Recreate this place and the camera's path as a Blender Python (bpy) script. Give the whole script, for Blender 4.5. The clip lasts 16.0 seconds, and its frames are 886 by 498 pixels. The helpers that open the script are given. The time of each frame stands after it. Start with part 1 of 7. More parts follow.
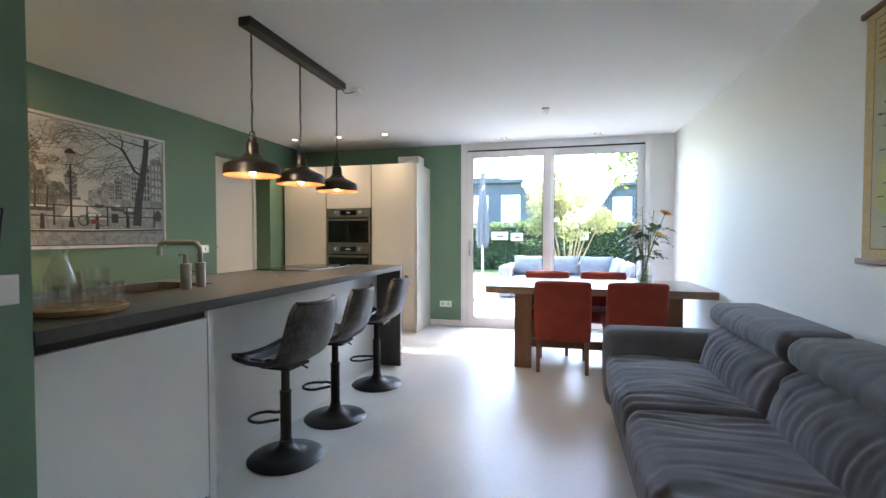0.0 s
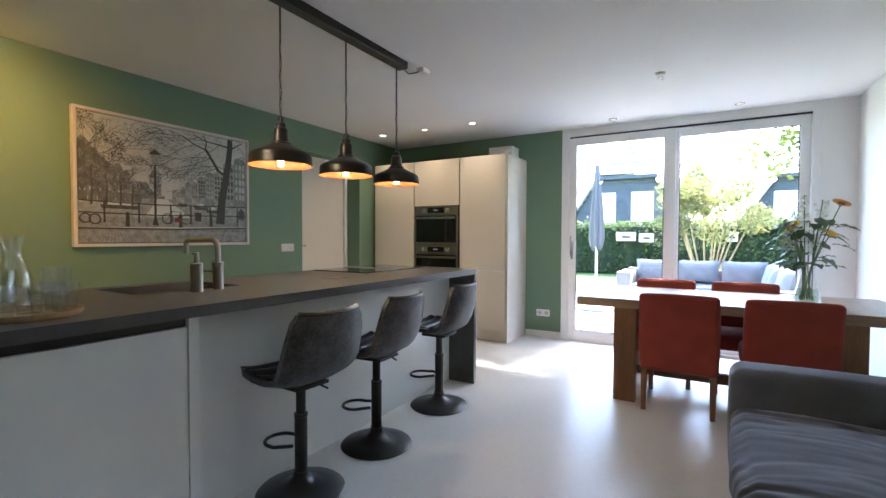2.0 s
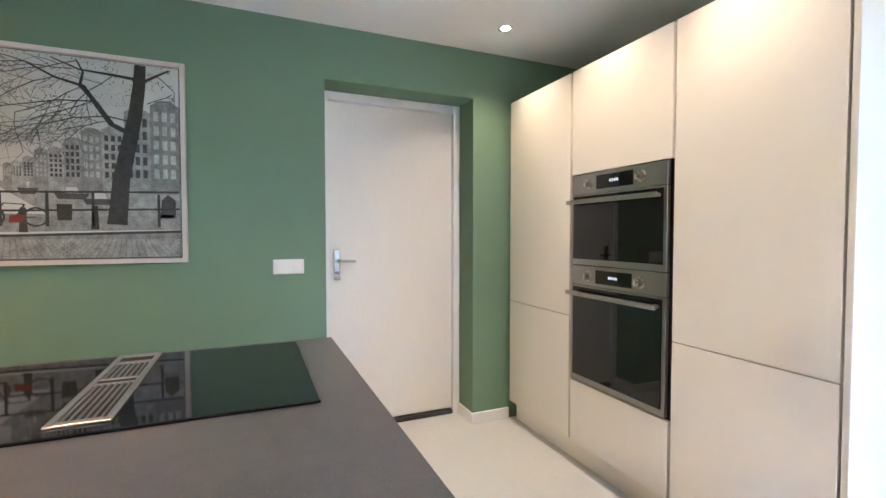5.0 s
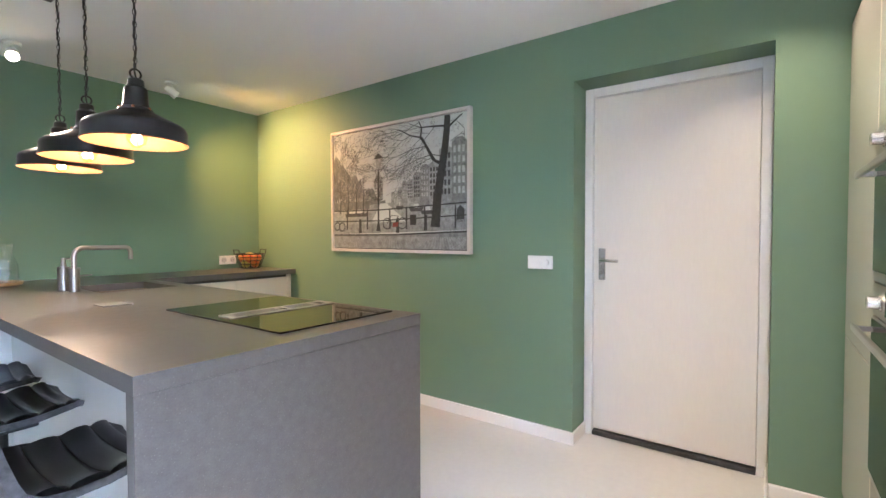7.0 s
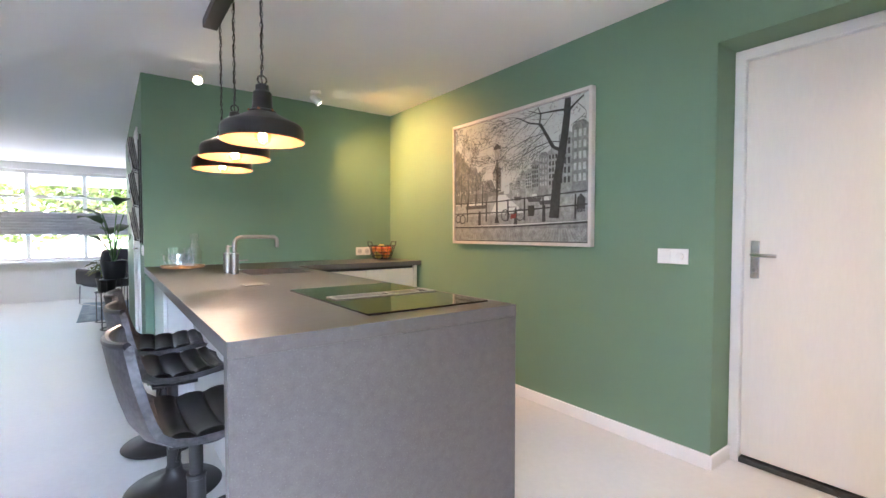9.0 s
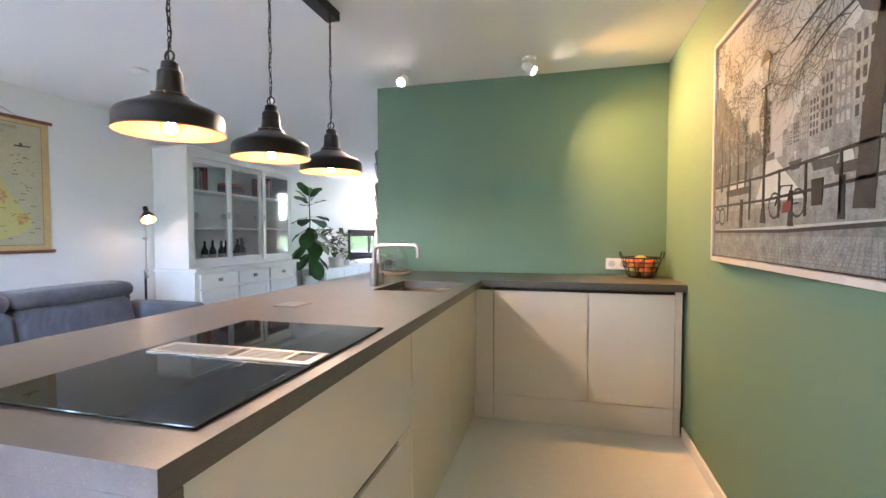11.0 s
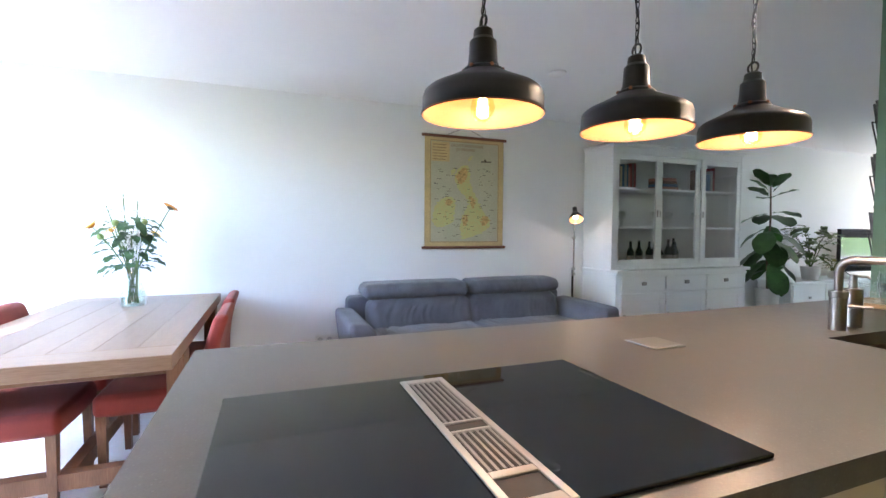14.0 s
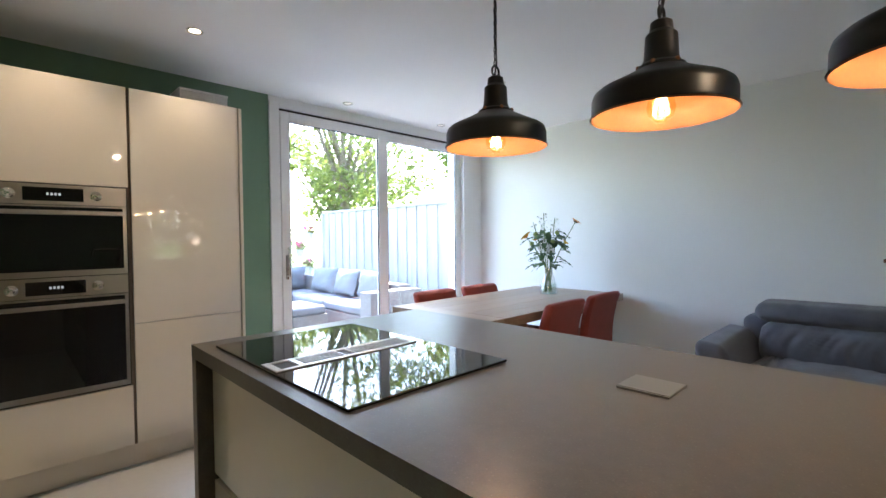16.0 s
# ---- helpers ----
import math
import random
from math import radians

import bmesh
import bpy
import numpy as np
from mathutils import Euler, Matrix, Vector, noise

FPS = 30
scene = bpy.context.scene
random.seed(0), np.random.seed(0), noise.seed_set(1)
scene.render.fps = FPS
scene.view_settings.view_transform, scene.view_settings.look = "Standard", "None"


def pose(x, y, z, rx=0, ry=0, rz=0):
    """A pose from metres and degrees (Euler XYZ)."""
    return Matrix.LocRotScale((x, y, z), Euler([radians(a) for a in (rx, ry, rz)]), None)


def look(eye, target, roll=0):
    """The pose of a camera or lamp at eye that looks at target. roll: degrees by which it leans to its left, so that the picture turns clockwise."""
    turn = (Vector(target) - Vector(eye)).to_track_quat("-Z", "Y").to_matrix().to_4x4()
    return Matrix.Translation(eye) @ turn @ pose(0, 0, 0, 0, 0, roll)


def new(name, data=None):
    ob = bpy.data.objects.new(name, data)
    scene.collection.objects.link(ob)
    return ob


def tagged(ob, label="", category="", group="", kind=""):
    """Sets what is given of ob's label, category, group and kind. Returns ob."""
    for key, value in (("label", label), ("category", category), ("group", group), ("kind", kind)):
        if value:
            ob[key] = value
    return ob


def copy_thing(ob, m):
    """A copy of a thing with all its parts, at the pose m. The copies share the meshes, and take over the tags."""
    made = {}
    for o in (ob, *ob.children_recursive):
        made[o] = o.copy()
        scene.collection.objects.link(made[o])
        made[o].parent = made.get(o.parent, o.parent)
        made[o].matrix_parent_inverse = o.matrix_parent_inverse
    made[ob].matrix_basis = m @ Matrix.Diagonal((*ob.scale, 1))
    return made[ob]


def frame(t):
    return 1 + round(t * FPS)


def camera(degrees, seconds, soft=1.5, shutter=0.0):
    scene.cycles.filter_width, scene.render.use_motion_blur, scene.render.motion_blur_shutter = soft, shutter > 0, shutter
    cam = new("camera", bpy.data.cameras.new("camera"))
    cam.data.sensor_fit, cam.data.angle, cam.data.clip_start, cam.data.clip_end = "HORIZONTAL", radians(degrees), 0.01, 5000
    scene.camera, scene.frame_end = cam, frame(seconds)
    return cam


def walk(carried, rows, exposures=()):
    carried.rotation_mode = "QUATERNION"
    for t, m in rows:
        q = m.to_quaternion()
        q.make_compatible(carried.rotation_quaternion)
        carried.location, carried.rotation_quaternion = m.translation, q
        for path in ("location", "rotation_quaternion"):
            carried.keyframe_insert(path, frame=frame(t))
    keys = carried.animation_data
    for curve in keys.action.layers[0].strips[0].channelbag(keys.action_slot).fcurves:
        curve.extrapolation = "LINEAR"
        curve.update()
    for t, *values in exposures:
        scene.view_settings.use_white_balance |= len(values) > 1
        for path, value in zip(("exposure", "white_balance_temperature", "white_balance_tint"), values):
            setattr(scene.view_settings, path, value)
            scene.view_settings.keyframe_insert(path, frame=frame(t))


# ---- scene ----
# ---- camera ----
cam = camera(89.0, 16.0)
PATH = [
    (0, (3.593, -0.921, 1.192), (3.087, 1.013, 1.136), -0.0),
    (0.5, (3.647, -0.706, 1.185), (2.985, 1.18, 1.13), 0.0),
    (1, (3.701, -0.55, 1.177), (2.901, 1.282, 1.124), 0.0),
    (1.5, (3.75, -0.418, 1.163), (2.834, 1.359, 1.115), 0.1),
    (2, (3.773, -0.254, 1.179), (2.759, 1.469, 1.125), 0.2),
    (2.5, (3.697, 0.077, 1.191), (2.582, 1.736, 1.13), 0.2),
    (3, (3.552, 0.588, 1.254), (2.344, 2.18, 1.167), 0.3),
    (5.5, (2.413, 3.148, 1.237), (0.431, 3.411, 1.173), -0.3),
    (6, (2.346, 3.513, 1.217), (0.371, 3.202, 1.16), -0.3),
    (6.5, (2.452, 3.823, 1.215), (0.623, 3.014, 1.168), -0.2),
    (7, (2.553, 4.075, 1.218), (0.93, 2.908, 1.163), -0.1),
    (7.5, (2.615, 4.212, 1.188), (1.156, 2.844, 1.135), 0.0),
    (8, (2.614, 4.273, 1.168), (1.259, 2.803, 1.112), -0.0),
    (8.2, (2.592, 4.275, 1.162), (1.272, 2.774, 1.107), -0.0),
    (10.3, (1.217, 3.539, 1.252), (0.966, 1.557, 1.167), -0.3),
    (10.5, (1.034, 3.477, 1.241), (0.992, 1.479, 1.167), -0.3),
    (11, (0.706, 3.456, 1.228), (1.217, 1.524, 1.158), -0.1),
    (11.5, (0.48, 3.595, 1.214), (1.404, 1.822, 1.15), -0.1),
    (12, (0.321, 3.707, 1.225), (1.482, 2.08, 1.159), 0.0),
    (12.5, (0.288, 3.711, 1.204), (1.564, 2.172, 1.136), -0.0),
    (13, (0.427, 3.533, 1.201), (1.76, 2.043, 1.129), -0.0),
    (13.5, (0.602, 3.175, 1.228), (2.153, 1.915, 1.149), -0.1),
    (14, (0.829, 2.808, 1.246), (2.696, 2.096, 1.165), 0.3),
    (14.5, (0.988, 2.454, 1.263), (2.986, 2.5, 1.188), -0.5),
    (15, (0.992, 2.151, 1.271), (2.878, 2.817, 1.212), -0.6),
    (15.5, (0.89, 1.783, 1.268), (2.531, 2.925, 1.216), -0.6),
    (16, (0.777, 1.393, 1.264), (2.175, 2.822, 1.212), -0.5),
]
# path across the stretches between the fitted rows
def heading(x, y, z, yaw, pitch=-1.8, roll=0.0):
    a = radians(yaw)
    return (x, y, z), (x - 2 * math.sin(a), y + 2 * math.cos(a), z + 2 * math.tan(radians(pitch))), roll


LINKS = [
    (3.5, *heading(3.38, 1.16, 1.26, 41.5, -2.2)),
    (4.0, *heading(3.16, 1.74, 1.26, 48.0, -2.1)),
    (4.5, *heading(2.90, 2.28, 1.25, 56.0, -2.0)),
    (5.0, *heading(2.60, 2.78, 1.24, 67.0, -1.9)),
    (8.7, *heading(2.52, 4.24, 1.17, 140.5, -1.8)),
    (9.2, *heading(2.26, 4.06, 1.19, 146.0, -2.0)),
    (9.7, *heading(1.82, 3.80, 1.22, 154.5, -2.2)),
]
EXPOSURES = [
    (0.0, 4.65, 6250, 10), (3.0, 4.35, 6250, 10), (5.5, 5.5, 5740, 12), (8.0, 5.5, 5800, 15), (10.5, 5.8, 5740, 18), (12.5, 5.7, 5690, 15),
    (14.0, 5.3, 5900, 15), (14.5, 4.95, 6080, 14), (15.0, 4.35, 6200, 11), (16.0, 4.2, 6220, 10),
]
walk(cam, [(t, look(eye, target, roll)) for t, eye, target, roll in sorted(PATH + LINKS)], EXPOSURES)

# ---- light ----
SUN_EL, SUN_AZ = radians(50), radians(27)   # azimuth from +y towards +x
world = bpy.data.worlds.new("sky")
scene.world = world
world.use_nodes = True
wn = world.node_tree
sky = wn.nodes.new("ShaderNodeTexSky")
sky.sky_type = "NISHITA"
sky.sun_disc = False
sky.sun_elevation = SUN_EL
sky.sun_rotation = SUN_AZ
wn.links.new(sky.outputs["Color"], wn.nodes["Background"].inputs["Color"])
wn.nodes["Background"].inputs["Strength"].default_value = 0.15


def lamp(name, kind, m, energy, color, **settings):
    data = bpy.data.lights.new(name, kind)
    data.energy, data.color = energy, color
    if kind == "AREA":
        data.shape, data.size, data.size_y = "RECTANGLE", settings["size"], settings["size_y"]
    if kind == "SPOT":
        data.spot_size, data.spot_blend = radians(settings["cone"]), settings.get("blend", 0.6)
        data.shadow_soft_size = settings.get("soft", 0.02)
    if kind == "POINT":
        data.shadow_soft_size = settings.get("soft", 0.03)
    if kind == "SUN":
        data.angle = radians(settings["angle"])
    ob = new(name, data)
    ob.matrix_world = m
    return ob


sun_from = Vector((math.sin(SUN_AZ) * math.cos(SUN_EL), math.cos(SUN_AZ) * math.cos(SUN_EL), math.sin(SUN_EL)))
lamp("sun", "SUN", look(sun_from * 40, (0, 0, 0)), 2.5, (1.0, 0.95, 0.86), angle=0.6)
WARM = (1.0, 0.76, 0.52)
# daylight in the opening of the front window
lamp("front_daylight", "AREA", look((2.75, -6.34, 1.5), (2.75, 0.0, 1.2)), 0.24, (1.0, 0.97, 0.92), size=2.9, size_y=1.45)

# ---- materials ----
def mat(name, color, rough=0.5, metal=0.0, var=0.08, scale=6.0, fine=80.0, bump=0.05, stretch=(1, 1, 1), spec=0.5, rvar=0.06,
        emit=None, transmission=0.0, tint=None, coat=0.0, island=0.0, dist=0.002, rand=0.0, ior=1.45, sheen=0.0):
    m = bpy.data.materials.new(name)
    m.use_nodes = True
    t = m.node_tree
    n, l = t.nodes, t.links
    b = n["Principled BSDF"]
    b.inputs["Metallic"].default_value = metal
    b.inputs["Specular IOR Level"].default_value = spec
    b.inputs["IOR"].default_value = ior
    b.inputs["Transmission Weight"].default_value = transmission
    b.inputs["Coat Weight"].default_value = coat
    b.inputs["Coat Roughness"].default_value = 0.025
    b.inputs["Sheen Weight"].default_value = sheen
    co = n.new("ShaderNodeTexCoord")
    mp = n.new("ShaderNodeMapping")
    mp.inputs["Scale"].default_value = stretch
    l.new(co.outputs["Object"], mp.inputs["Vector"])
    big = n.new("ShaderNodeTexNoise")
    big.inputs["Scale"].default_value, big.inputs["Detail"].default_value = scale, 5
    small = n.new("ShaderNodeTexNoise")
    small.inputs["Scale"].default_value, small.inputs["Detail"].default_value = fine, 3
    l.new(mp.outputs["Vector"], big.inputs["Vector"])
    l.new(mp.outputs["Vector"], small.inputs["Vector"])
    mix = n.new("ShaderNodeMath")
    mix.operation = "MULTIPLY_ADD"
    mix.inputs[1].default_value = 0.45
    l.new(small.outputs["Fac"], mix.inputs[0])
    half = n.new("ShaderNodeMath")
    half.operation = "MULTIPLY"
    half.inputs[1].default_value = 0.55
    l.new(big.outputs["Fac"], half.inputs[0])
    l.new(half.outputs[0], mix.inputs[2])
    ramp = n.new("ShaderNodeValToRGB")
    c = Vector(color)
    lo = Vector(tint) if tint else c * (1 - var * 2)
    ramp.color_ramp.elements[0].position, ramp.color_ramp.elements[0].color = 0.3, (*lo, 1)
    ramp.color_ramp.elements[1].position, ramp.color_ramp.elements[1].color = 0.7, (*(c * (1 + var)), 1)
    l.new(mix.outputs[0], ramp.inputs["Fac"])
    out = ramp.outputs["Color"]
    if island or rand:
        hs = n.new("ShaderNodeHueSaturation")
        if island:
            src = n.new("ShaderNodeNewGeometry").outputs["Random Per Island"]
        else:
            src = n.new("ShaderNodeObjectInfo").outputs["Random"]
        mr = n.new("ShaderNodeMapRange")
        mr.inputs["To Min"].default_value, mr.inputs["To Max"].default_value = 1 - (island or rand), 1 + (island or rand)
        l.new(src, mr.inputs["Value"])
        l.new(mr.outputs[0], hs.inputs["Value"])
        l.new(out, hs.inputs["Color"])
        out = hs.outputs["Color"]
    l.new(out, b.inputs["Base Color"])
    rr = n.new("ShaderNodeMapRange")
    rr.inputs["To Min"].default_value, rr.inputs["To Max"].default_value = max(rough - rvar, 0.0), min(rough + rvar, 1)
    l.new(big.outputs["Fac"], rr.inputs["Value"])
    l.new(rr.outputs[0], b.inputs["Roughness"])
    if bump:
        bp = n.new("ShaderNodeBump")
        bp.inputs["Strength"].default_value, bp.inputs["Distance"].default_value = bump, dist
        l.new(mix.outputs[0], bp.inputs["Height"])
        l.new(bp.outputs["Normal"], b.inputs["Normal"])
    if emit:
        b.inputs["Emission Color"].default_value = (*emit[0], 1)
        b.inputs["Emission Strength"].default_value = emit[1]
    return m


def clear_glass(name, color=(1, 1, 1), rough=0.0, mirror=0.03, edge=4.0):
    """Thin pane: mostly clear, with a glossy reflection that grows at the edge of sight."""
    m = bpy.data.materials.new(name)
    m.use_nodes = True
    t = m.node_tree
    n, l = t.nodes, t.links
    n.remove(n["Principled BSDF"])
    tr, gl, mx, lw, pw, ad = (n.new("ShaderNode" + k) for k in ("BsdfTransparent", "BsdfGlossy", "MixShader", "LayerWeight", "Math", "Math"))
    tr.inputs["Color"].default_value = (*color, 1)
    gl.inputs["Roughness"].default_value = rough
    lw.inputs["Blend"].default_value = 0.5
    pw.operation, pw.inputs[1].default_value = "POWER", edge
    ad.operation, ad.inputs[1].default_value, ad.inputs[2].default_value = "MULTIPLY_ADD", 0.6, mirror
    l.new(lw.outputs["Facing"], pw.inputs[0])
    l.new(pw.outputs[0], ad.inputs[0])
    l.new(ad.outputs[0], mx.inputs[0])
    l.new(tr.outputs[0], mx.inputs[1])
    l.new(gl.outputs[0], mx.inputs[2])
    l.new(mx.outputs[0], n["Material Output"].inputs["Surface"])
    return m


def leafy(m, share=0.45):
    """Lets light glow through leaves."""
    t = m.node_tree
    n, l = t.nodes, t.links
    b = n["Principled BSDF"]
    tl, mx = n.new("ShaderNodeBsdfTranslucent"), n.new("ShaderNodeMixShader")
    mx.inputs[0].default_value = share
    hs = n.new("ShaderNodeHueSaturation")
    hs.inputs["Value"].default_value, hs.inputs["Hue"].default_value = 1.7, 0.485
    l.new(b.inputs["Base Color"].links[0].from_socket, hs.inputs["Color"])
    l.new(hs.outputs["Color"], tl.inputs["Color"])
    l.new(b.outputs[0], mx.inputs[1])
    l.new(tl.outputs[0], mx.inputs[2])
    l.new(mx.outputs[0], n["Material Output"].inputs["Surface"])
    return m


GREEN = mat("green_wall_paint", (0.156, 0.250, 0.166), 0.62, var=0.04, scale=1.2, fine=260, bump=0.12, dist=0.0008)
WHITE_WALL = mat("white_wall_plaster", (0.82, 0.82, 0.80), 0.7, var=0.02, scale=0.9, fine=220, bump=0.12, dist=0.0008)
CEILING = mat("ceiling_plaster", (0.86, 0.86, 0.85), 0.8, var=0.015, scale=0.8, fine=200, bump=0.1, dist=0.0008)
FLOOR = mat("cast_floor", (0.65, 0.64, 0.615), 0.34, var=0.035, scale=1.6, fine=30, bump=0.02, rvar=0.07)
TRIM = mat("white_paint", (0.80, 0.79, 0.76), 0.38, var=0.02, scale=3, fine=120, bump=0.04)
PVC = mat("white_window_frame", (0.82, 0.82, 0.81), 0.3, var=0.015, scale=3, fine=90, bump=0.02)
DOORPAINT = mat("door_paint", (0.80, 0.76, 0.69), 0.42, var=0.02, scale=2, fine=90, bump=0.04, stretch=(1, 1, 0.2))
TOP = mat("composite_worktop", (0.102, 0.094, 0.086), 0.32, var=0.12, scale=34, fine=240, bump=0.05, rvar=0.05)


def flecks(m, scale, reach, color):
    """Scattered pale chips set in a cast slab."""
    t = m.node_tree
    n, l = t.nodes, t.links
    sock = n["Principled BSDF"].inputs["Base Color"]
    src = sock.links[0].from_socket
    vo, ma, mx = n.new("ShaderNodeTexVoronoi"), n.new("ShaderNodeMapRange"), n.new("ShaderNodeMix")
    vo.inputs["Scale"].default_value = scale
    l.new(n["Texture Coordinate"].outputs["Object"], vo.inputs["Vector"])
    ma.inputs["From Min"].default_value, ma.inputs["From Max"].default_value = reach, reach * 0.6
    l.new(vo.outputs["Distance"], ma.inputs["Value"])
    mx.data_type = "RGBA"
    fac, col_a, col_out = mx.inputs[0], mx.inputs[6], mx.outputs[2]
    mx.inputs[7].default_value = (*color, 1)
    l.new(ma.outputs[0], fac)
    l.new(src, col_a)
    l.new(col_out, sock)


flecks(TOP, 95, 0.20, (0.124, 0.116, 0.108))
GLOSS = mat("cream_gloss_front", (0.74, 0.68, 0.59), 0.30, var=0.01, scale=1.5, fine=20, bump=0.004, coat=0.9, rvar=0.03)
GLOSSW = mat("white_gloss_panel", (0.80, 0.80, 0.785), 0.30, var=0.01, scale=1.5, fine=20, bump=0.004, coat=0.7, rvar=0.03)
CHANNEL = mat("brown_channel", (0.16, 0.125, 0.10), 0.5, var=0.06)
GAP = mat("dark_gap", (0.035, 0.03, 0.027), 0.6, var=0.1)
STEEL = mat("brushed_steel", (0.36, 0.335, 0.308), 0.3, 1.0, var=0.02, scale=3, fine=240, bump=0.012, stretch=(0.4, 1, 18), rvar=0.02)
CHROME = mat("satin_chrome", (0.66, 0.64, 0.61), 0.2, 1.0, var=0.04)
BLACKGLASS = mat("black_glass", (0.008, 0.008, 0.009), 0.035, var=0.05, bump=0, rvar=0.015, spec=0.6)
BLACKMET = mat("black_metal", (0.018, 0.017, 0.016), 0.42, var=0.2, scale=14, fine=200, bump=0.05)
BLACKPLA = mat("black_plastic", (0.022, 0.022, 0.022), 0.5, var=0.1)
WOOD = mat("oiled_table_wood", (0.27, 0.19, 0.128), 0.36, var=0.2, scale=3.5, fine=55, bump=0.12, stretch=(0.35, 4, 4), tint=(0.20, 0.13, 0.08), rand=0.10)
WOODEND = mat("oiled_table_end_wood", (0.30, 0.212, 0.145), 0.36, var=0.2, scale=3.5, fine=55, bump=0.12, stretch=(4, 0.35, 4), tint=(0.23, 0.15, 0.095), rand=0.08)
WOODLEG = mat("table_leg_wood", (0.21, 0.105, 0.05), 0.45, var=0.15, scale=4, fine=55, bump=0.1, stretch=(4, 4, 0.35), tint=(0.12, 0.055, 0.025))
REDFAB = mat("rust_red_fabric", (0.27, 0.040, 0.026), 0.85, var=0.16, scale=7, fine=420, bump=0.45, sheen=0.12)
SOFAFAB = mat("blue_grey_weave", (0.118, 0.121, 0.140), 0.9, var=0.26, scale=5, fine=420, bump=0.7, sheen=0.2)
LEATHER = mat("worn_dark_leather", (0.016, 0.015, 0.0145), 0.38, var=0.35, scale=16, fine=160, bump=0.2)
PANE = clear_glass("window_glass")
THINGLASS = clear_glass("drinking_glass", (0.965, 0.975, 0.97), mirror=0.10, edge=1.9)

# ---- helpers for building ----
def box(bm, x0, x1, y0, y1, z0, z1, bevel=0.0, seg=2):
    r = bmesh.ops.create_cube(bm, size=1.0, matrix=Matrix.LocRotScale(((x0 + x1) / 2, (y0 + y1) / 2, (z0 + z1) / 2), None, (x1 - x0, y1 - y0, z1 - z0)))
    if bevel:
        edges = list({e for v in r["verts"] for e in v.link_edges})
        bmesh.ops.bevel(bm, geom=edges, offset=bevel, segments=seg, affect="EDGES", profile=0.5)
    return r["verts"]


def lathe(bm, profile, steps=32, m=None):
    """Turns (radius, height) pairs round z."""
    rings = []
    for r, z in profile:
        ring = [bm.verts.new((r * math.cos(a), r * math.sin(a), z)) for a in (2 * math.pi * i / steps for i in range(steps))]
        rings.append(ring)
    for a, b in zip(rings, rings[1:]):
        for i in range(steps):
            bm.faces.new((a[i], a[(i + 1) % steps], b[(i + 1) % steps], b[i]))
    for ring, (r, z), flip in ((rings[0], profile[0], True), (rings[-1], profile[-1], False)):
        if r > 0.0005:
            bm.faces.new(ring[::-1] if flip else ring)
    bmesh.ops.remove_doubles(bm, verts=[v for ring in rings for v in ring], dist=0.00005)
    if m:
        bmesh.ops.transform(bm, matrix=m, verts=[v for ring in rings for v in ring if v.is_valid])


def tube(bm, points, radius, steps=10, closed=False):
    """A round bar along points."""
    pts = [Vector(p) for p in points]
    radii = radius if isinstance(radius, (list, tuple)) else [radius] * len(pts)
    rings, up = [], None
    for i, p in enumerate(pts):
        a = pts[(i - 1) % len(pts)] if closed or i else p
        b = pts[(i + 1) % len(pts)] if closed or i < len(pts) - 1 else p
        d = (b - a).normalized()
        if up is None:
            up = d.orthogonal().normalized()
        up = (up - d * up.dot(d)).normalized()
        side = d.cross(up)
        rings.append([bm.verts.new(p + (up * math.cos(t) + side * math.sin(t)) * radii[i]) for t in (2 * math.pi * k / steps for k in range(steps))])
    pairs = list(zip(rings, rings[1:])) + ([(rings[-1], rings[0])] if closed else [])
    for a, b in pairs:
        for k in range(steps):
            bm.faces.new((a[k], a[(k + 1) % steps], b[(k + 1) % steps], b[k]))
    if not closed:
        bm.faces.new(rings[0][::-1])
        bm.faces.new(rings[-1])


def arc(c, r, a0, a1, n, plane="xz"):
    out = []
    for i in range(n + 1):
        a = radians(a0 + (a1 - a0) * i / n)
        u, v = r * math.cos(a), r * math.sin(a)
        out.append((c[0] + u, c[1], c[2] + v) if plane == "xz" else (c[0], c[1] + u, c[2] + v) if plane == "yz" else (c[0] + u, c[1] + v, c[2]))
    return out


def part(name, bm, material, parent=None, label="", smooth=False, at=None):
    me = bpy.data.meshes.new(name)
    bmesh.ops.recalc_face_normals(bm, faces=bm.faces)
    bm.to_mesh(me)
    bm.free()
    me.materials.append(material)
    if smooth:
        me.shade_smooth()
        me.set_sharp_from_angle(angle=radians(smooth if smooth is not True else 40))
    ob = new(name, me)
    if at is not None:
        ob.matrix_basis = at
    if parent:
        ob.parent = parent
    if label:
        tagged(ob, label)
    return ob


def boxpart(name, dims, material, parent=None, bevel=0.003, label="", seg=2):
    bm = bmesh.new()
    box(bm, *dims, bevel, seg)
    return part(name, bm, material, parent, label)


def thing(name, m, label, category, group="", kind=""):
    ob = new(name)
    ob.empty_display_size = 0.1
    ob.matrix_basis = m
    return tagged(ob, label, category, group, kind)


def structure(name, dims, material, label, category, bevel=0.0):
    bm = bmesh.new()
    for d in (dims if isinstance(dims[0], tuple) else [dims]):
        box(bm, *d, bevel)
    return tagged(part(name, bm, material), label, category, "", "structure")


# ---- plan ----
CEIL, EAST, NORTH, SOUTH = 2.405, 4.88, 4.925, -6.3
TOPZ = 0.925            # worktop
DOOR_X0, DOOR_X1 = 2.36, 4.60   # garden door opening
HALLX = 2.17            # end of the green kitchen wall and the hall wall beyond

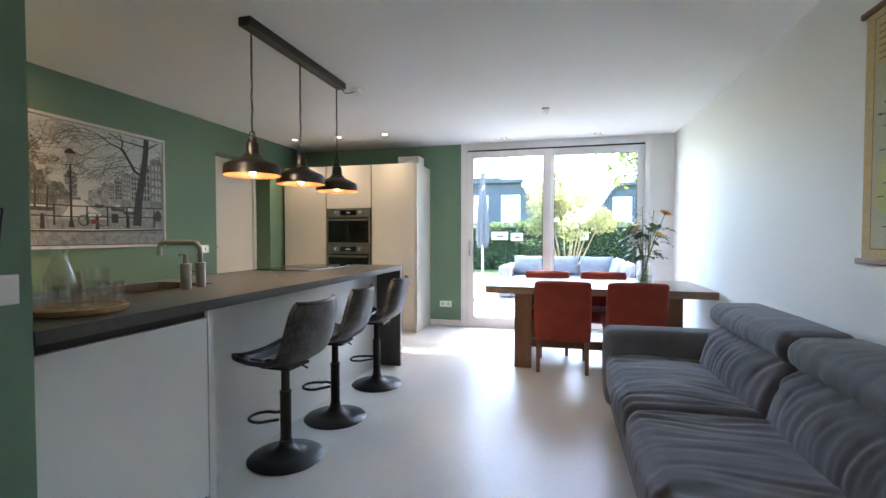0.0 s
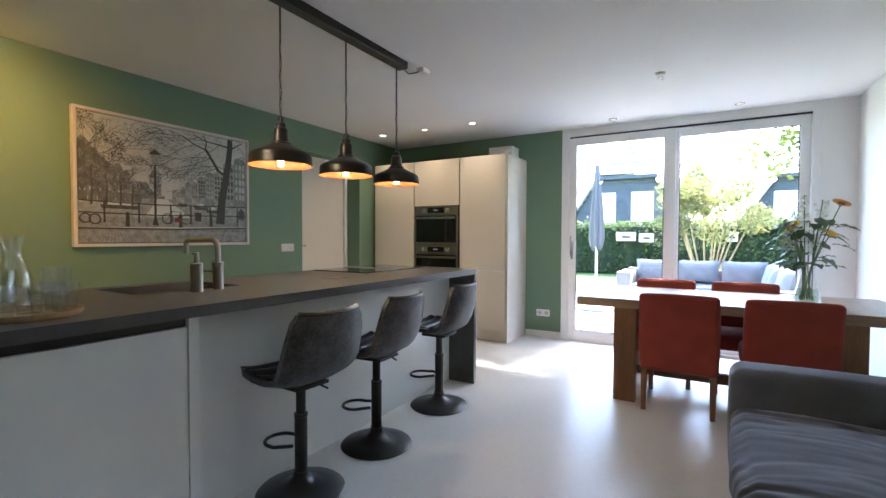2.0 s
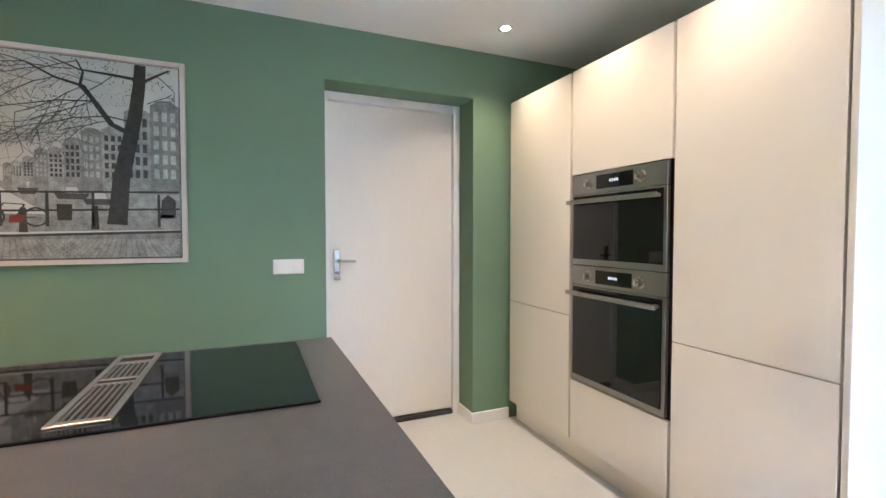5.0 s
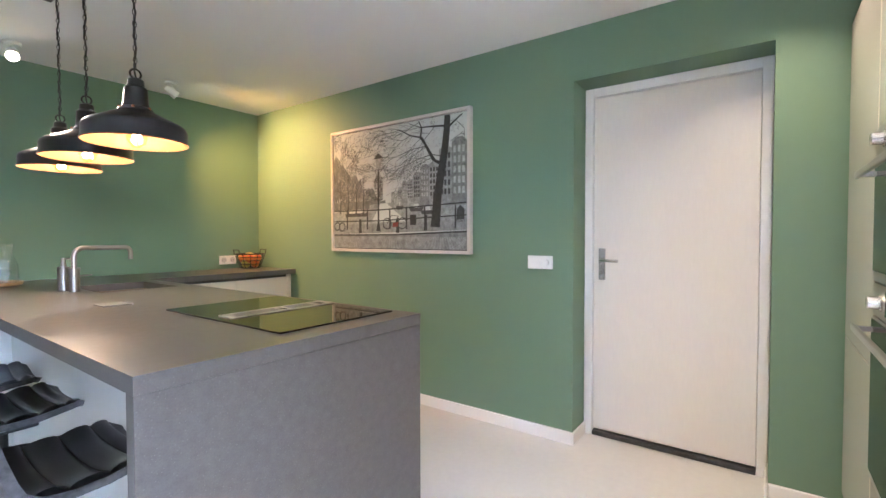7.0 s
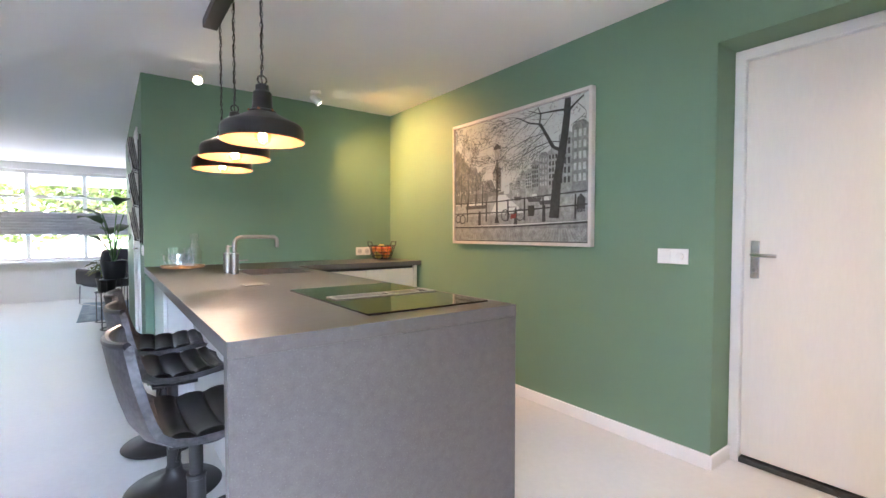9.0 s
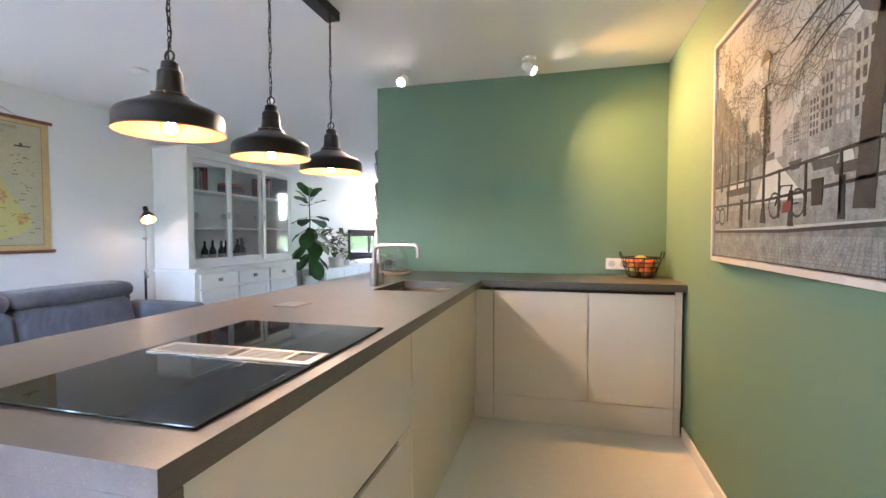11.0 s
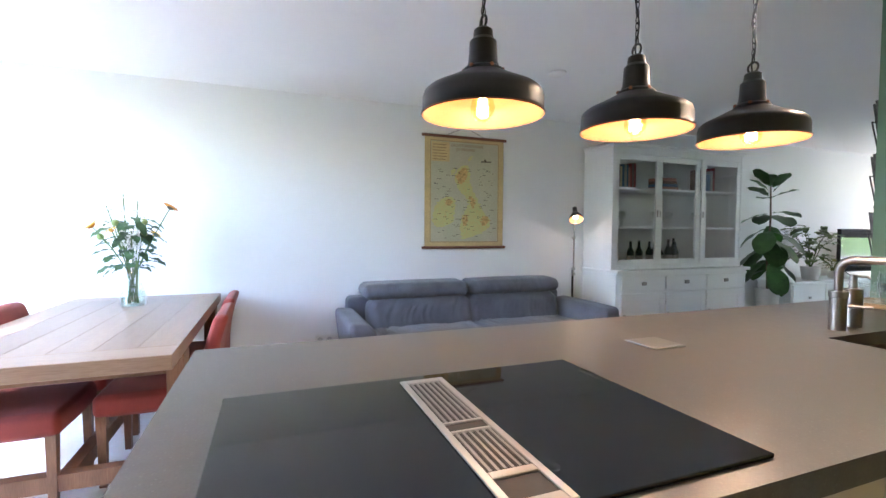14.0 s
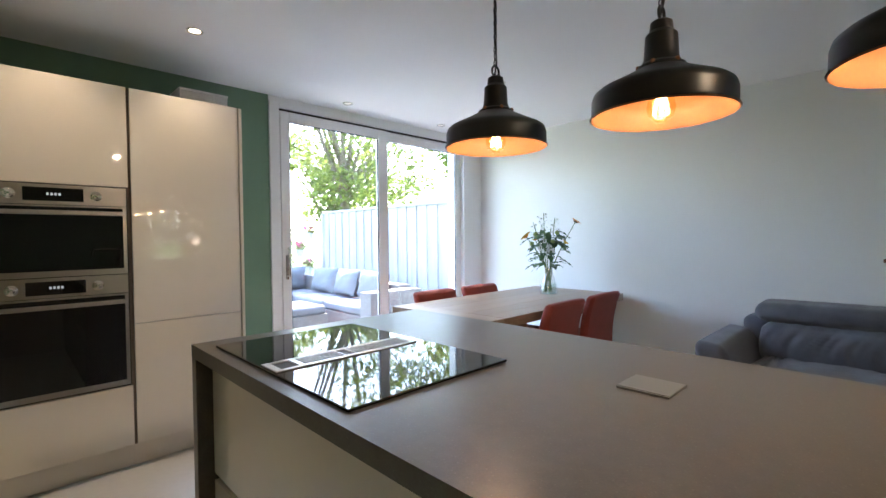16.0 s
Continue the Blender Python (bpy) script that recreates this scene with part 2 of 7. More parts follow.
structure("floor", (-0.4, EAST + 0.2, SOUTH - 0.3, NORTH + 0.28, -0.12, 0.0), FLOOR, "pale grey seamless cast floor with a soft satin shine", "floor")
structure("ceiling", (-0.4, EAST + 0.2, SOUTH - 0.3, NORTH + 0.28, CEIL, CEIL + 0.2), CEILING, "smooth white plaster ceiling", "ceiling")
# west wall with the deep recess of the kitchen door
RY0, RY1, RZ = 3.165, 4.094, 2.105
structure("wall_west", [(-0.30, 0, -0.15, RY0, 0, CEIL), (-0.30, 0, RY1, NORTH, 0, CEIL), (-0.30, 0, RY0, RY1, RZ, CEIL)],
          GREEN, "matt sage green painted kitchen wall with a deep door recess", "wall")
structure("wall_west_back", (-0.42, -0.302, RY0 - 0.1, RY1 + 0.1, 0, CEIL), WHITE_WALL, "plain wall closing the passage behind the kitchen door", "wall")
structure("wall_kitchen_south", (0, HALLX, -0.15, 0, 0, CEIL), GREEN, "matt sage green painted wall behind the sink counter", "wall")
structure("wall_north_green", (0, 2.31, NORTH, NORTH + 0.28, 0, CEIL), GREEN, "sage green wall beside the garden door", "wall")
structure("wall_north_lintel", (2.31, 4.60, NORTH + 0.002, NORTH + 0.28, 2.36, CEIL), WHITE_WALL, "white lintel over the garden door", "wall")
structure("wall_north_pier", (4.60, EAST, NORTH + 0.002, NORTH + 0.28, 0, CEIL), WHITE_WALL, "narrow white wall beside the garden door", "wall")
structure("wall_east", (EAST, EAST + 0.2, SOUTH - 0.3, NORTH + 0.28, 0, CEIL), WHITE_WALL, "long white plastered living room wall", "wall")
structure("wall_hall", [(HALLX - 0.12, HALLX, -0.55, -0.152, 0, CEIL), (HALLX - 0.12, HALLX, -1.5, -0.55, 2.1, CEIL), (HALLX - 0.12, HALLX, -3.6, -1.5, 0, CEIL)],
          GREEN, "sage green end wall beside the hall", "wall")
structure("wall_south", [(-0.4, 1.2, SOUTH - 0.3, SOUTH, 0, CEIL), (4.3, EAST, SOUTH - 0.3, SOUTH, 0, CEIL), (1.2, 4.3, SOUTH - 0.3, SOUTH, 0, 0.7), (1.2, 4.3, SOUTH - 0.3, SOUTH, 2.28, CEIL)],
          WHITE_WALL, "white front wall with a wide window", "wall")
structure("wall_hall_back", [(-0.4, -0.3, SOUTH, -0.152, 0, CEIL), (-0.3, HALLX - 0.12, -3.6, -3.5, 0, CEIL)], WHITE_WALL, "plain white wall closing the hall", "wall")

# ---- skirting ----
def skirting(name, dims):
    bm = bmesh.new()
    box(bm, *dims, 0.004, 1)
    return tagged(part(name, bm, TRIM), "white painted skirting board along the wall", "skirting", "", "structure")


skirting("baseboard_west", (0, 0.014, 0.54, RY0, 0, 0.075))
skirting("baseboard_recess_a", (-0.20, 0.014, RY0 + 0.0005, RY0 + 0.014, 0, 0.075))
skirting("baseboard_recess_b", (-0.20, 0.014, RY1 - 0.014, RY1 - 0.0005, 0, 0.075))
skirting("baseboard_west_b", (0, 0.014, RY1, 4.36, 0, 0.075))
skirting("baseboard_north", (1.89, 2.31, NORTH - 0.014, NORTH, 0, 0.075))
skirting("baseboard_east", (EAST - 0.014, EAST, SOUTH, NORTH - 0.002, 0, 0.075))
skirting("baseboard_pier", (4.62, EAST - 0.015, NORTH - 0.012, NORTH + 0.001, 0, 0.075))
skirting("baseboard_hall", (HALLX, HALLX + 0.014, -0.53, -0.002, 0, 0.09))

# ---- kitchen door ----
def kitchen_door():
    d = thing("door_1", pose(0, 0, 0), "cream white flush interior door, closed, in a deep green recess", "door", "", "structure")
    bm = bmesh.new()
    box(bm, -0.275, -0.20, RY0 + 0.001, RY0 + 0.048, 0, RZ - 0.001, 0.003)
    box(bm, -0.275, -0.20, RY1 - 0.048, RY1 - 0.001, 0, RZ - 0.001, 0.003)
    box(bm, -0.275, -0.20, RY0 + 0.048, RY1 - 0.048, RZ - 0.052, RZ - 0.001, 0.003)
    part("door_frame", bm, TRIM, d)
    boxpart("door_leaf", (-0.268, -0.228, RY0 + 0.05, RY1 - 0.05, 0.035, RZ - 0.055), DOORPAINT, d, 0.003)
    boxpart("threshold", (-0.29, -0.205, RY0 + 0.05, RY1 - 0.05, 0.0, 0.028), mat("hardstone_sill", (0.05, 0.052, 0.055), 0.4, var=0.3, scale=30), d, 0.004, "dark stone door sill")
    h = boxpart("handle", (-0.228, -0.219, 3.245, 3.285, 0.955, 1.145), CHROME, d, 0.003, "satin metal handle plate")
    bm = bmesh.new()
    tube(bm, [(-0.219, 3.265, 1.075), (-0.178, 3.265, 1.075), (-0.170, 3.275, 1.075), (-0.170, 3.37, 1.072)], 0.009)
    part("lever", bm, CHROME, h, smooth=True)
    bm = bmesh.new()
    lathe(bm, [(0.011, 0), (0.011, 0.012), (0.0, 0.012)], 16, pose(-0.219, 3.265, 1.0, 0, 90, 0))
    part("key_cylinder", bm, STEEL, h, smooth=True)


kitchen_door()

# ---- sliding garden door ----
def garden_door():
    d = thing("window_1", pose(0, 0, 0), "white framed two-panel sliding glass garden door, closed", "sliding door", "", "structure")
    y0, y1 = NORTH - 0.012, NORTH + 0.10
    bm = bmesh.new()
    box(bm, 2.312, DOOR_X0 + 0.035, y0, y1, 0, 2.36, 0.004)
    box(bm, DOOR_X1 - 0.04, DOOR_X1 + 0.02, y0, y1, 0, 2.36, 0.004)
    box(bm, DOOR_X0 + 0.035, DOOR_X1 - 0.04, y0, y1, 2.315, 2.36, 0.004)
    box(bm, DOOR_X0 + 0.035, DOOR_X1 - 0.04, y0, y1 + 0.05, -0.01, 0.03, 0.004)
    box(bm, DOOR_X0 + 0.036, DOOR_X1 - 0.041, y0 + 0.034, y1 - 0.003, 2.288, 2.3149, 0.001)
    part("window_frame", bm, PVC, d)
    bm = bmesh.new()
    box(bm, 2.40, 4.56, y0 + 0.01, y0 + 0.03, 2.298, 2.314, 0.002)
    part("track", bm, GAP, d, "dark running rail over the sliding panel")

    def sash(x0, x1, ya, yb, wl, wr, name):
        bm = bmesh.new()
        box(bm, x0, x0 + wl, ya, yb, 0.032, 2.295, 0.005)
        box(bm, x1 - wr, x1, ya, yb, 0.032, 2.295, 0.005)
        box(bm, x0 + wl, x1 - wr, ya, yb, 0.032, 0.125, 0.005)
        box(bm, x0 + wl, x1 - wr, ya, yb, 2.215, 2.295, 0.005)
        s = part(name, bm, PVC, d)
        ym = (ya + yb) / 2
        g = boxpart("pane", (x0 + wl - 0.01, x1 - wr + 0.01, ym - 0.003, ym + 0.003, 0.115, 2.225), PANE, s, 0)
        g.visible_shadow = False
        bm = bmesh.new()
        for a, b, c, e in ((x0 + wl, x0 + wl + 0.008, 0.125, 2.215), (x1 - wr - 0.008, x1 - wr, 0.125, 2.215), (x0 + wl, x1 - wr, 0.125, 0.133), (x0 + wl, x1 - wr, 2.207, 2.215)):
            box(bm, a, b, ya + 0.012, ya + 0.02, c, e)
        part("gasket", bm, GAP, s)
        return s

    a = sash(2.398, 3.475, y0 - 0.002, y0 + 0.045, 0.078, 0.105, "sliding_panel")
    sash(3.43, 4.558, y0 + 0.05, y0 + 0.095, 0.075, 0.075, "fixed_panel")
    bm = bmesh.new()
    box(bm, 2.425, 2.448, y0 - 0.012, y0 - 0.002, 0.93, 1.13, 0.003)
    tube(bm, [(2.436, y0 - 0.012, 0.96), (2.436, y0 - 0.05, 0.965), (2.436, y0 - 0.055, 1.0), (2.436, y0 - 0.055, 1.17), (2.436, y0 - 0.04, 1.19)], 0.009)
    part("handle", bm, CHROME, a, "metal lift handle", smooth=True)


garden_door()
structure("stone_doorstep", (2.30, 4.64, NORTH + 0.29, NORTH + 0.50, -0.10, -0.004), mat("grey_stone_step", (0.30, 0.30, 0.29), 0.7, var=0.15, scale=10), "grey stone step under the garden door", "step", 0.008)

# ---- island ----
IX0, IX1, IY1 = 1.207, 2.172, 3.0
SX0, SX1, SY0, SY1 = 1.295, 1.685, 0.735, 1.225   # sink opening


def worktop():
    t = thing("worktop", pose(0, 0, 0), "dark brown-grey composite worktop, L-shaped with a waterfall end panel", "worktop")
    z0 = TOPZ - 0.042
    bm = bmesh.new()
    for d in ((IX0, SX0, 0.583, IY1), (SX1, IX1, 0.003, IY1), (SX0, SX1, SY1, IY1), (SX0, SX1, 0.583, SY0), (0.003, SX1, 0.003, 0.583)):
        box(bm, d[0], d[1], d[2], d[3], z0, TOPZ)
    bmesh.ops.remove_doubles(bm, verts=bm.verts, dist=0.0005)
    part("slab", bm, TOP, t)
    boxpart("end_panel", (IX0, IX1, IY1 - 0.042, IY1 - 0.001, 0, z0 - 0.001), TOP, t, 0.002)
    bm = bmesh.new()
    box(bm, SX0 - 0.02, SX1 + 0.02, SY0 - 0.02, SY1 + 0.02, TOPZ - 0.225, TOPZ - 0.215)
    for d in ((SX0 - 0.02, SX0, SY0 - 0.02, SY1 + 0.02), (SX1, SX1 + 0.02, SY0 - 0.02, SY1 + 0.02), (SX0, SX1, SY0 - 0.02, SY0), (SX0, SX1, SY1, SY1 + 0.02)):
        box(bm, d[0], d[1], d[2], d[3], TOPZ - 0.215, z0 - 0.0005)
    s = part("sink_bowl", bm, mat("copper_toned_steel", (0.42, 0.33, 0.26), 0.32, 1.0, var=0.08, scale=8), t, "warm metal undermount sink bowl")
    bm = bmesh.new()
    lathe(bm, [(0.0, 0.0), (0.045, 0.0), (0.045, 0.004), (0.0, 0.005)], 24, pose(1.5, 0.98, TOPZ - 0.2145))
    part("drain", bm, CHROME, s, smooth=True)


worktop()
Z0 = TOPZ - 0.042


def front(dims, parent, name="front", material=GLOSS):
    return boxpart(name, dims, material, parent, 0.002)


def island_cabinets():
    # units facing the aisle
    for i, (y0, y1, rows) in enumerate(((1.85, 2.955, 2), (1.24, 1.846, 1), (0.60, 1.236, 1))):
        c = thing("base_cabinet", pose(0, 0, 0), "cream gloss handleless base cabinet under the dark worktop" if rows == 1 else "wide cream gloss drawer cabinet under the hob", "cabinet", "island base cabinets")
        boxpart("body", (1.276, 1.92, y0, y1, 0.17, Z0 - 0.002 if rows == 2 else 0.69), GLOSSW, c, 0.001)
        boxpart("plinth", (1.268, 1.283, y0 if y0 > 0.61 else 0.50, y1, 0, 0.165), GLOSS, c, 0.001)
        boxpart("grip_rail", (1.27, 1.275, y0, y1, Z0 - 0.035, Z0 - 0.002), GAP, c, 0, "dark recessed grip rail")
        if rows == 2:
            f = front((1.254, 1.274, y0 + 0.002, y1 - 0.002, 0.505, Z0 - 0.026), c, "drawer_front")
            front((1.254, 1.274, y0 + 0.002, y1 - 0.002, 0.172, 0.482), c, "drawer_front")
            front((1.254, 1.274, y0 + 0.002, y0 + 0.144, 0.4825, 0.5045), c, "grip_end")
            boxpart("grip_rail", (1.268, 1.275, y0 + 0.145, y1, 0.483, 0.504), GAP, c, 0)
        else:
            front((1.254, 1.274, y0 + 0.002, y1 - 0.002, 0.172, Z0 - 0.026), c, "door")
    # stool side
    p = thing("island_back_panel", pose(0, 0, 0), "white gloss back panel of the kitchen island", "panel")
    boxpart("panel", (1.923, 1.945, 0.745, 2.957, 0.0, Z0 - 0.002), GLOSSW, p, 0.002)
    c = thing("end_cabinet", pose(0, 0, 0), "white gloss handleless cabinet at the wall end of the island", "cabinet")
    boxpart("body", (1.72, 2.09, 0.004, 0.742, 0.06, Z0 - 0.002), GLOSSW, c, 0.001)
    boxpart("plinth", (1.95, 2.07, 0.004, 0.742, 0, 0.059), GAP, c, 0)
    front((2.092, 2.112, 0.006, 0.70, 0.062, Z0 - 0.042), c, "door", GLOSSW)
    boxpart("side_panel", (2.092, 2.114, 0.704, 0.742, 0.0, Z0 - 0.003), GLOSSW, c, 0.001)
    boxpart("grip_rail", (2.088, 2.1, 0.006, 0.70, Z0 - 0.04, Z0 - 0.004), GAP, c, 0)
    # short run under the sink wall
    xs = (0.055, 0.547, 1.135)
    for x0, x1 in zip(xs, xs[1:]):
        c = thing("base_cabinet", pose(0, 0, 0), "cream gloss handleless base cabinet below the green wall", "cabinet", "sink wall cabinets")
        boxpart("body", (x0, x1, 0.004, 0.508, 0.17, Z0 - 0.002), GLOSSW, c, 0.001)
        boxpart("plinth", (x0, x1, 0.500, 0.515, 0, 0.165), GLOSS, c, 0.001)
        boxpart("grip_rail", (x0, x1, 0.509, 0.513, Z0 - 0.035, Z0 - 0.002), GAP, c, 0)
        front((x0 + 0.0015, x1 - 0.0015, 0.511, 0.531, 0.172, Z0 - 0.026), c, "door")
    c = thing("filler_panel", pose(0, 0, 0), "cream gloss filler strip beside the base cabinets", "panel", "filler strips")
    boxpart("board", (0.016, 0.053, 0.016, 0.531, 0.172, Z0 - 0.002), GLOSS, c, 0.002)
    boxpart("plinth", (0.016, 0.053, 0.500, 0.515, 0, 0.165), GLOSS, c, 0.001)
    c = thing("filler_panel", pose(0, 0, 0), "cream gloss corner filler between the two cabinet runs", "panel", "filler strips")
    boxpart("board", (1.138, 1.254, 0.511, 0.531, 0.172, Z0 - 0.026), GLOSS, c, 0.001)
    boxpart("return_board", (1.254, 1.274, 0.511, 0.597, 0.172, Z0 - 0.026), GLOSS, c, 0.001)
    boxpart("plinth", (1.138, 1.268, 0.500, 0.515, 0, 0.165), GLOSS, c, 0.001)


island_cabinets()


def hob():
    h = thing("induction_hob", pose(1.498, 2.518, TOPZ), "black glass induction hob with a pale central extractor grille", "hob")
    boxpart("glass", (-0.25, 0.25, -0.377, 0.377, 0.0005, 0.007), BLACKGLASS, h, 0.002)
    frame_m = mat("pale_aluminium", (0.50, 0.485, 0.46), 0.34, 0.9, var=0.03)
    slat_m = mat("grey_slat", (0.30, 0.29, 0.28), 0.4, 0.8, var=0.05)
    bm = bmesh.new()
    for d in ((-0.245, 0.215, -0.046, -0.034), (-0.245, 0.215, 0.034, 0.046), (-0.245, -0.225, -0.034, 0.034), (0.197, 0.215, -0.034, 0.034), (-0.176, -0.160, -0.034, 0.034), (-0.040, -0.034, -0.034, 0.034), (-0.006, 0.0, -0.034, 0.034)):
        box(bm, *d, 0.0072, 0.0112, 0.001, 1)
    g = part("extractor_frame", bm, frame_m, h, "pale metal extractor frame")
    boxpart("well", (-0.225, 0.197, -0.034, 0.034, 0.0072, 0.0080), GAP, g, 0)
    for i in range(6):
        y = -0.0275 + i * 0.011
        boxpart("slat", (-0.159, -0.041, y - 0.0022, y + 0.0022, 0.0082, 0.0108), slat_m, g, 0)
        boxpart("slat", (0.001, 0.196, y - 0.0022, y + 0.0022, 0.0082, 0.0108), slat_m, g, 0)
    ink = mat("grey_print", (0.16, 0.16, 0.16), 0.5)
    for k in range(5):
        boxpart("touch_mark", (-0.232, -0.2305, 0.12 + k * 0.03, 0.127 + k * 0.03, 0.0071, 0.0073), ink, h, 0)


hob()


# ---- tall units and ovens ----
def tall_units():
    z1, yb = 2.09, NORTH - 0.003
    yf = 4.346
    xs = (0.035, 0.652, 1.282, 1.865)
    for i, (x0, x1) in enumerate(zip(xs, xs[1:])):
        c = thing("tall_cabinet", pose(0, 0, 0), ("cream gloss tall cabinet with a split front", "cream gloss oven housing with an upper and a lower front", "cream gloss tall cabinet with a split front beside the garden door")[i], "cabinet", "tall kitchen units")
        boxpart("body", (x0 + 0.001, x1 - 0.001, yf + 0.03, yb, 0.13, z1 - 0.004), GAP if i == 1 else GLOSSW, c, 0.001)
        boxpart("plinth", (x0, x1, yf + 0.06, yf + 0.075, 0, 0.129), GLOSS, c, 0.001)
        boxpart("top_board", (x0 + 0.001, x1 - 0.001, yf + 0.03, yb, z1 - 0.003, z1), GLOSSW, c, 0)
        boxpart("side_gap", (x0 - 0.008, x0 + 0.010, yf + 0.022, yf + 0.028, 0.13, z1), CHANNEL, c, 0)
        a, b = x0 + 0.007, x1 - 0.007
        if i == 1:
            front((a, b, yf, yf + 0.02, 1.548, z1), c, "upper_front")
            front((a, b, yf, yf + 0.02, 0.135, 0.465), c, "lower_front")
        else:
            front((a, b, yf, yf + 0.02, 0.805, z1), c, "upper_door")
            front((a, b, yf, yf + 0.02, 0.135, 0.801), c, "lower_door")
    e = thing("cabinet_end_panel", pose(0, 0, 0), "cream gloss side panel closing the tall units", "panel")
    boxpart("panel", (1.866, 1.885, yf, yb, 0.0, z1), GLOSS, e, 0.002)

    def oven(z0, z1, name, label, split):
        o = thing(name, pose(0.967, yf, z0), label, "oven", "built-in ovens")
        h = z1 - z0
        w = 0.297
        boxpart("housing", (-w + 0.02, w - 0.02, 0.012, 0.45, 0.01, h - 0.01), BLACKPLA, o, 0)
        ph = 0.098
        p = boxpart("control_panel", (-w, w, -0.006, 0.012, h - ph, h), STEEL, o, 0.002, "brushed steel control panel")
        boxpart("display", (-0.115, 0.115, -0.0075, -0.0062, h - 0.082, h - 0.016), BLACKGLASS, p, 0, "dark glass display")
        bm = bmesh.new()
        for k in range(4):
            box(bm, -0.028 + k * 0.015, -0.019 + k * 0.015, -0.0084, -0.0078, h - 0.054, h - 0.041)
        part("clock_digits", bm, mat("display_digits", (0.2, 0.2, 0.2), emit=((0.9, 0.95, 1.0), 0.02)), p)
        for x in (-0.165, 0.165):
            bm = bmesh.new()
            lathe(bm, [(0.025, 0), (0.025, 0.004), (0.019, 0.006), (0.0175, 0.03), (0.015, 0.032), (0, 0.032)], 28, pose(x, -0.006, h - 0.05, 90, 0, 0))
            part("knob", bm, CHROME, p, "metal control knob", smooth=True)
        f = boxpart("door_frame", (-w, w, -0.006, 0.012, 0, h - ph - 0.004), STEEL, o, 0.002)
        boxpart("door_glass", (-w + 0.018, w - 0.018, -0.011, -0.0062, 0.03, h - ph - 0.012), BLACKGLASS, f, 0.001, "black oven door glass")
        bm = bmesh.new()
        zz = h - ph - 0.042
        box(bm, -w + 0.012, w - 0.012, -0.058, -0.046, zz - 0.011, zz + 0.011, 0.004)
        for x in (-w + 0.03, w - 0.05):
            box(bm, x, x + 0.02, -0.047, -0.011, zz - 0.007, zz + 0.007)
        part("handle", bm, STEEL, f, "flat steel bar handle")

    oven(1.083, 1.542, "compact_oven", "compact built-in oven with steel panel and black glass door", 0)
    oven(0.478, 1.078, "oven", "built-in oven with steel panel and black glass door", 0)


tall_units()

# ---- dining table and chairs ----
def dining_table():
    t = thing("dining_table", pose(3.884, 3.671, 0), "thick oak dining table with a light worn top and square legs", "table")
    n = 6
    x0, x1, y0, y1 = -0.962, 0.962, -0.48, 0.48
    for i in range(n):
        a, b = y0 + (y1 - y0) * i / n, y0 + (y1 - y0) * (i + 1) / n
        boxpart("plank", (x0 + 0.1705, x1 - 0.1705, a + 0.0002, b - 0.0002, 0.672, 0.735), WOOD, t, 0.0014, seg=1)
    for a in (x0, x1 - 0.17):
        boxpart("end_board", (a, a + 0.17, y0, y1, 0.672, 0.735), WOODEND, t, 0.0025, seg=1)
    for x in (-0.62, 0.62):
        for y in (-0.4435, 0.4435):
            boxpart("leg", (x - 0.075, x + 0.075, y - 0.0365, y + 0.0365, 0, 0.671), WOODLEG, t, 0.004)
    for x in (-0.62, 0.62):
        boxpart("cross_rail", (x - 0.03, x + 0.03, -0.4068, 0.4068, 0.57, 0.67), WOODLEG, t, 0.003)
        boxpart("foot_rail", (x - 0.03, x + 0.03, -0.4068, 0.4068, 0.09, 0.165), WOODLEG, t, 0.003)
    boxpart("stretcher", (-0.589, 0.589, -0.03, 0.03, 0.09, 0.165), WOODLEG, t, 0.003)


dining_table()


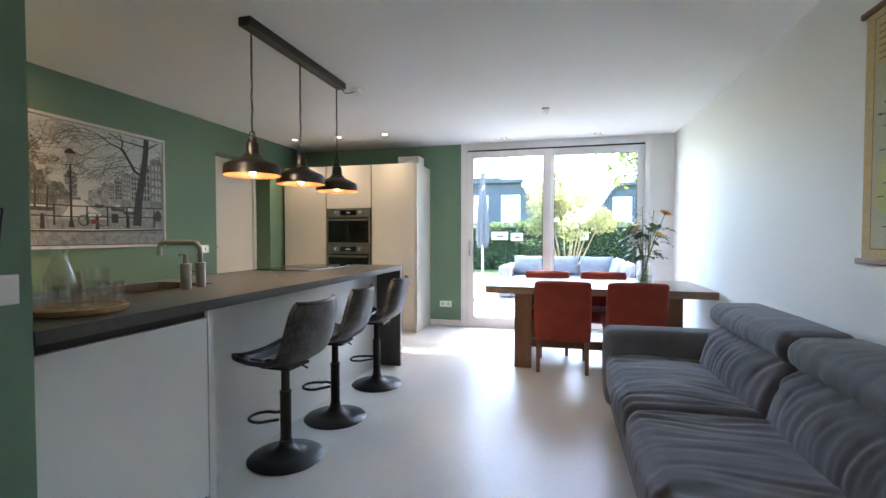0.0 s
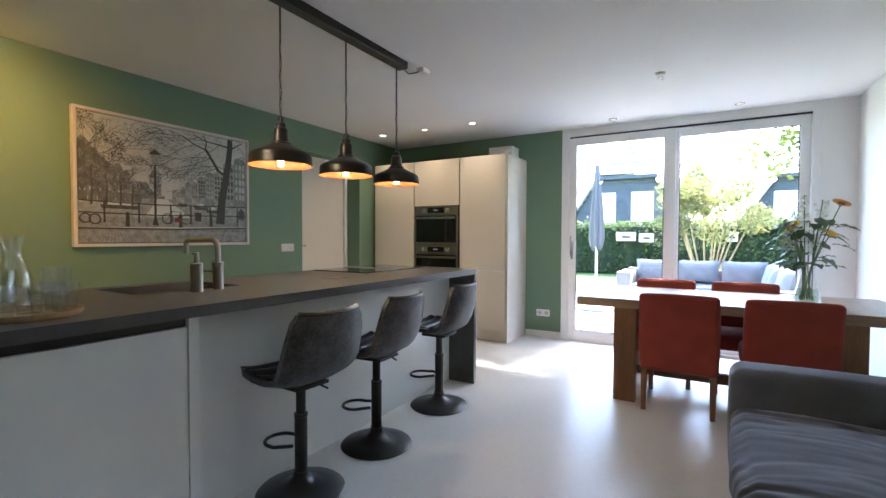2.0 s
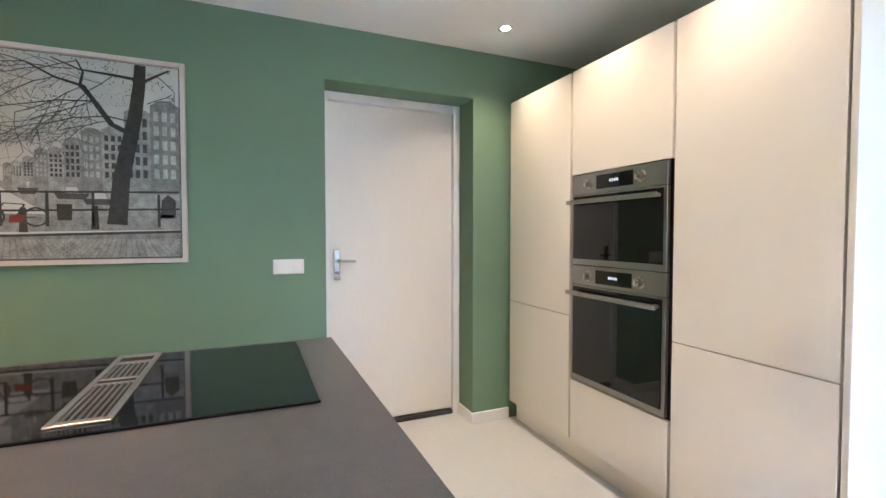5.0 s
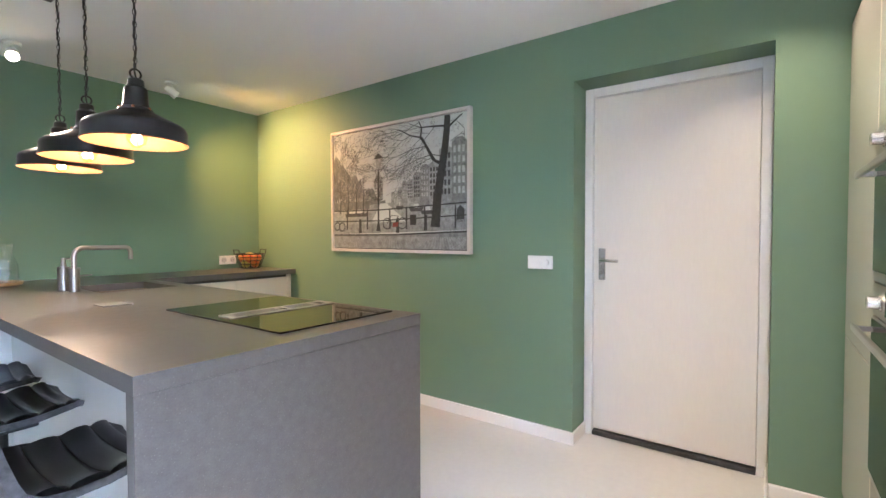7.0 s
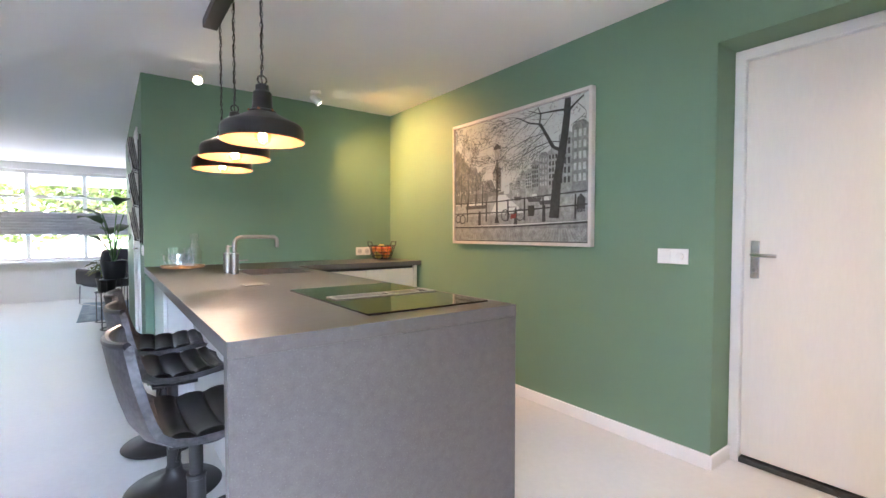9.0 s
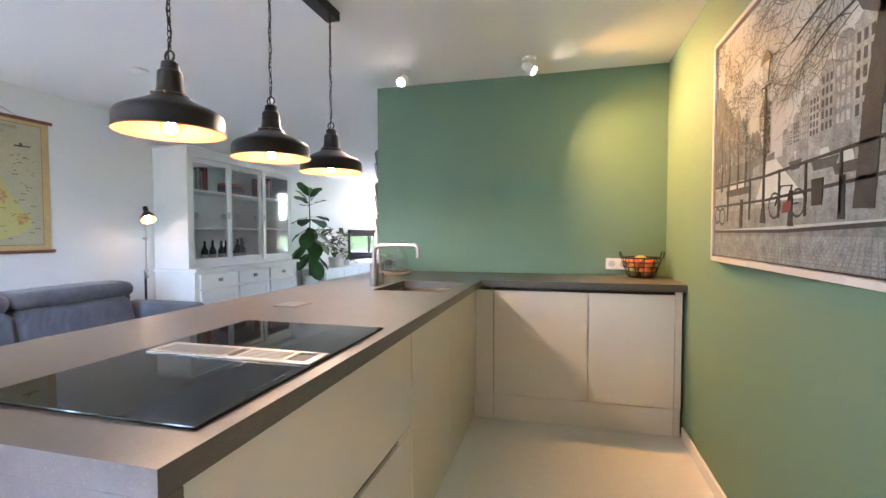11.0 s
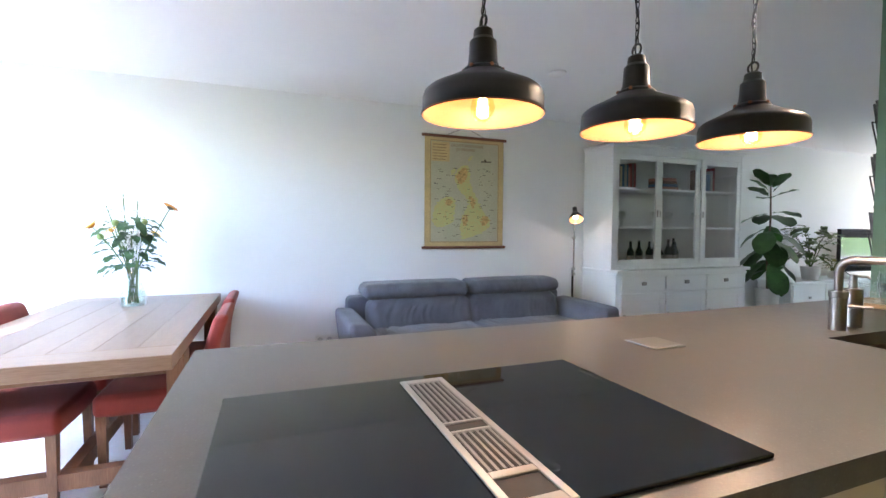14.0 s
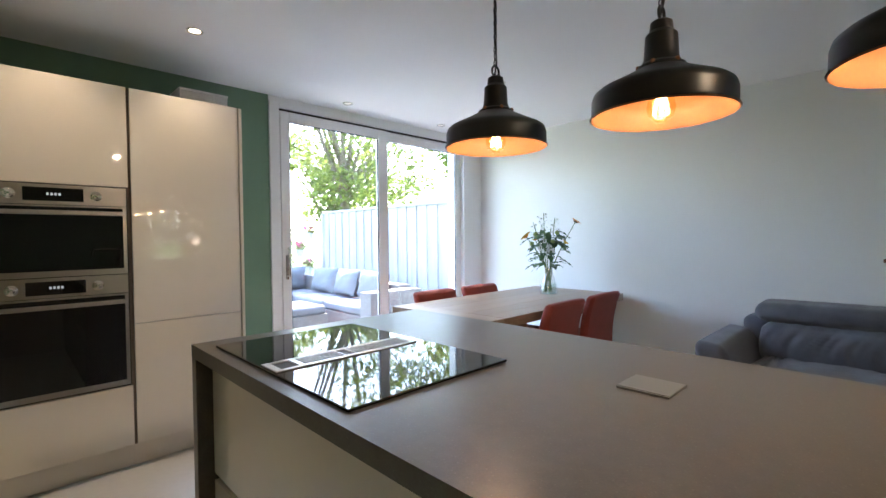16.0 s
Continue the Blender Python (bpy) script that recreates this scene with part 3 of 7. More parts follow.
def cushion(bm, x0, x1, y0, y1, z0, z1, r=0.04, seg=4, puff=0.0, cuts=6):
    """A padded block with rounded edges and slightly swollen faces."""
    c = Vector(((x0 + x1) / 2, (y0 + y1) / 2, (z0 + z1) / 2))
    h = Vector(((x1 - x0) / 2, (y1 - y0) / 2, (z1 - z0) / 2))
    steps = []
    for k in range(3):
        rr = min(r, h[k] * 0.98)
        inner = [-h[k] + rr + (2 * h[k] - 2 * rr) * i / cuts for i in range(cuts + 1)]
        edge = [rr * (1 - math.tan(radians(45 * (seg - i) / seg))) for i in range(seg)]
        steps.append([-h[k] + e for e in edge] + inner + [h[k] - e for e in edge[::-1]])
    made = {}

    def vert(i, j, k):
        if (i, j, k) not in made:
            p = Vector((steps[0][i], steps[1][j], steps[2][k]))
            core = Vector([max(-h[n] + min(r, h[n] * 0.98), min(h[n] - min(r, h[n] * 0.98), p[n])) for n in range(3)])
            d = p - core
            q = core + d.normalized() * min(r, min(h) * 0.98) if d.length > 1e-6 else p
            if puff:
                f = [max(0, 1 - (p[n] / h[n]) ** 2) for n in range(3)]
                for n in range(3):
                    if abs(abs(p[n]) - h[n]) < 1e-5:
                        o = [m for m in range(3) if m != n]
                        q[n] += math.copysign(puff * f[o[0]] * f[o[1]], p[n])
            made[i, j, k] = bm.verts.new(c + q)
        return made[i, j, k]

    n = [len(a) - 1 for a in steps]
    for ax in range(3):
        u, w = [m for m in range(3) if m != ax]
        for end in (0, n[ax]):
            for i in range(n[u]):
                for j in range(n[w]):
                    quad = []
                    for a, b in ((i, j), (i + 1, j), (i + 1, j + 1), (i, j + 1)):
                        idx = [0, 0, 0]
                        idx[ax], idx[u], idx[w] = end, a, b
                        quad.append(vert(*idx))
                    bm.faces.new(quad)
    return list(made.values())


def dining_chair():
    c = thing("dining_chair", pose(0, 0, 0), "rust red upholstered dining chair with slim wooden legs at the table", "chair", "chairs round the table")
    bm = bmesh.new()
    cushion(bm, -0.235, 0.235, -0.21, 0.25, 0.34, 0.45, 0.03, puff=0.012)
    part("seat", bm, REDFAB, c, smooth=True)
    bm = bmesh.new()
    vs = cushion(bm, -0.235, 0.235, -0.275, -0.205, 0.28, 0.805, 0.028, puff=0.006, cuts=8)
    for v in vs:
        k = max(0, (v.co.z - 0.43) / 0.38)
        v.co.y -= 0.075 * k * k
    part("backrest", bm, REDFAB, c, smooth=True)
    for x in (-0.205, 0.205):
        for y, lean in ((-0.235, -0.03), (0.215, 0.0)):
            bm = bmesh.new()
            tube(bm, [(x, y + lean, 0.0), (x, y, 0.35)], [0.021, 0.029], 4)
            part("leg", bm, WOODLEG, c)
    return c


chair0 = dining_chair()
chair0.matrix_basis = pose(3.61, 3.36, 0)
for x, y, r in ((4.21, 3.37, 0), (3.45, 3.925, 180), (4.04, 3.93, 180)):
    copy_thing(chair0, pose(x, y, 0, 0, 0, r))


# ---- sofa ----
def sofa():
    s = thing("sofa", pose(0, 0, 0), "blue-grey woven two-seat sofa with padded headrests and flared arms", "sofa")
    y0, y1 = 0.06, 2.26
    xb, xf = 4.83, 3.87
    ym = (y0 + y1) / 2
    bm = bmesh.new()
    cushion(bm, xf + 0.03, xb, y0 + 0.05, y1 - 0.05, 0.10, 0.30, 0.03)
    part("base", bm, SOFAFAB, s, smooth=True)

    def crease(p, q, r, width=1.0):
        """Sharp folds in drawn cloth: ridged noise, long across q and short along p."""
        n = noise.noise(Vector((p * 24 * width + 1.5 * noise.noise(Vector((q * 3, p * 4, r))), q * 2.2, r)))
        return 1 - 2.4 * abs(n)

    for a, b in ((y0 + 0.20, ym), (ym, y1 - 0.20)):
        bm = bmesh.new()
        vs = cushion(bm, xf, 4.46, a + 0.004, b - 0.004, 0.27, 0.455, 0.05, puff=0.022, cuts=64)
        for v in vs:
            if v.co.z > 0.40:
                e = min(v.co.y - a, b - v.co.y) / 0.45
                v.co.z += 0.0095 * crease(v.co.y + 0.35 * (v.co.x - 4.1) ** 2, v.co.x, a * 7) * (1.25 - e) + 0.008 * noise.noise(Vector((v.co.x * 4, v.co.y * 5, 3)))
            if v.co.x < xf + 0.04:
                v.co.x += 0.004 * crease(v.co.y, v.co.z, a * 7)
        part("seat_cushion", bm, SOFAFAB, s, smooth=60)
        bm = bmesh.new()
        vs = cushion(bm, 4.37, 4.58, a + 0.004, b - 0.004, 0.40, 0.672, 0.06, puff=0.028, cuts=64)
        for v in vs:
            k = (v.co.z - 0.4) / 0.27
            if v.co.x < 4.47:
                v.co.x -= 0.0105 * crease(v.co.y + 0.1 * math.sin(v.co.z * 9), v.co.z, b * 5) * (0.35 + 0.75 * k) + 0.008 * noise.noise(Vector((v.co.y * 5, v.co.z * 5, 2)))
            v.co.x += 0.085 * k
        part("back_cushion", bm, SOFAFAB, s, smooth=60)
        bm = bmesh.new()
        wide = 0.05
        vs = cushion(bm, 4.455, 4.74, a + 0.004 - (wide if a < ym - 0.1 else 0), b - 0.004 + (wide if b > ym + 0.1 else 0), 0.675, 0.800, 0.058, puff=0.010, cuts=48)
        for v in vs:
            v.co.z += 0.05 * (v.co.x - 4.6) + 0.005 * crease(v.co.y, v.co.x, a * 3) * (1 if v.co.x < 4.6 else 0.4)
            if v.co.x < 4.5:
                v.co.x -= 0.004 * crease(v.co.y, v.co.z, a * 3)
        part("headrest", bm, SOFAFAB, s, smooth=60)
    bm = bmesh.new()
    cushion(bm, 4.62, xb, y0 + 0.05, y1 - 0.05, 0.25, 0.68, 0.05)
    part("back", bm, SOFAFAB, s, smooth=True)
    for sy, ya in ((1, y1), (-1, y0)):
        bm = bmesh.new()
        vs = cushion(bm, xf, 4.70, min(ya, ya - sy * 0.24), max(ya, ya - sy * 0.24), 0.12, 0.60, 0.055, puff=0.008, cuts=12)
        for v in vs:
            inner = max(0.0, min(1.0, (ya - v.co.y) * sy / 0.24))
            rise = max(0.0, (v.co.z - 0.12) / 0.48)
            v.co.y += sy * (0.06 * rise + 0.07 * inner * rise * rise)
            v.co.z -= 0.015 * inner * rise
        part("armrest", bm, SOFAFAB, s, smooth=True)
        bm = bmesh.new()
        tube(bm, [(xf + 0.012, ya - sy * 0.012 + sy * 0.06 * (z - 0.12) / 0.48, z) for z in (0.17, 0.3, 0.42, 0.53)], 0.004, 6)
        part("arm_piping", bm, SOFAFAB, s, smooth=True)
    for x in (xf + 0.10, xb - 0.10):
        for y in (y0 + 0.12, y1 - 0.12):
            bm = bmesh.new()
            tube(bm, [(x, y, 0), (x, y, 0.11)], [0.018, 0.024], 12)
            part("foot", bm, BLACKMET, s, smooth=True)


sofa()

# ---- garden ----
GZ = -0.06
GRASS = mat("lawn", (0.13, 0.20, 0.05), 0.9, var=0.25, scale=2.5, fine=60, bump=0.6, dist=0.02)
PAVER = mat("grey_brown_paver", (0.33, 0.30, 0.27), 0.85, var=0.18, scale=9, fine=90, bump=0.3, rand=0.16)
PAVERS = mat("grey_brown_pavers_far", (0.33, 0.30, 0.27), 0.85, var=0.18, scale=9, fine=90, bump=0.3, island=0.16)
FENCEW = mat("weathered_grey_white_timber", (0.40, 0.385, 0.365), 0.8, var=0.14, scale=4, fine=70, bump=0.25, stretch=(5, 5, 0.5), rand=0.08)
WICKER = mat("grey_wicker", (0.24, 0.22, 0.215), 0.7, var=0.25, scale=20, fine=160, bump=0.5, stretch=(1, 1, 6))
CUSHION = mat("grey_garden_cushion", (0.185, 0.187, 0.205), 0.9, var=0.08, scale=6, fine=400, bump=0.3)
LEAF = leafy(mat("green_leaf", (0.105, 0.135, 0.030), 0.55, var=0.2, scale=4, fine=40, bump=0, island=0.45))
HEDGELEAF = leafy(mat("dark_hedge_leaf", (0.048, 0.080, 0.026), 0.5, var=0.2, scale=3, fine=40, bump=0, island=0.5))
PALELEAF = leafy(mat("pale_shrub_leaf", (0.15, 0.16, 0.06), 0.55, var=0.2, scale=3, fine=40, bump=0, island=0.4))
BARK = mat("bark", (0.16, 0.12, 0.085), 0.9, var=0.3, scale=8, fine=60, bump=0.7, stretch=(3, 3, 0.6), dist=0.01)
SOIL = mat("soil", (0.10, 0.085, 0.065), 0.95, var=0.3, scale=5, fine=50, bump=0.5)

structure("ground", (-260, 260, -260, 260, -0.5, GZ - 0.055), GRASS, "green lawn and ground around the house", "ground")


def leaves(bm, centre, radii, count, size, rnd, shape="ball", inner=0.35):
    c, r = Vector(centre), Vector(radii)
    for _ in range(count):
        if shape == "ball":
            while True:
                p = Vector((rnd.uniform(-1, 1), rnd.uniform(-1, 1), rnd.uniform(-1, 1)))
                if inner < p.length < 1:
                    break
            p *= 0.82 + 0.25 * noise.noise(p * 2.3 + c)
        else:
            p = Vector((rnd.uniform(-1, 1), rnd.uniform(-1, 1), rnd.uniform(-1, 1)))
            k = rnd.randrange(3)
            p[k] = math.copysign(rnd.uniform(0.82, 1.05), p[k])
        q = c + Vector((p.x * r.x, p.y * r.y, p.z * r.z))
        u = Vector((rnd.gauss(0, 1), rnd.gauss(0, 1), rnd.gauss(0, 0.6))).normalized()
        w = u.cross(Vector((rnd.gauss(0, 1), rnd.gauss(0, 1), rnd.gauss(0, 1)))).normalized()
        s = size * rnd.uniform(0.6, 1.3)
        a, b, d, e = (bm.verts.new(q + o) for o in (u * -s * 0.5, w * s * 0.3, u * s * 0.5, w * -s * 0.3))
        m = bm.verts.new(q + u.cross(w) * s * 0.08)
        bm.faces.new((a, b, m)), bm.faces.new((b, d, m)), bm.faces.new((d, e, m)), bm.faces.new((e, a, m))


def tree(name, x, y, trunk_h, trunk_r, blobs, count, size, leaf, label, category="tree", seed=1, limbs=7):
    rnd = random.Random(seed)
    t = thing(name, pose(x, y, GZ - 0.06), label, category)
    bm = bmesh.new()
    pts = [(0, 0, -0.1), (0.03, 0.02, trunk_h * 0.4), (-0.04, 0.05, trunk_h * 0.8), (0.02, 0, trunk_h * 1.25)]
    tube(bm, pts, [trunk_r * 1.25, trunk_r, trunk_r * 0.8, trunk_r * 0.45], 12)
    part("trunk", bm, BARK, t, smooth=True)
    for i in range(limbs):
        c, r = blobs[i % len(blobs)]
        bm = bmesh.new()
        z0 = trunk_h * rnd.uniform(0.6, 1.15)
        end = Vector(c) + Vector((rnd.uniform(-0.5, 0.5) * r[0], rnd.uniform(-0.5, 0.5) * r[1], rnd.uniform(-0.2, 0.4) * r[2]))
        mid = Vector((0, 0, z0)).lerp(end, 0.5) + Vector((0, 0, 0.12 * r[2]))
        tube(bm, [(0, 0, z0), mid, end], [trunk_r * 0.45, trunk_r * 0.3, trunk_r * 0.08], 8)
        part("limb", bm, BARK, t, smooth=True)
    bm = bmesh.new()
    total = sum(r[0] * r[1] for _, r in blobs)
    for c, r in blobs:
        leaves(bm, c, r, int(count * r[0] * r[1] / total), size, rnd)
    tagged(part("crown", bm, leaf, t), kind="stuff")
    return t


rng = random.Random(5)
blobs = []
for _ in range(20):
    a, k = rng.uniform(0, 6.28), rng.uniform(0.2, 1)
    z = rng.uniform(2.9, 11.5)
    spread = 3.6 * math.sqrt(max(0.1, 1 - ((z - 6.6) / 5.6) ** 2))
    blobs.append(((spread * k * math.cos(a), spread * k * math.sin(a), z), (rng.uniform(0.9, 1.7), rng.uniform(0.9, 1.7), rng.uniform(0.7, 1.25))))
for c in ((-1.6, -1.2, 10.8), (-2.7, -0.7, 11.0), (-0.7, -1.5, 10.3), (-2.0, -1.0, 9.6), (-1.2, -0.4, 11.8)):
    blobs.append((c, (1.6, 1.5, 1.1)))
blobs += [((-3.4, -0.8, 3.2), (0.9, 0.8, 0.75)), ((-2.7, -0.6, 3.9), (0.9, 0.9, 0.8))]
tree("garden_tree", 8.4, 13.4, 3.0, 0.17, blobs, 22000, 0.145, LEAF, "tall leafy green tree behind the garden fence", seed=3, limbs=12)
blobs = [((rng.uniform(-1.8, 1.8), rng.uniform(-1.5, 1.5), rng.uniform(2.4, 5.5)), (1.2, 1.1, 1.0)) for _ in range(9)]
tree("garden_tree", 3.6, 30.0, 3.6, 0.16, blobs, 3000, 0.22, LEAF, "green tree beside the neighbouring house", seed=14, limbs=6)
blobs = [((rng.uniform(-3, 3), rng.uniform(-2, 2), rng.uniform(3, 8)), (1.6, 1.6, 1.3)) for _ in range(10)]
tree("garden_tree", 17.5, 15.0, 3.2, 0.2, blobs, 4500, 0.3, LEAF, "broad green tree in the next garden", seed=8, limbs=8)
blobs = [((rng.uniform(-2.4, 2.4), rng.uniform(-2, 2), rng.uniform(2.2, 6)), (1.5, 1.5, 1.2)) for _ in range(9)]
tree("garden_tree", 13.0, 22.0, 3.0, 0.2, blobs, 4000, 0.28, LEAF, "broad green tree in the next garden", seed=9, limbs=8)


# tree row added to screen the low sky from the front window
for tx, sd in ((-0.5, 31), (3.4, 32), (7.2, 33), (11.0, 34)):
    blobs = [((0, 0, 3.4), (2.1, 1.6, 1.9)), ((0.9, 0.2, 2.0), (1.5, 1.2, 1.4)), ((-1.0, -0.2, 2.3), (1.5, 1.2, 1.5)), ((0.2, 0.3, 5.0), (1.5, 1.3, 1.3))]
    tree("street_tree", tx, -13.5, 1.6, 0.14, blobs, 4200, 0.22, LEAF, "leafy green tree added in front of the house to screen the sky", seed=sd, limbs=7)


def shrub():
    rnd = random.Random(11)
    t = thing("flowering_shrub", pose(3.75, 12.4, GZ - 0.06), "large pale green shrub with many bare stems at its foot", "shrub")
    for i in range(11):
        a = rnd.uniform(0, 6.28)
        bm = bmesh.new()
        r = rnd.uniform(0.25, 0.9)
        tube(bm, [(0.12 * math.cos(a), 0.12 * math.sin(a), 0), (0.5 * r * math.cos(a), 0.5 * r * math.sin(a), 0.7), (r * math.cos(a), r * math.sin(a), 1.7)], [0.03, 0.024, 0.012], 7)
        part("stem", bm, mat("tan_stem", (0.33, 0.24, 0.14), 0.8, var=0.2, scale=12) if i == 0 else bpy.data.materials["tan_stem"], t, smooth=True)
    bm = bmesh.new()
    for _ in range(13):
        leaves(bm, (rnd.uniform(-1.1, 1.25), rnd.uniform(-0.7, 0.7), rnd.uniform(1.25, 2.55)), (0.55, 0.5, 0.42), 800, 0.07, rnd)
    tagged(part("crown", bm, PALELEAF, t), kind="stuff")


shrub()


def fern(x, y, seed):
    rnd = random.Random(seed)
    t = thing("garden_plant", pose(x, y, GZ - 0.06), "low arching light green plant in the flower bed", "plant", "low bed plants")
    bm = bmesh.new()
    for i in range(26):
        a, l, h = rnd.uniform(0, 6.28), rnd.uniform(0.4, 0.75), rnd.uniform(0.3, 0.7)
        d = Vector((math.cos(a), math.sin(a), 0))
        s = d.cross(Vector((0, 0, 1))) * 0.05
        prev = None
        for k in range(6):
            u = k / 5
            p = d * l * u + Vector((0, 0, h * math.sin(u * 2.3)))
            w = s * math.sin(0.4 + u * 2.6)
            pair = (bm.verts.new(p - w), bm.verts.new(p + w))
            if prev:
                bm.faces.new((prev[0], prev[1], pair[1], pair[0]))
            prev = pair
    tagged(part("leaves", bm, PALELEAF, t), kind="stuff")


for x, y, s in ((4.3, 10.9, 1), (4.95, 10.7, 2), (3.7, 11.2, 3), (5.3, 11.6, 4)):
    fern(x, y, s)


def hedge():
    h = thing("hedge", pose(0, 0, GZ - 0.06), "dense clipped dark green hedge across the garden", "hedge")
    # near-black block: the shade deep between the leaves is put into its colour
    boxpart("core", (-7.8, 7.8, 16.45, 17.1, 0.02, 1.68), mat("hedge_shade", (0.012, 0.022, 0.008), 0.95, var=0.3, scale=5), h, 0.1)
    rnd = random.Random(2)
    bm = bmesh.new()
    for i in range(16):
        leaves(bm, (-7.5 + i, 16.75, 0.95 + 0.03 * math.sin(i * 2.1)), (0.53, 0.5, 0.88), 1000, 0.13, rnd, "box")
    tagged(part("foliage", bm, HEDGELEAF, h), kind="stuff")
    for x, z, w in ((1.35, 1.06, 0.62), (1.99, 1.02, 0.45), (4.4, 1.06, 0.3)):
        s = thing("hedge_sign", pose(x, 16.12, z, 0, 0, 0), "small pale board with a dark mark hanging in the hedge", "board", "boards in the hedge")
        boxpart("board", (-w / 2, w / 2, -0.012, 0.012, 0, 0.30), mat("pale_board", (0.42, 0.38, 0.33), 0.7) if w == 0.62 else bpy.data.materials["pale_board"], s, 0.004)
        boxpart("mark", (-w / 5, w / 4, -0.016, -0.0125, 0.10, 0.17), BLACKPLA, s, 0)
        boxpart("hanger", (-0.01, 0.01, -0.01, 0.40, 0.12, 0.14), BARK, s, 0)


hedge()


def house(x, y, s, label):
    """Dark boarded gable with a half-hipped tiled roof."""
    h = thing("neighbour_house", pose(x, y, GZ - 0.06), label, "house", "houses beyond the hedge")
    BOARD = bpy.data.materials.get("dark_blue_boards") or mat("dark_blue_boards", (0.05, 0.06, 0.085), 0.7, var=0.2, scale=3, fine=40, bump=0.2, stretch=(0.5, 1, 6), rand=0.1)
    TILE = bpy.data.materials.get("grey_roof_tiles") or mat("grey_roof_tiles", (0.34, 0.34, 0.36), 0.6, var=0.12, scale=4, fine=30, bump=0.2, rand=0.1)
    HW = bpy.data.materials.get("house_white") or mat("house_white", (0.8, 0.8, 0.78), 0.5)
    ev, hip, ridge, w, depth = 2.25, 4.55, 6.45, 2.9, 8.0
    hw = w * (ridge - hip) / (ridge - ev)
    bm = bmesh.new()
    ring = [(-w, 0), (w, 0), (w, ev), (hw, hip), (-hw, hip), (-w, ev)]
    a = [bm.verts.new((px, 0, pz)) for px, pz in ring]
    b = [bm.verts.new((px, depth, pz)) for px, pz in ring]
    bm.faces.new(a), bm.faces.new(b[::-1])
    for i in range(6):
        bm.faces.new((a[i], b[i], b[(i + 1) % 6], a[(i + 1) % 6]))
    part("wall", bm, BOARD, h)
    for z in [0.3 + 0.28 * i for i in range(15)]:
        half = w if z < ev else w - (z - ev) * (w - hw) / (hip - ev)
        boxpart("weatherboard", (-half + 0.05, half - 0.05, -0.035, -0.002, z, z + 0.262), BOARD, h, 0)
    over = 0.35
    roof = bmesh.new()
    for sx in (-1, 1):
        e0, e1 = (sx * (w + over), -over, ev - 0.5), (sx * (w + over), depth, ev - 0.5)
        h0, r0, r1 = (sx * (hw + 0.05), -over, hip + 0.1), (0, 1.5, ridge + 0.15), (0, depth, ridge + 0.15)
        lo = [roof.verts.new(p) for p in (e0, e1, r1, r0, h0)]
        hi = [roof.verts.new(Vector(p) + Vector((0, 0, 0.16))) for p in (e0, e1, r1, r0, h0)]
        roof.faces.new(lo), roof.faces.new(hi[::-1])
        for i in range(5):
            roof.faces.new((lo[i], hi[i], hi[(i + 1) % 5], lo[(i + 1) % 5]))
    part("roof", roof, TILE, h)
    # hipped front with its courses of tiles
    for k in range(6):
        t0, t1 = k / 6, (k + 1) / 6
        n = max(1, 7 - k)
        for i in range(n):
            bm = bmesh.new()
            a0, a1 = -1 + 2 * i / n, -1 + 2 * (i + 1) / n
            q = []
            for t, f in ((t0, a0), (t0, a1), (t1, a1), (t1, a0)):
                ww = (hw + 0.05) * (1 - t) * 0.985
                q.append(Vector((ww * f, -over + (1.5 + over) * t - (0.06 if t == t0 else 0.0), hip + 0.1 + (ridge + 0.05 - hip) * t + (0.06 if t == t0 else 0.0))))
            lo = [bm.verts.new(p) for p in q]
            hi = [bm.verts.new(p + Vector((0, -0.05, 0.06))) for p in q]
            bm.faces.new(lo), bm.faces.new(hi[::-1])
            for j in range(4):
                bm.faces.new((lo[j], hi[j], hi[(j + 1) % 4], lo[(j + 1) % 4]))
            part("roof_tile", bm, TILE, h)
    boxpart("gutter_board", (-hw - 0.3, hw + 0.3, -over - 0.05, -over + 0.06, hip - 0.1, hip + 0.1), BOARD, h, 0.01)
    boxpart("ground_floor_band", (-w - 0.02, w + 0.02, -0.06, -0.036, 1.45, 1.68), HW, h, 0.005)
    for wx in (-1.05, 0.85):
        f = boxpart("window", (wx - 0.55, wx + 0.55, -0.07, -0.038, 2.1, 3.75), HW, h, 0.01)
        boxpart("blind", (wx - 0.46, wx + 0.46, -0.076, -0.071, 2.2, 3.65), HW, f, 0)
    return h


house(-0.15, 26, 1, "dark boarded house gable with white windows and pale roof tiles")
house(8.3, 29, 1, "second dark boarded house gable half hidden behind trees")


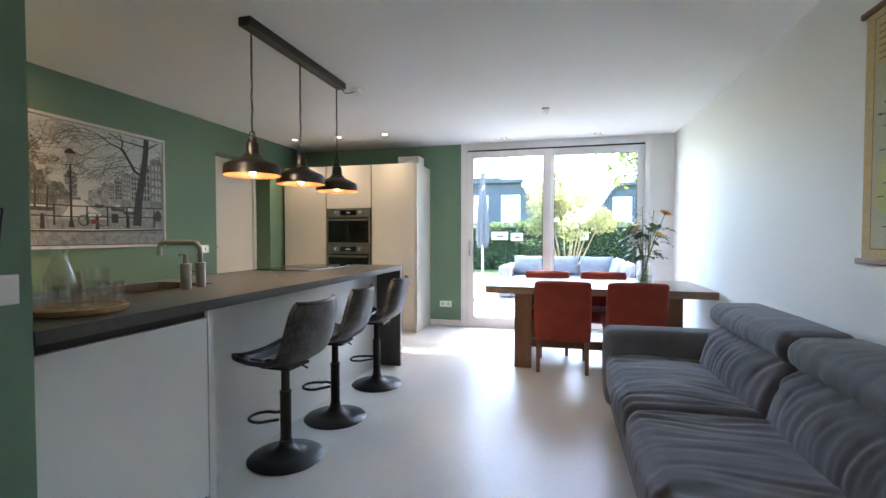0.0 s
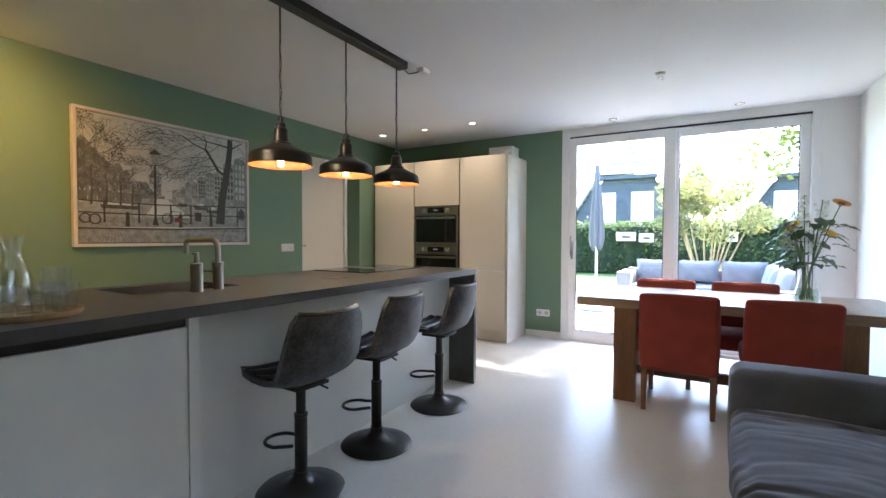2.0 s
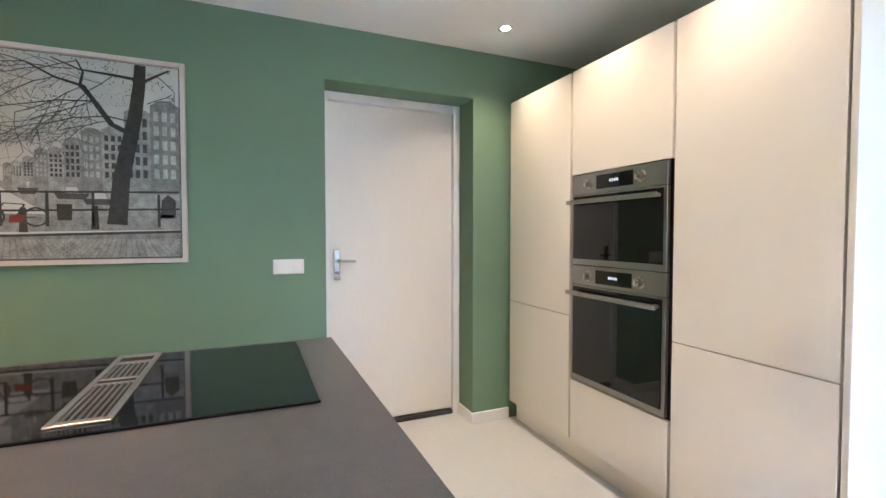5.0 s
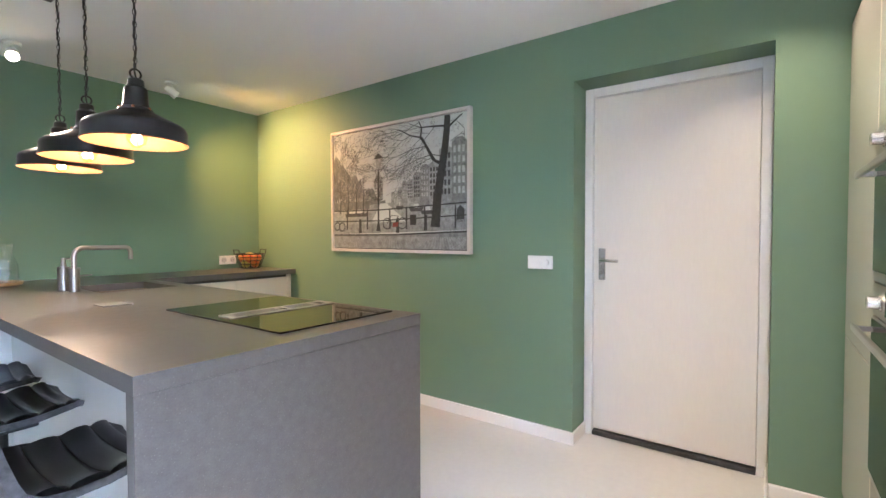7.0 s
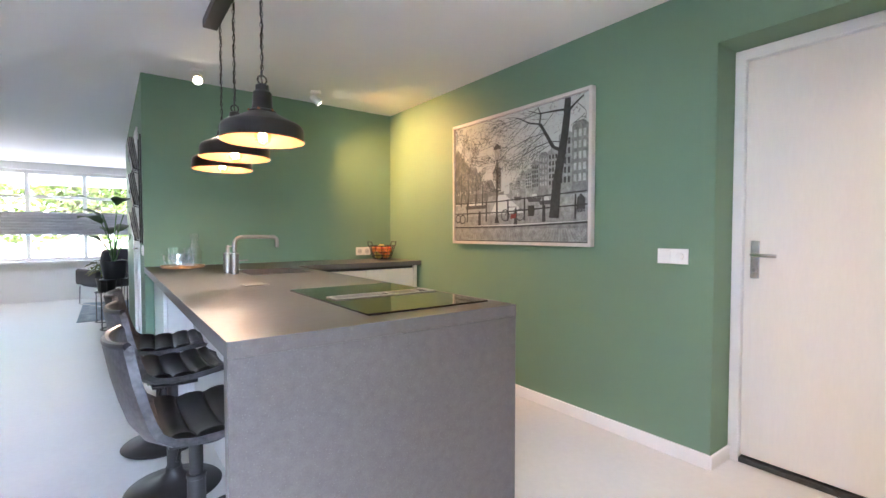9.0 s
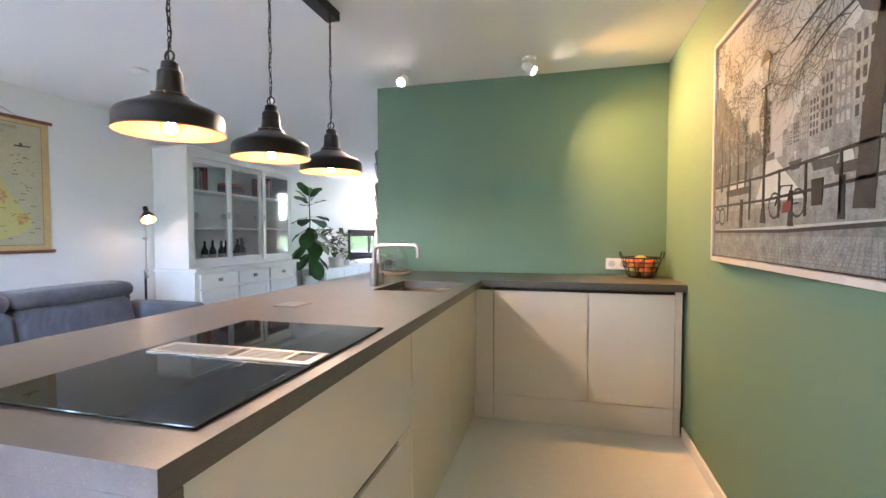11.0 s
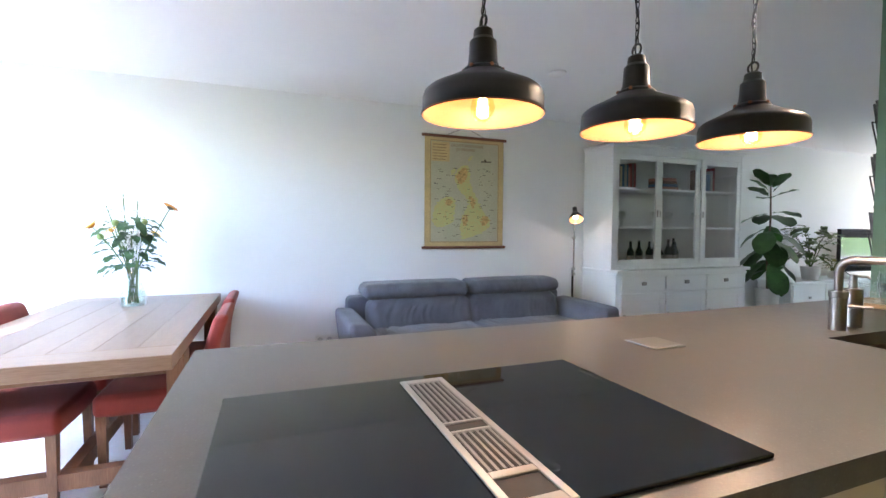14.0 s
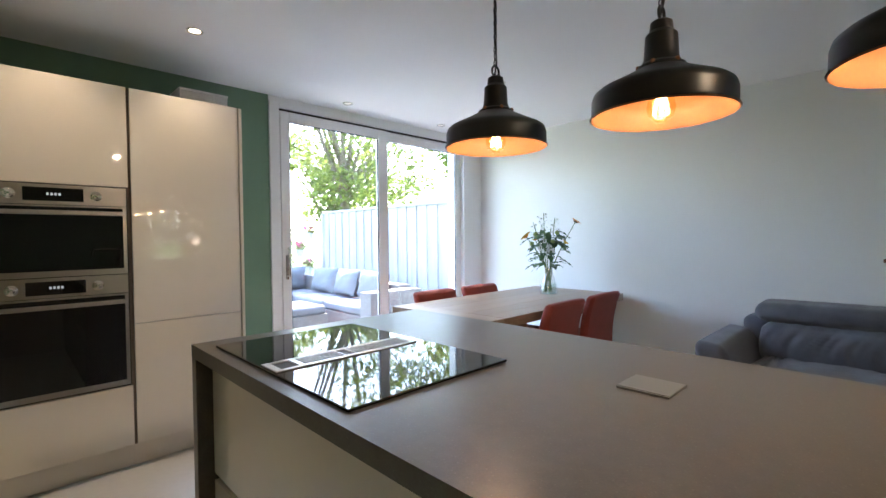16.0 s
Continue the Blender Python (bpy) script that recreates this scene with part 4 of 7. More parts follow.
def fence():
    f = thing("garden_fence", pose(0, 0, GZ - 0.06), "tall pale weathered wooden board fence", "fence")
    top = 1.98
    y = 5.25
    i = 0
    while y < 10.45:
        boxpart("board", (6.0 + (0.022 if i % 2 else 0), 6.02 + (0.022 if i % 2 else 0), y, y + 0.155, 0.06, top - 0.04), FENCEW, f, 0)
        y += 0.135
        i += 1
    for y in (5.2, 7.0, 8.8, 10.5):
        boxpart("post", (6.05, 6.14, y, y + 0.09, 0, top + 0.02), FENCEW, f, 0.005)
    boxpart("cap_rail", (5.97, 6.09, 5.2, 10.6, top - 0.04, top), FENCEW, f, 0.006)
    boxpart("lower_rail", (6.044, 6.08, 5.2, 10.6, 0.3, 0.4), FENCEW, f, 0.004)
    t = thing("trellis", pose(0, 0, GZ - 0.06), "wire mesh trellis panel with hanging flower pots", "trellis")
    for y in (10.7, 12.6):
        boxpart("post", (6.03, 6.1, y, y + 0.07, 0, 1.95), FENCEW, t, 0.004)
    for k in range(11):
        bm = bmesh.new()
        tube(bm, [(6.06, 10.75, 0.2 + 0.165 * k), (6.06, 12.62, 0.2 + 0.165 * k)], 0.006, 5)
        part("wire", bm, BLACKMET, t)
    rnd = random.Random(6)
    pink = mat("pink_petals", (0.55, 0.10, 0.22), 0.6, var=0.3, island=0.3)
    for y, z in ((11.1, 1.35), (11.6, 0.95), (11.2, 0.55)):
        p = thing("flower_pot", pose(5.93, y, GZ - 0.06 + z), "small hanging pot with pink flowers", "flower pot", "trellis pots")
        bm = bmesh.new()
        lathe(bm, [(0.0, 0), (0.07, 0), (0.10, 0.17), (0.092, 0.17), (0.065, 0.015), (0, 0.015)], 16)
        part("pot", bm, mat("zinc_pot", (0.5, 0.5, 0.5), 0.5, 0.4) if z == 1.35 else bpy.data.materials["zinc_pot"], p, smooth=True)
        bm = bmesh.new()
        leaves(bm, (0, 0, 0.24), (0.17, 0.2, 0.13), 120, 0.07, rnd)
        tagged(part("foliage", bm, PALELEAF, p), kind="stuff")
        bm = bmesh.new()
        leaves(bm, (-0.04, 0, 0.30), (0.16, 0.19, 0.10), 60, 0.06, rnd)
        tagged(part("blossom", bm, pink, p), kind="stuff")


fence()


def wicker_box(name, dims, parent, gap=0.035):
    """A woven block: a core with proud horizontal strands."""
    x0, x1, y0, y1, z0, z1 = dims
    bm = bmesh.new()
    box(bm, x0 + 0.006, x1 - 0.006, y0 + 0.006, y1 - 0.006, z0, z1 - 0.002)
    z = z0
    while z < z1 - 0.01:
        box(bm, x0, x1, y0, y1, z + 0.003, min(z + gap - 0.006, z1))
        z += gap
    return part(name, bm, WICKER, parent)


def pillow(name, m, w, h, d, material, parent, label=""):
    bm = bmesh.new()
    n = 12
    grid = {}
    for side in (1, -1):
        for i in range(n + 1):
            for j in range(n + 1):
                u, v = -1 + 2 * i / n, -1 + 2 * j / n
                edge = max(abs(u), abs(v))
                if edge > 0.999 and side == -1:
                    grid[side, i, j] = grid[1, i, j]
                    continue
                t = d / 2 * (max(0, (1 - u ** 4) * (1 - v ** 4))) ** 0.55
                pin = 1 - 0.05 * (1 - abs(u) ** 2 if abs(v) > 0.8 else 0)
                grid[side, i, j] = bm.verts.new((u * w / 2 * (1 - 0.05 * (1 - v * v)), side * t + 0.006 * math.sin(7 * u + 5 * v), v * h / 2 * (1 - 0.06 * (1 - u * u))))
        for i in range(n):
            for j in range(n):
                bm.faces.new([grid[side, a, b] for a, b in ((i, j), (i + 1, j), (i + 1, j + 1), (i, j + 1))])
    return part(name, bm, material, parent, label, smooth=60, at=m)


def garden_sofa():
    s = thing("garden_sofa", pose(0, 0, GZ), "grey wicker corner garden sofa with grey cushions", "garden sofa")
    wicker_box("base", (4.08, 4.95, 6.32, 9.1, 0.03, 0.30), s)
    wicker_box("base", (2.62, 4.08, 8.28, 9.1, 0.03, 0.30), s)
    wicker_box("back", (4.72, 4.95, 6.33, 9.25, 0.302, 0.66), s)
    wicker_box("back", (2.45, 4.72, 9.02, 9.25, 0.302, 0.66), s)
    wicker_box("armrest", (4.08, 4.95, 6.08, 6.32, 0.03, 0.62), s)
    wicker_box("armrest", (2.36, 2.60, 8.28, 9.25, 0.03, 0.62), s)
    for d in ((4.10, 4.70, 6.34, 7.28), (4.10, 4.70, 7.30, 8.24), (4.10, 4.70, 8.28, 9.0), (3.36, 4.08, 8.30, 9.0), (2.62, 3.34, 8.30, 9.0)):
        bm = bmesh.new()
        cushion(bm, *d, 0.302, 0.42, 0.03, puff=0.012, cuts=4, seg=2)
        part("seat_cushion", bm, CUSHION, s, smooth=True)


garden_sofa()
for x, y, r, tilt in ((4.62, 6.78, 90, -14), (4.60, 7.45, 84, -16), (4.62, 8.15, 92, -14), (4.30, 8.86, 0, 14), (3.62, 8.88, 3, 15), (2.95, 8.86, -2, 14)):
    t = thing("garden_pillow", pose(x, y, GZ + 0.64, tilt if r < 45 else 0, -tilt if r > 45 else 0, 0) @ pose(0, 0, 0, 0, 0, r), "soft grey garden cushion leaning on the wicker sofa", "cushion", "garden sofa cushions")
    pillow("cover", pose(0, 0, 0), 0.66, 0.42, 0.2, CUSHION, t)


def footstool():
    s = thing("garden_footstool", pose(3.45, 7.07, GZ), "grey wicker footstool with a grey cushion", "footstool")
    wicker_box("base", (-0.38, 0.38, -0.36, 0.36, 0.03, 0.33), s)
    bm = bmesh.new()
    cushion(bm, -0.37, 0.37, -0.35, 0.35, 0.332, 0.44, 0.03, puff=0.01, cuts=4, seg=2)
    part("seat_cushion", bm, CUSHION, s, smooth=True)


footstool()


def parasol():
    p = thing("parasol", pose(2.12, 7.75, GZ), "closed grey garden parasol on a round stone base", "parasol")
    bm = bmesh.new()
    lathe(bm, [(0, 0), (0.30, 0), (0.31, 0.02), (0.30, 0.075), (0.24, 0.09), (0.05, 0.095), (0.045, 0.34), (0.03, 0.35), (0, 0.35)], 36)
    part("base", bm, mat("cast_stone", (0.36, 0.36, 0.35), 0.8, var=0.15, scale=14), p, smooth=30)
    bm = bmesh.new()
    tube(bm, [(0, 0, 0.34), (0, 0, 2.47)], 0.021, 14)
    part("pole", bm, mat("white_pole", (0.75, 0.75, 0.74), 0.35), p, smooth=True)
    bm = bmesh.new()
    rings = []
    for k in range(15):
        u = k / 14
        z = 1.05 + u * 1.42
        r = 0.118 * (1 - 0.72 * u ** 1.4) * (0.8 + 0.2 * math.sin(min(1, u * 6) * 1.57))
        rings.append([bm.verts.new((r * (1 + 0.20 * math.cos(8 * a + u)) * math.cos(a), r * (1 + 0.20 * math.cos(8 * a + u)) * math.sin(a), z + 0.05 * math.cos(8 * a) * (1 - u) ** 3)) for a in (2 * math.pi * i / 48 for i in range(48))])
    for a, b in zip(rings, rings[1:]):
        for i in range(48):
            bm.faces.new((a[i], a[(i + 1) % 48], b[(i + 1) % 48], b[i]))
    bm.faces.new(rings[-1])
    part("canopy", bm, mat("grey_canvas", (0.11, 0.11, 0.12), 0.85, var=0.1, scale=5, fine=200, bump=0.3), p, smooth=True)


parasol()
structure("flower_bed", (3.0, 6.3, 10.3, 13.6, GZ - 0.16, GZ - 0.03), SOIL, "dark soil flower bed along the terrace", "flower bed")

# ---- pendant lamp ----
BULB = mat("bulb_filament", (1.0, 0.75, 0.4), 0.5, var=0, bump=0, emit=((1.0, 0.55, 0.2), 3.0))
BULBGLASS = clear_glass("amber_bulb_glass", (1.0, 0.86, 0.62))
COPPER = mat("copper_lining", (0.30, 0.115, 0.042), 0.55, 0.1, var=0.06, scale=9, fine=120, bump=0.05)
LAMPBLACK = mat("dark_bronze_enamel", (0.013, 0.0115, 0.0105), 0.34, 0.0, var=0.25, scale=18, fine=160, bump=0.06)


def shade_profile():
    return [(0.016, 0.186), (0.024, 0.180), (0.026, 0.160), (0.035, 0.150), (0.038, 0.098), (0.043, 0.085), (0.052, 0.079), (0.055, 0.071),
            (0.10, 0.048), (0.140, 0.029), (0.151, 0.020), (0.1555, 0.006), (0.1555, -0.026), (0.160, -0.034)]


def pendant_light():
    p = thing("pendant_light", pose(0, 0, 0), "three-shade black industrial pendant with copper insides over the island, lit", "pendant lamp")
    boxpart("ceiling_bar", (1.858, 1.935, 1.235, 2.375, CEIL - 0.05, CEIL - 0.0005), LAMPBLACK, p, 0.004)
    for x, y in ((1.862, 1.338), (1.890, 1.795), (1.895, 2.294)):
        zr = 1.580
        bm = bmesh.new()
        lathe(bm, shade_profile(), 44, pose(x, y, zr))
        for f in [f for f in bm.faces if len(f.verts) > 4 and f.calc_center_median().z < zr]:
            bm.faces.remove(f)
        s = part("shade", bm, LAMPBLACK, p, "dark enamel shade with a copper inside", smooth=35)
        bm = bmesh.new()
        lathe(bm, [(r - 0.004 if r > 0.048 else r - 0.006, z - 0.003) for r, z in shade_profile()[6:]], 44, pose(x, y, zr))
        for f in [f for f in bm.faces if len(f.verts) > 4 and f.calc_center_median().z < zr]:
            bm.faces.remove(f)
        part("copper_lining", bm, COPPER, s, smooth=35)
        for i in range(6):
            a = i * math.pi / 3
            bm = bmesh.new()
            bmesh.ops.create_uvsphere(bm, u_segments=8, v_segments=6, radius=0.006, matrix=pose(x + 0.050 * math.cos(a), y + 0.050 * math.sin(a), zr + 0.079))
            part("rivet", bm, COPPER, s, smooth=True)
        bm = bmesh.new()
        lathe(bm, [(0.0, 0.055), (0.017, 0.055), (0.019, 0.02), (0.0, 0.018)], 20, pose(x, y, zr + 0.025))
        part("lamp_holder", bm, BLACKPLA, s, smooth=True)
        bm = bmesh.new()
        lathe(bm, [(0.013, 0.018), (0.016, 0.0), (0.028, -0.025), (0.032, -0.045), (0.026, -0.066), (0.012, -0.078), (0.0, -0.081)], 24, pose(x, y, zr + 0.027))
        b = part("bulb", bm, BULBGLASS, p, "clear filament bulb, lit", smooth=True)
        b.visible_shadow = False
        bm = bmesh.new()
        for i in range(4):
            a0 = i * math.pi / 2
            tube(bm, [(x + 0.006 * math.cos(a0), y + 0.006 * math.sin(a0), zr + 0.019), (x + 0.015 * math.cos(a0 + 0.3), y + 0.015 * math.sin(a0 + 0.3), zr - 0.033)], 0.0028, 6)
        part("filament", bm, BULB, b)
        bm = bmesh.new()
        tube(bm, [(x + 0.017 * math.cos(a), y, zr + 0.201 + 0.017 * math.sin(a)) for a in (2 * math.pi * i / 14 for i in range(14))], 0.0035, 6, closed=True)
        part("hanging_ring", bm, LAMPBLACK, p, smooth=True)
        z, k = zr + 0.218, 0
        bm = bmesh.new()
        while z < CEIL - 0.055:
            c = [(0.0058 * math.cos(a), 0.0, 0.0125 * math.sin(a)) for a in (2 * math.pi * i / 8 for i in range(8))]
            tube(bm, [(x + (u if k % 2 else 0), y + (0 if k % 2 else u), z + v + 0.010) for u, _, v in c], 0.0017, 5, closed=True)
            z += 0.0205
            k += 1
        part("chain", bm, LAMPBLACK, p)
        bm = bmesh.new()
        n = 26
        tube(bm, [(x + 0.004 * math.sin(i * 1.1), y + 0.004 * math.cos(i * 0.9), zr + 0.185 + (CEIL - 0.05 - zr - 0.185) * i / n) for i in range(n + 1)], 0.0028, 6)
        part("cable", bm, BLACKPLA, p)
        lamp("pendant_bulb_light", "POINT", pose(x, y, zr - 0.016), 0.28, WARM, soft=0.028)
    bm = bmesh.new()
    pts = [(1.89, 2.375, CEIL - 0.03), (1.90, 2.43, CEIL - 0.06), (1.93, 2.46, CEIL - 0.05), (1.95, 2.50, CEIL - 0.03)]
    tube(bm, pts, 0.004, 6)
    part("feed_cable", bm, BLACKPLA, p)
    boxpart("junction_box", (1.93, 1.99, 2.49, 2.58, CEIL - 0.035, CEIL - 0.001), TRIM, p, 0.008, "small white ceiling junction box")


pendant_light()

# ---- recessed downlights ----
LENS = mat("lit_lamp_face", (1, 0.9, 0.75), 0.4, var=0, bump=0, emit=((1.0, 0.8, 0.55), 0.5))
LENSOFF = mat("dim_lamp_face", (0.8, 0.78, 0.74), 0.3, var=0.02, bump=0, emit=((1.0, 0.85, 0.65), 0.04))


def downlight(x, y, on):
    d = thing("recessed_downlight", pose(x, y, CEIL), "small round recessed ceiling spotlight, " + ("lit warm" if on else "faintly lit"), "ceiling spotlight", "recessed ceiling spots")
    bm = bmesh.new()
    lathe(bm, [(0.030, -0.002), (0.041, -0.006), (0.043, -0.0005), (0.030, -0.0005)], 28)
    part("bezel", bm, CHROME, d, smooth=True)
    bm = bmesh.new()
    lathe(bm, [(0.0, -0.0025), (0.029, -0.0025), (0.029, -0.001), (0.0, -0.001)], 24)
    part("lamp_face", bm, LENS if on else LENSOFF, d)
    if on:
        lamp("downlight_beam", "SPOT", look((x, y, CEIL - 0.012), (x, y - 0.08, 0)), 1.1, WARM, cone=115, blend=0.9, soft=0.03)


for x, y, on in ((0.35, 4.12, 1), (0.95, 4.12, 1), (1.56, 4.12, 1), (2.90, 4.70, 0), (4.00, 4.70, 0)):
    downlight(x, y, on)


# ---- ceiling spots by the sink wall ----
def ceiling_spot(x, y, aim, label, power, tone, cone):
    s = thing("ceiling_spot", pose(x, y, CEIL), label, "ceiling spotlight", "white adjustable spots")
    bm = bmesh.new()
    lathe(bm, [(0.0, -0.022), (0.040, -0.022), (0.045, -0.018), (0.045, -0.0005), (0, -0.0005)], 28)
    part("rose", bm, TRIM, s, smooth=35)
    bm = bmesh.new()
    tube(bm, [(0, 0, -0.02), (0, 0, -0.055)], 0.008, 10)
    part("arm", bm, TRIM, s, smooth=True)
    d = (Vector(aim) - Vector((x, y, CEIL - 0.07))).normalized()
    m = Matrix.Translation((0, 0, -0.07)) @ d.to_track_quat("Z", "Y").to_matrix().to_4x4()
    bm = bmesh.new()
    lathe(bm, [(0.0, -0.05), (0.022, -0.048), (0.030, -0.03), (0.033, 0.045), (0.031, 0.045), (0.028, 0.03), (0.0, 0.03)], 28, m)
    part("head", bm, TRIM, s, smooth=35)
    bm = bmesh.new()
    lathe(bm, [(0.0, 0.032), (0.026, 0.032), (0.026, 0.035), (0.0, 0.035)], 20, m)
    part("lamp_face", bm, mat("bright_lamp_face", (1, 0.9, 0.7), 0.4, var=0, bump=0, emit=((1.0, 0.82, 0.55), 3.0)) if "bright_lamp_face" not in bpy.data.materials else bpy.data.materials["bright_lamp_face"], s)
    e = Vector((x, y, CEIL - 0.07)) + d * 0.05
    lamp("ceiling_spot_beam", "SPOT", look(e, aim), power, tone, cone=cone, blend=1.0, soft=0.03)


ceiling_spot(1.83, 0.33, (2.2, 2.7, 0.6), "white adjustable ceiling spot aimed into the room, lit", 3.2, (1.0, 0.74, 0.48), 84)
ceiling_spot(0.93, 0.34, (-0.03, 0.58, 1.60), "white adjustable ceiling spot aimed at the green corner, lit", 4.9, (1.0, 0.50, 0.15), 112)


def disc_on_ceiling(name, x, y, label, category, r=0.05, h=0.03):
    d = thing(name, pose(x, y, CEIL), label, category)
    bm = bmesh.new()
    lathe(bm, [(0.0, -h), (r * 0.7, -h), (r, -h * 0.5), (r, -0.0005), (0, -0.0005)], 28)
    part("housing", bm, TRIM, d, smooth=35)
    return d


d = disc_on_ceiling("ceiling_hook_box", 3.445, 3.49, "small white ceiling outlet with a hanging hook", "ceiling outlet", 0.035, 0.018)
bm = bmesh.new()
tube(bm, arc((0, 0, -0.04), 0.018, -60, 200, 10), 0.003, 6)
part("hook", bm, CHROME, d, smooth=True)
disc_on_ceiling("smoke_detector", 3.66, 0.84, "flat white square-edged detector on the ceiling", "smoke detector", 0.065, 0.025)


# ---- switches and sockets ----
# greyer than the plate: shade of the sunk face put into its colour
SOCKETIN = mat("socket_recess_shade", (0.55, 0.55, 0.54), 0.5, var=0.02)


def socket(name, m, n, label, category, kind_="socket", group=""):
    s = thing(name, m, label, category, group)
    w = 0.08 * n if n > 1 else 0.08
    boxpart("plate", (-w / 2, w / 2, -0.009, -0.0005, -0.04, 0.04), TRIM, s, 0.003)
    for i in range(n):
        cx = -w / 2 + w * (i + 0.5) / n
        bm = bmesh.new()
        if kind_ == "switch" and i == 0:
            box(bm, cx - 0.03, cx + 0.03, -0.013, -0.0092, -0.03, 0.03, 0.002)
            part("rocker", bm, TRIM, s)
        elif kind_ == "switch":
            lathe(bm, [(0.019, 0), (0.019, 0.012), (0.016, 0.014), (0, 0.014)], 24, pose(cx, -0.0092, 0, 90, 0, 0))
            part("dimmer_knob", bm, TRIM, s, smooth=35)
        else:
            lathe(bm, [(0.024, 0), (0.024, 0.0022), (0.021, 0.0022), (0.020, 0.0006), (0, 0.0006)], 24, pose(cx, -0.0092, 0, 90, 0, 0))
            f = part("socket_face", bm, SOCKETIN, s, smooth=35)
            for q in (-0.0095, 0.0095):
                bm = bmesh.new()
                lathe(bm, [(0.0028, 0), (0.0028, 0.0009), (0, 0.0009)], 10, pose(cx + q, -0.0097, 0, 90, 0, 0))
                part("pin_hole", bm, GAP, f)
    return s


socket("light_switch", pose(0, 2.965, 1.062, 0, 0, 90), 2, "white double wall switch with a round dimmer", "switch", "switch")
socket("wall_socket", pose(2.103, NORTH, 0.287, 0, 0, 0), 2, "white double wall socket on the green wall", "socket", group="wall sockets")
socket("wall_socket", pose(0.32, 0, 1.005, 0, 0, 180), 2, "white double wall socket above the worktop", "socket", group="wall sockets")
socket("wall_socket", pose(EAST, 2.375, 0.283, 0, 0, -90), 2, "white double wall socket on the white wall", "socket", group="wall sockets")
socket("wall_switch", pose(HALLX, -0.075, 1.05, 0, 0, 90), 1, "small white switch on the green wall end", "switch", "switch")


# ---- tap, soap, pop-up socket ----
def tap():
    t = thing("kitchen_tap", pose(1.748, 1.06, TOPZ), "square-bent brushed steel kitchen tap beside the sink", "tap")
    bm = bmesh.new()
    lathe(bm, [(0.0, 0), (0.024, 0), (0.024, 0.108), (0.0265, 0.11), (0.0265, 0.128), (0.02, 0.131), (0, 0.131)], 28)
    part("body", bm, STEEL, t, smooth=35)
    bm = bmesh.new()
    r = 0.045
    pts = [(0, 0, 0.12), (0, 0, 0.235 - r)] + arc((-r, 0, 0.235 - r), r, 0, 90, 8) + [(-0.22, 0, 0.235)] + arc((-0.235, 0, 0.235 - 0.03), 0.03, 90, 180, 8) + [(-0.265, 0, 0.165)]
    tube(bm, pts, 0.0125, 16)
    part("spout", bm, STEEL, t, smooth=35)
    bm = bmesh.new()
    tube(bm, [(-0.02, -0.008, 0.083), (-0.085, -0.02, 0.085)], [0.0055, 0.004], 10)
    part("lever", bm, STEEL, t, smooth=True)


tap()


def soap():
    s = thing("soap_dispenser", pose(1.765, 0.945, TOPZ), "brushed steel pump soap dispenser beside the tap", "soap dispenser")
    bm = bmesh.new()
    lathe(bm, [(0, 0), (0.0265, 0), (0.0265, 0.128), (0.024, 0.131), (0.013, 0.132), (0.012, 0.15), (0, 0.15)], 28)
    part("bottle", bm, STEEL, s, smooth=35)
    bm = bmesh.new()
    lathe(bm, [(0, 0.15), (0.0105, 0.15), (0.0105, 0.178), (0, 0.18)], 18)
    tube(bm, [(0, 0, 0.174), (-0.045, 0.01, 0.174), (-0.052, 0.012, 0.168)], 0.0038, 8)
    part("pump", bm, STEEL, s, smooth=35)


soap()
p = thing("pop_up_socket", pose(1.808, 1.784, TOPZ), "flat pale metal lid of a sunk worktop socket", "socket lid")
boxpart("lid", (-0.056, 0.056, -0.057, 0.057, 0.0005, 0.005), mat("pale_brushed_lid", (0.27, 0.27, 0.26), 0.4, 0.7, var=0.06, fine=200), p, 0.002)
boxpart("seam", (-0.0535, -0.0515, -0.055, 0.055, 0.0051, 0.0055), GAP, p, 0)
TRAYWOOD = mat("bamboo_tray", (0.46, 0.29, 0.14), 0.5, var=0.15, scale=4, fine=60, stretch=(1, 8, 1), bump=0.1)
TRAY = (1.945, 0.29)
t = thing("round_tray", pose(*TRAY, TOPZ), "round light wooden tray with water glasses", "tray")
bm = bmesh.new()
lathe(bm, [(0, 0.001), (0.136, 0.001), (0.144, 0.008), (0.147, 0.022), (0.141, 0.022), (0.136, 0.012), (0, 0.012)], 40)
part("board", bm, TRAYWOOD, t, smooth=35)


def tumbler(x, y, z, flip=False):
    g = thing("water_glass", pose(x, y, z), "clear ribbed water glass on the tray", "glass", "glasses on the tray")
    bm = bmesh.new()
    prof = [(0, 0.0), (0.030, 0.0), (0.033, 0.03), (0.034, 0.045), (0.038, 0.05), (0.041, 0.092)]
    lathe(bm, prof, 16)
    for f in [f for f in bm.faces if len(f.verts) > 4 and f.calc_center_median().z > 0.05]:
        bm.faces.remove(f)
    part("bowl", bm, THINGLASS, g, smooth=15)


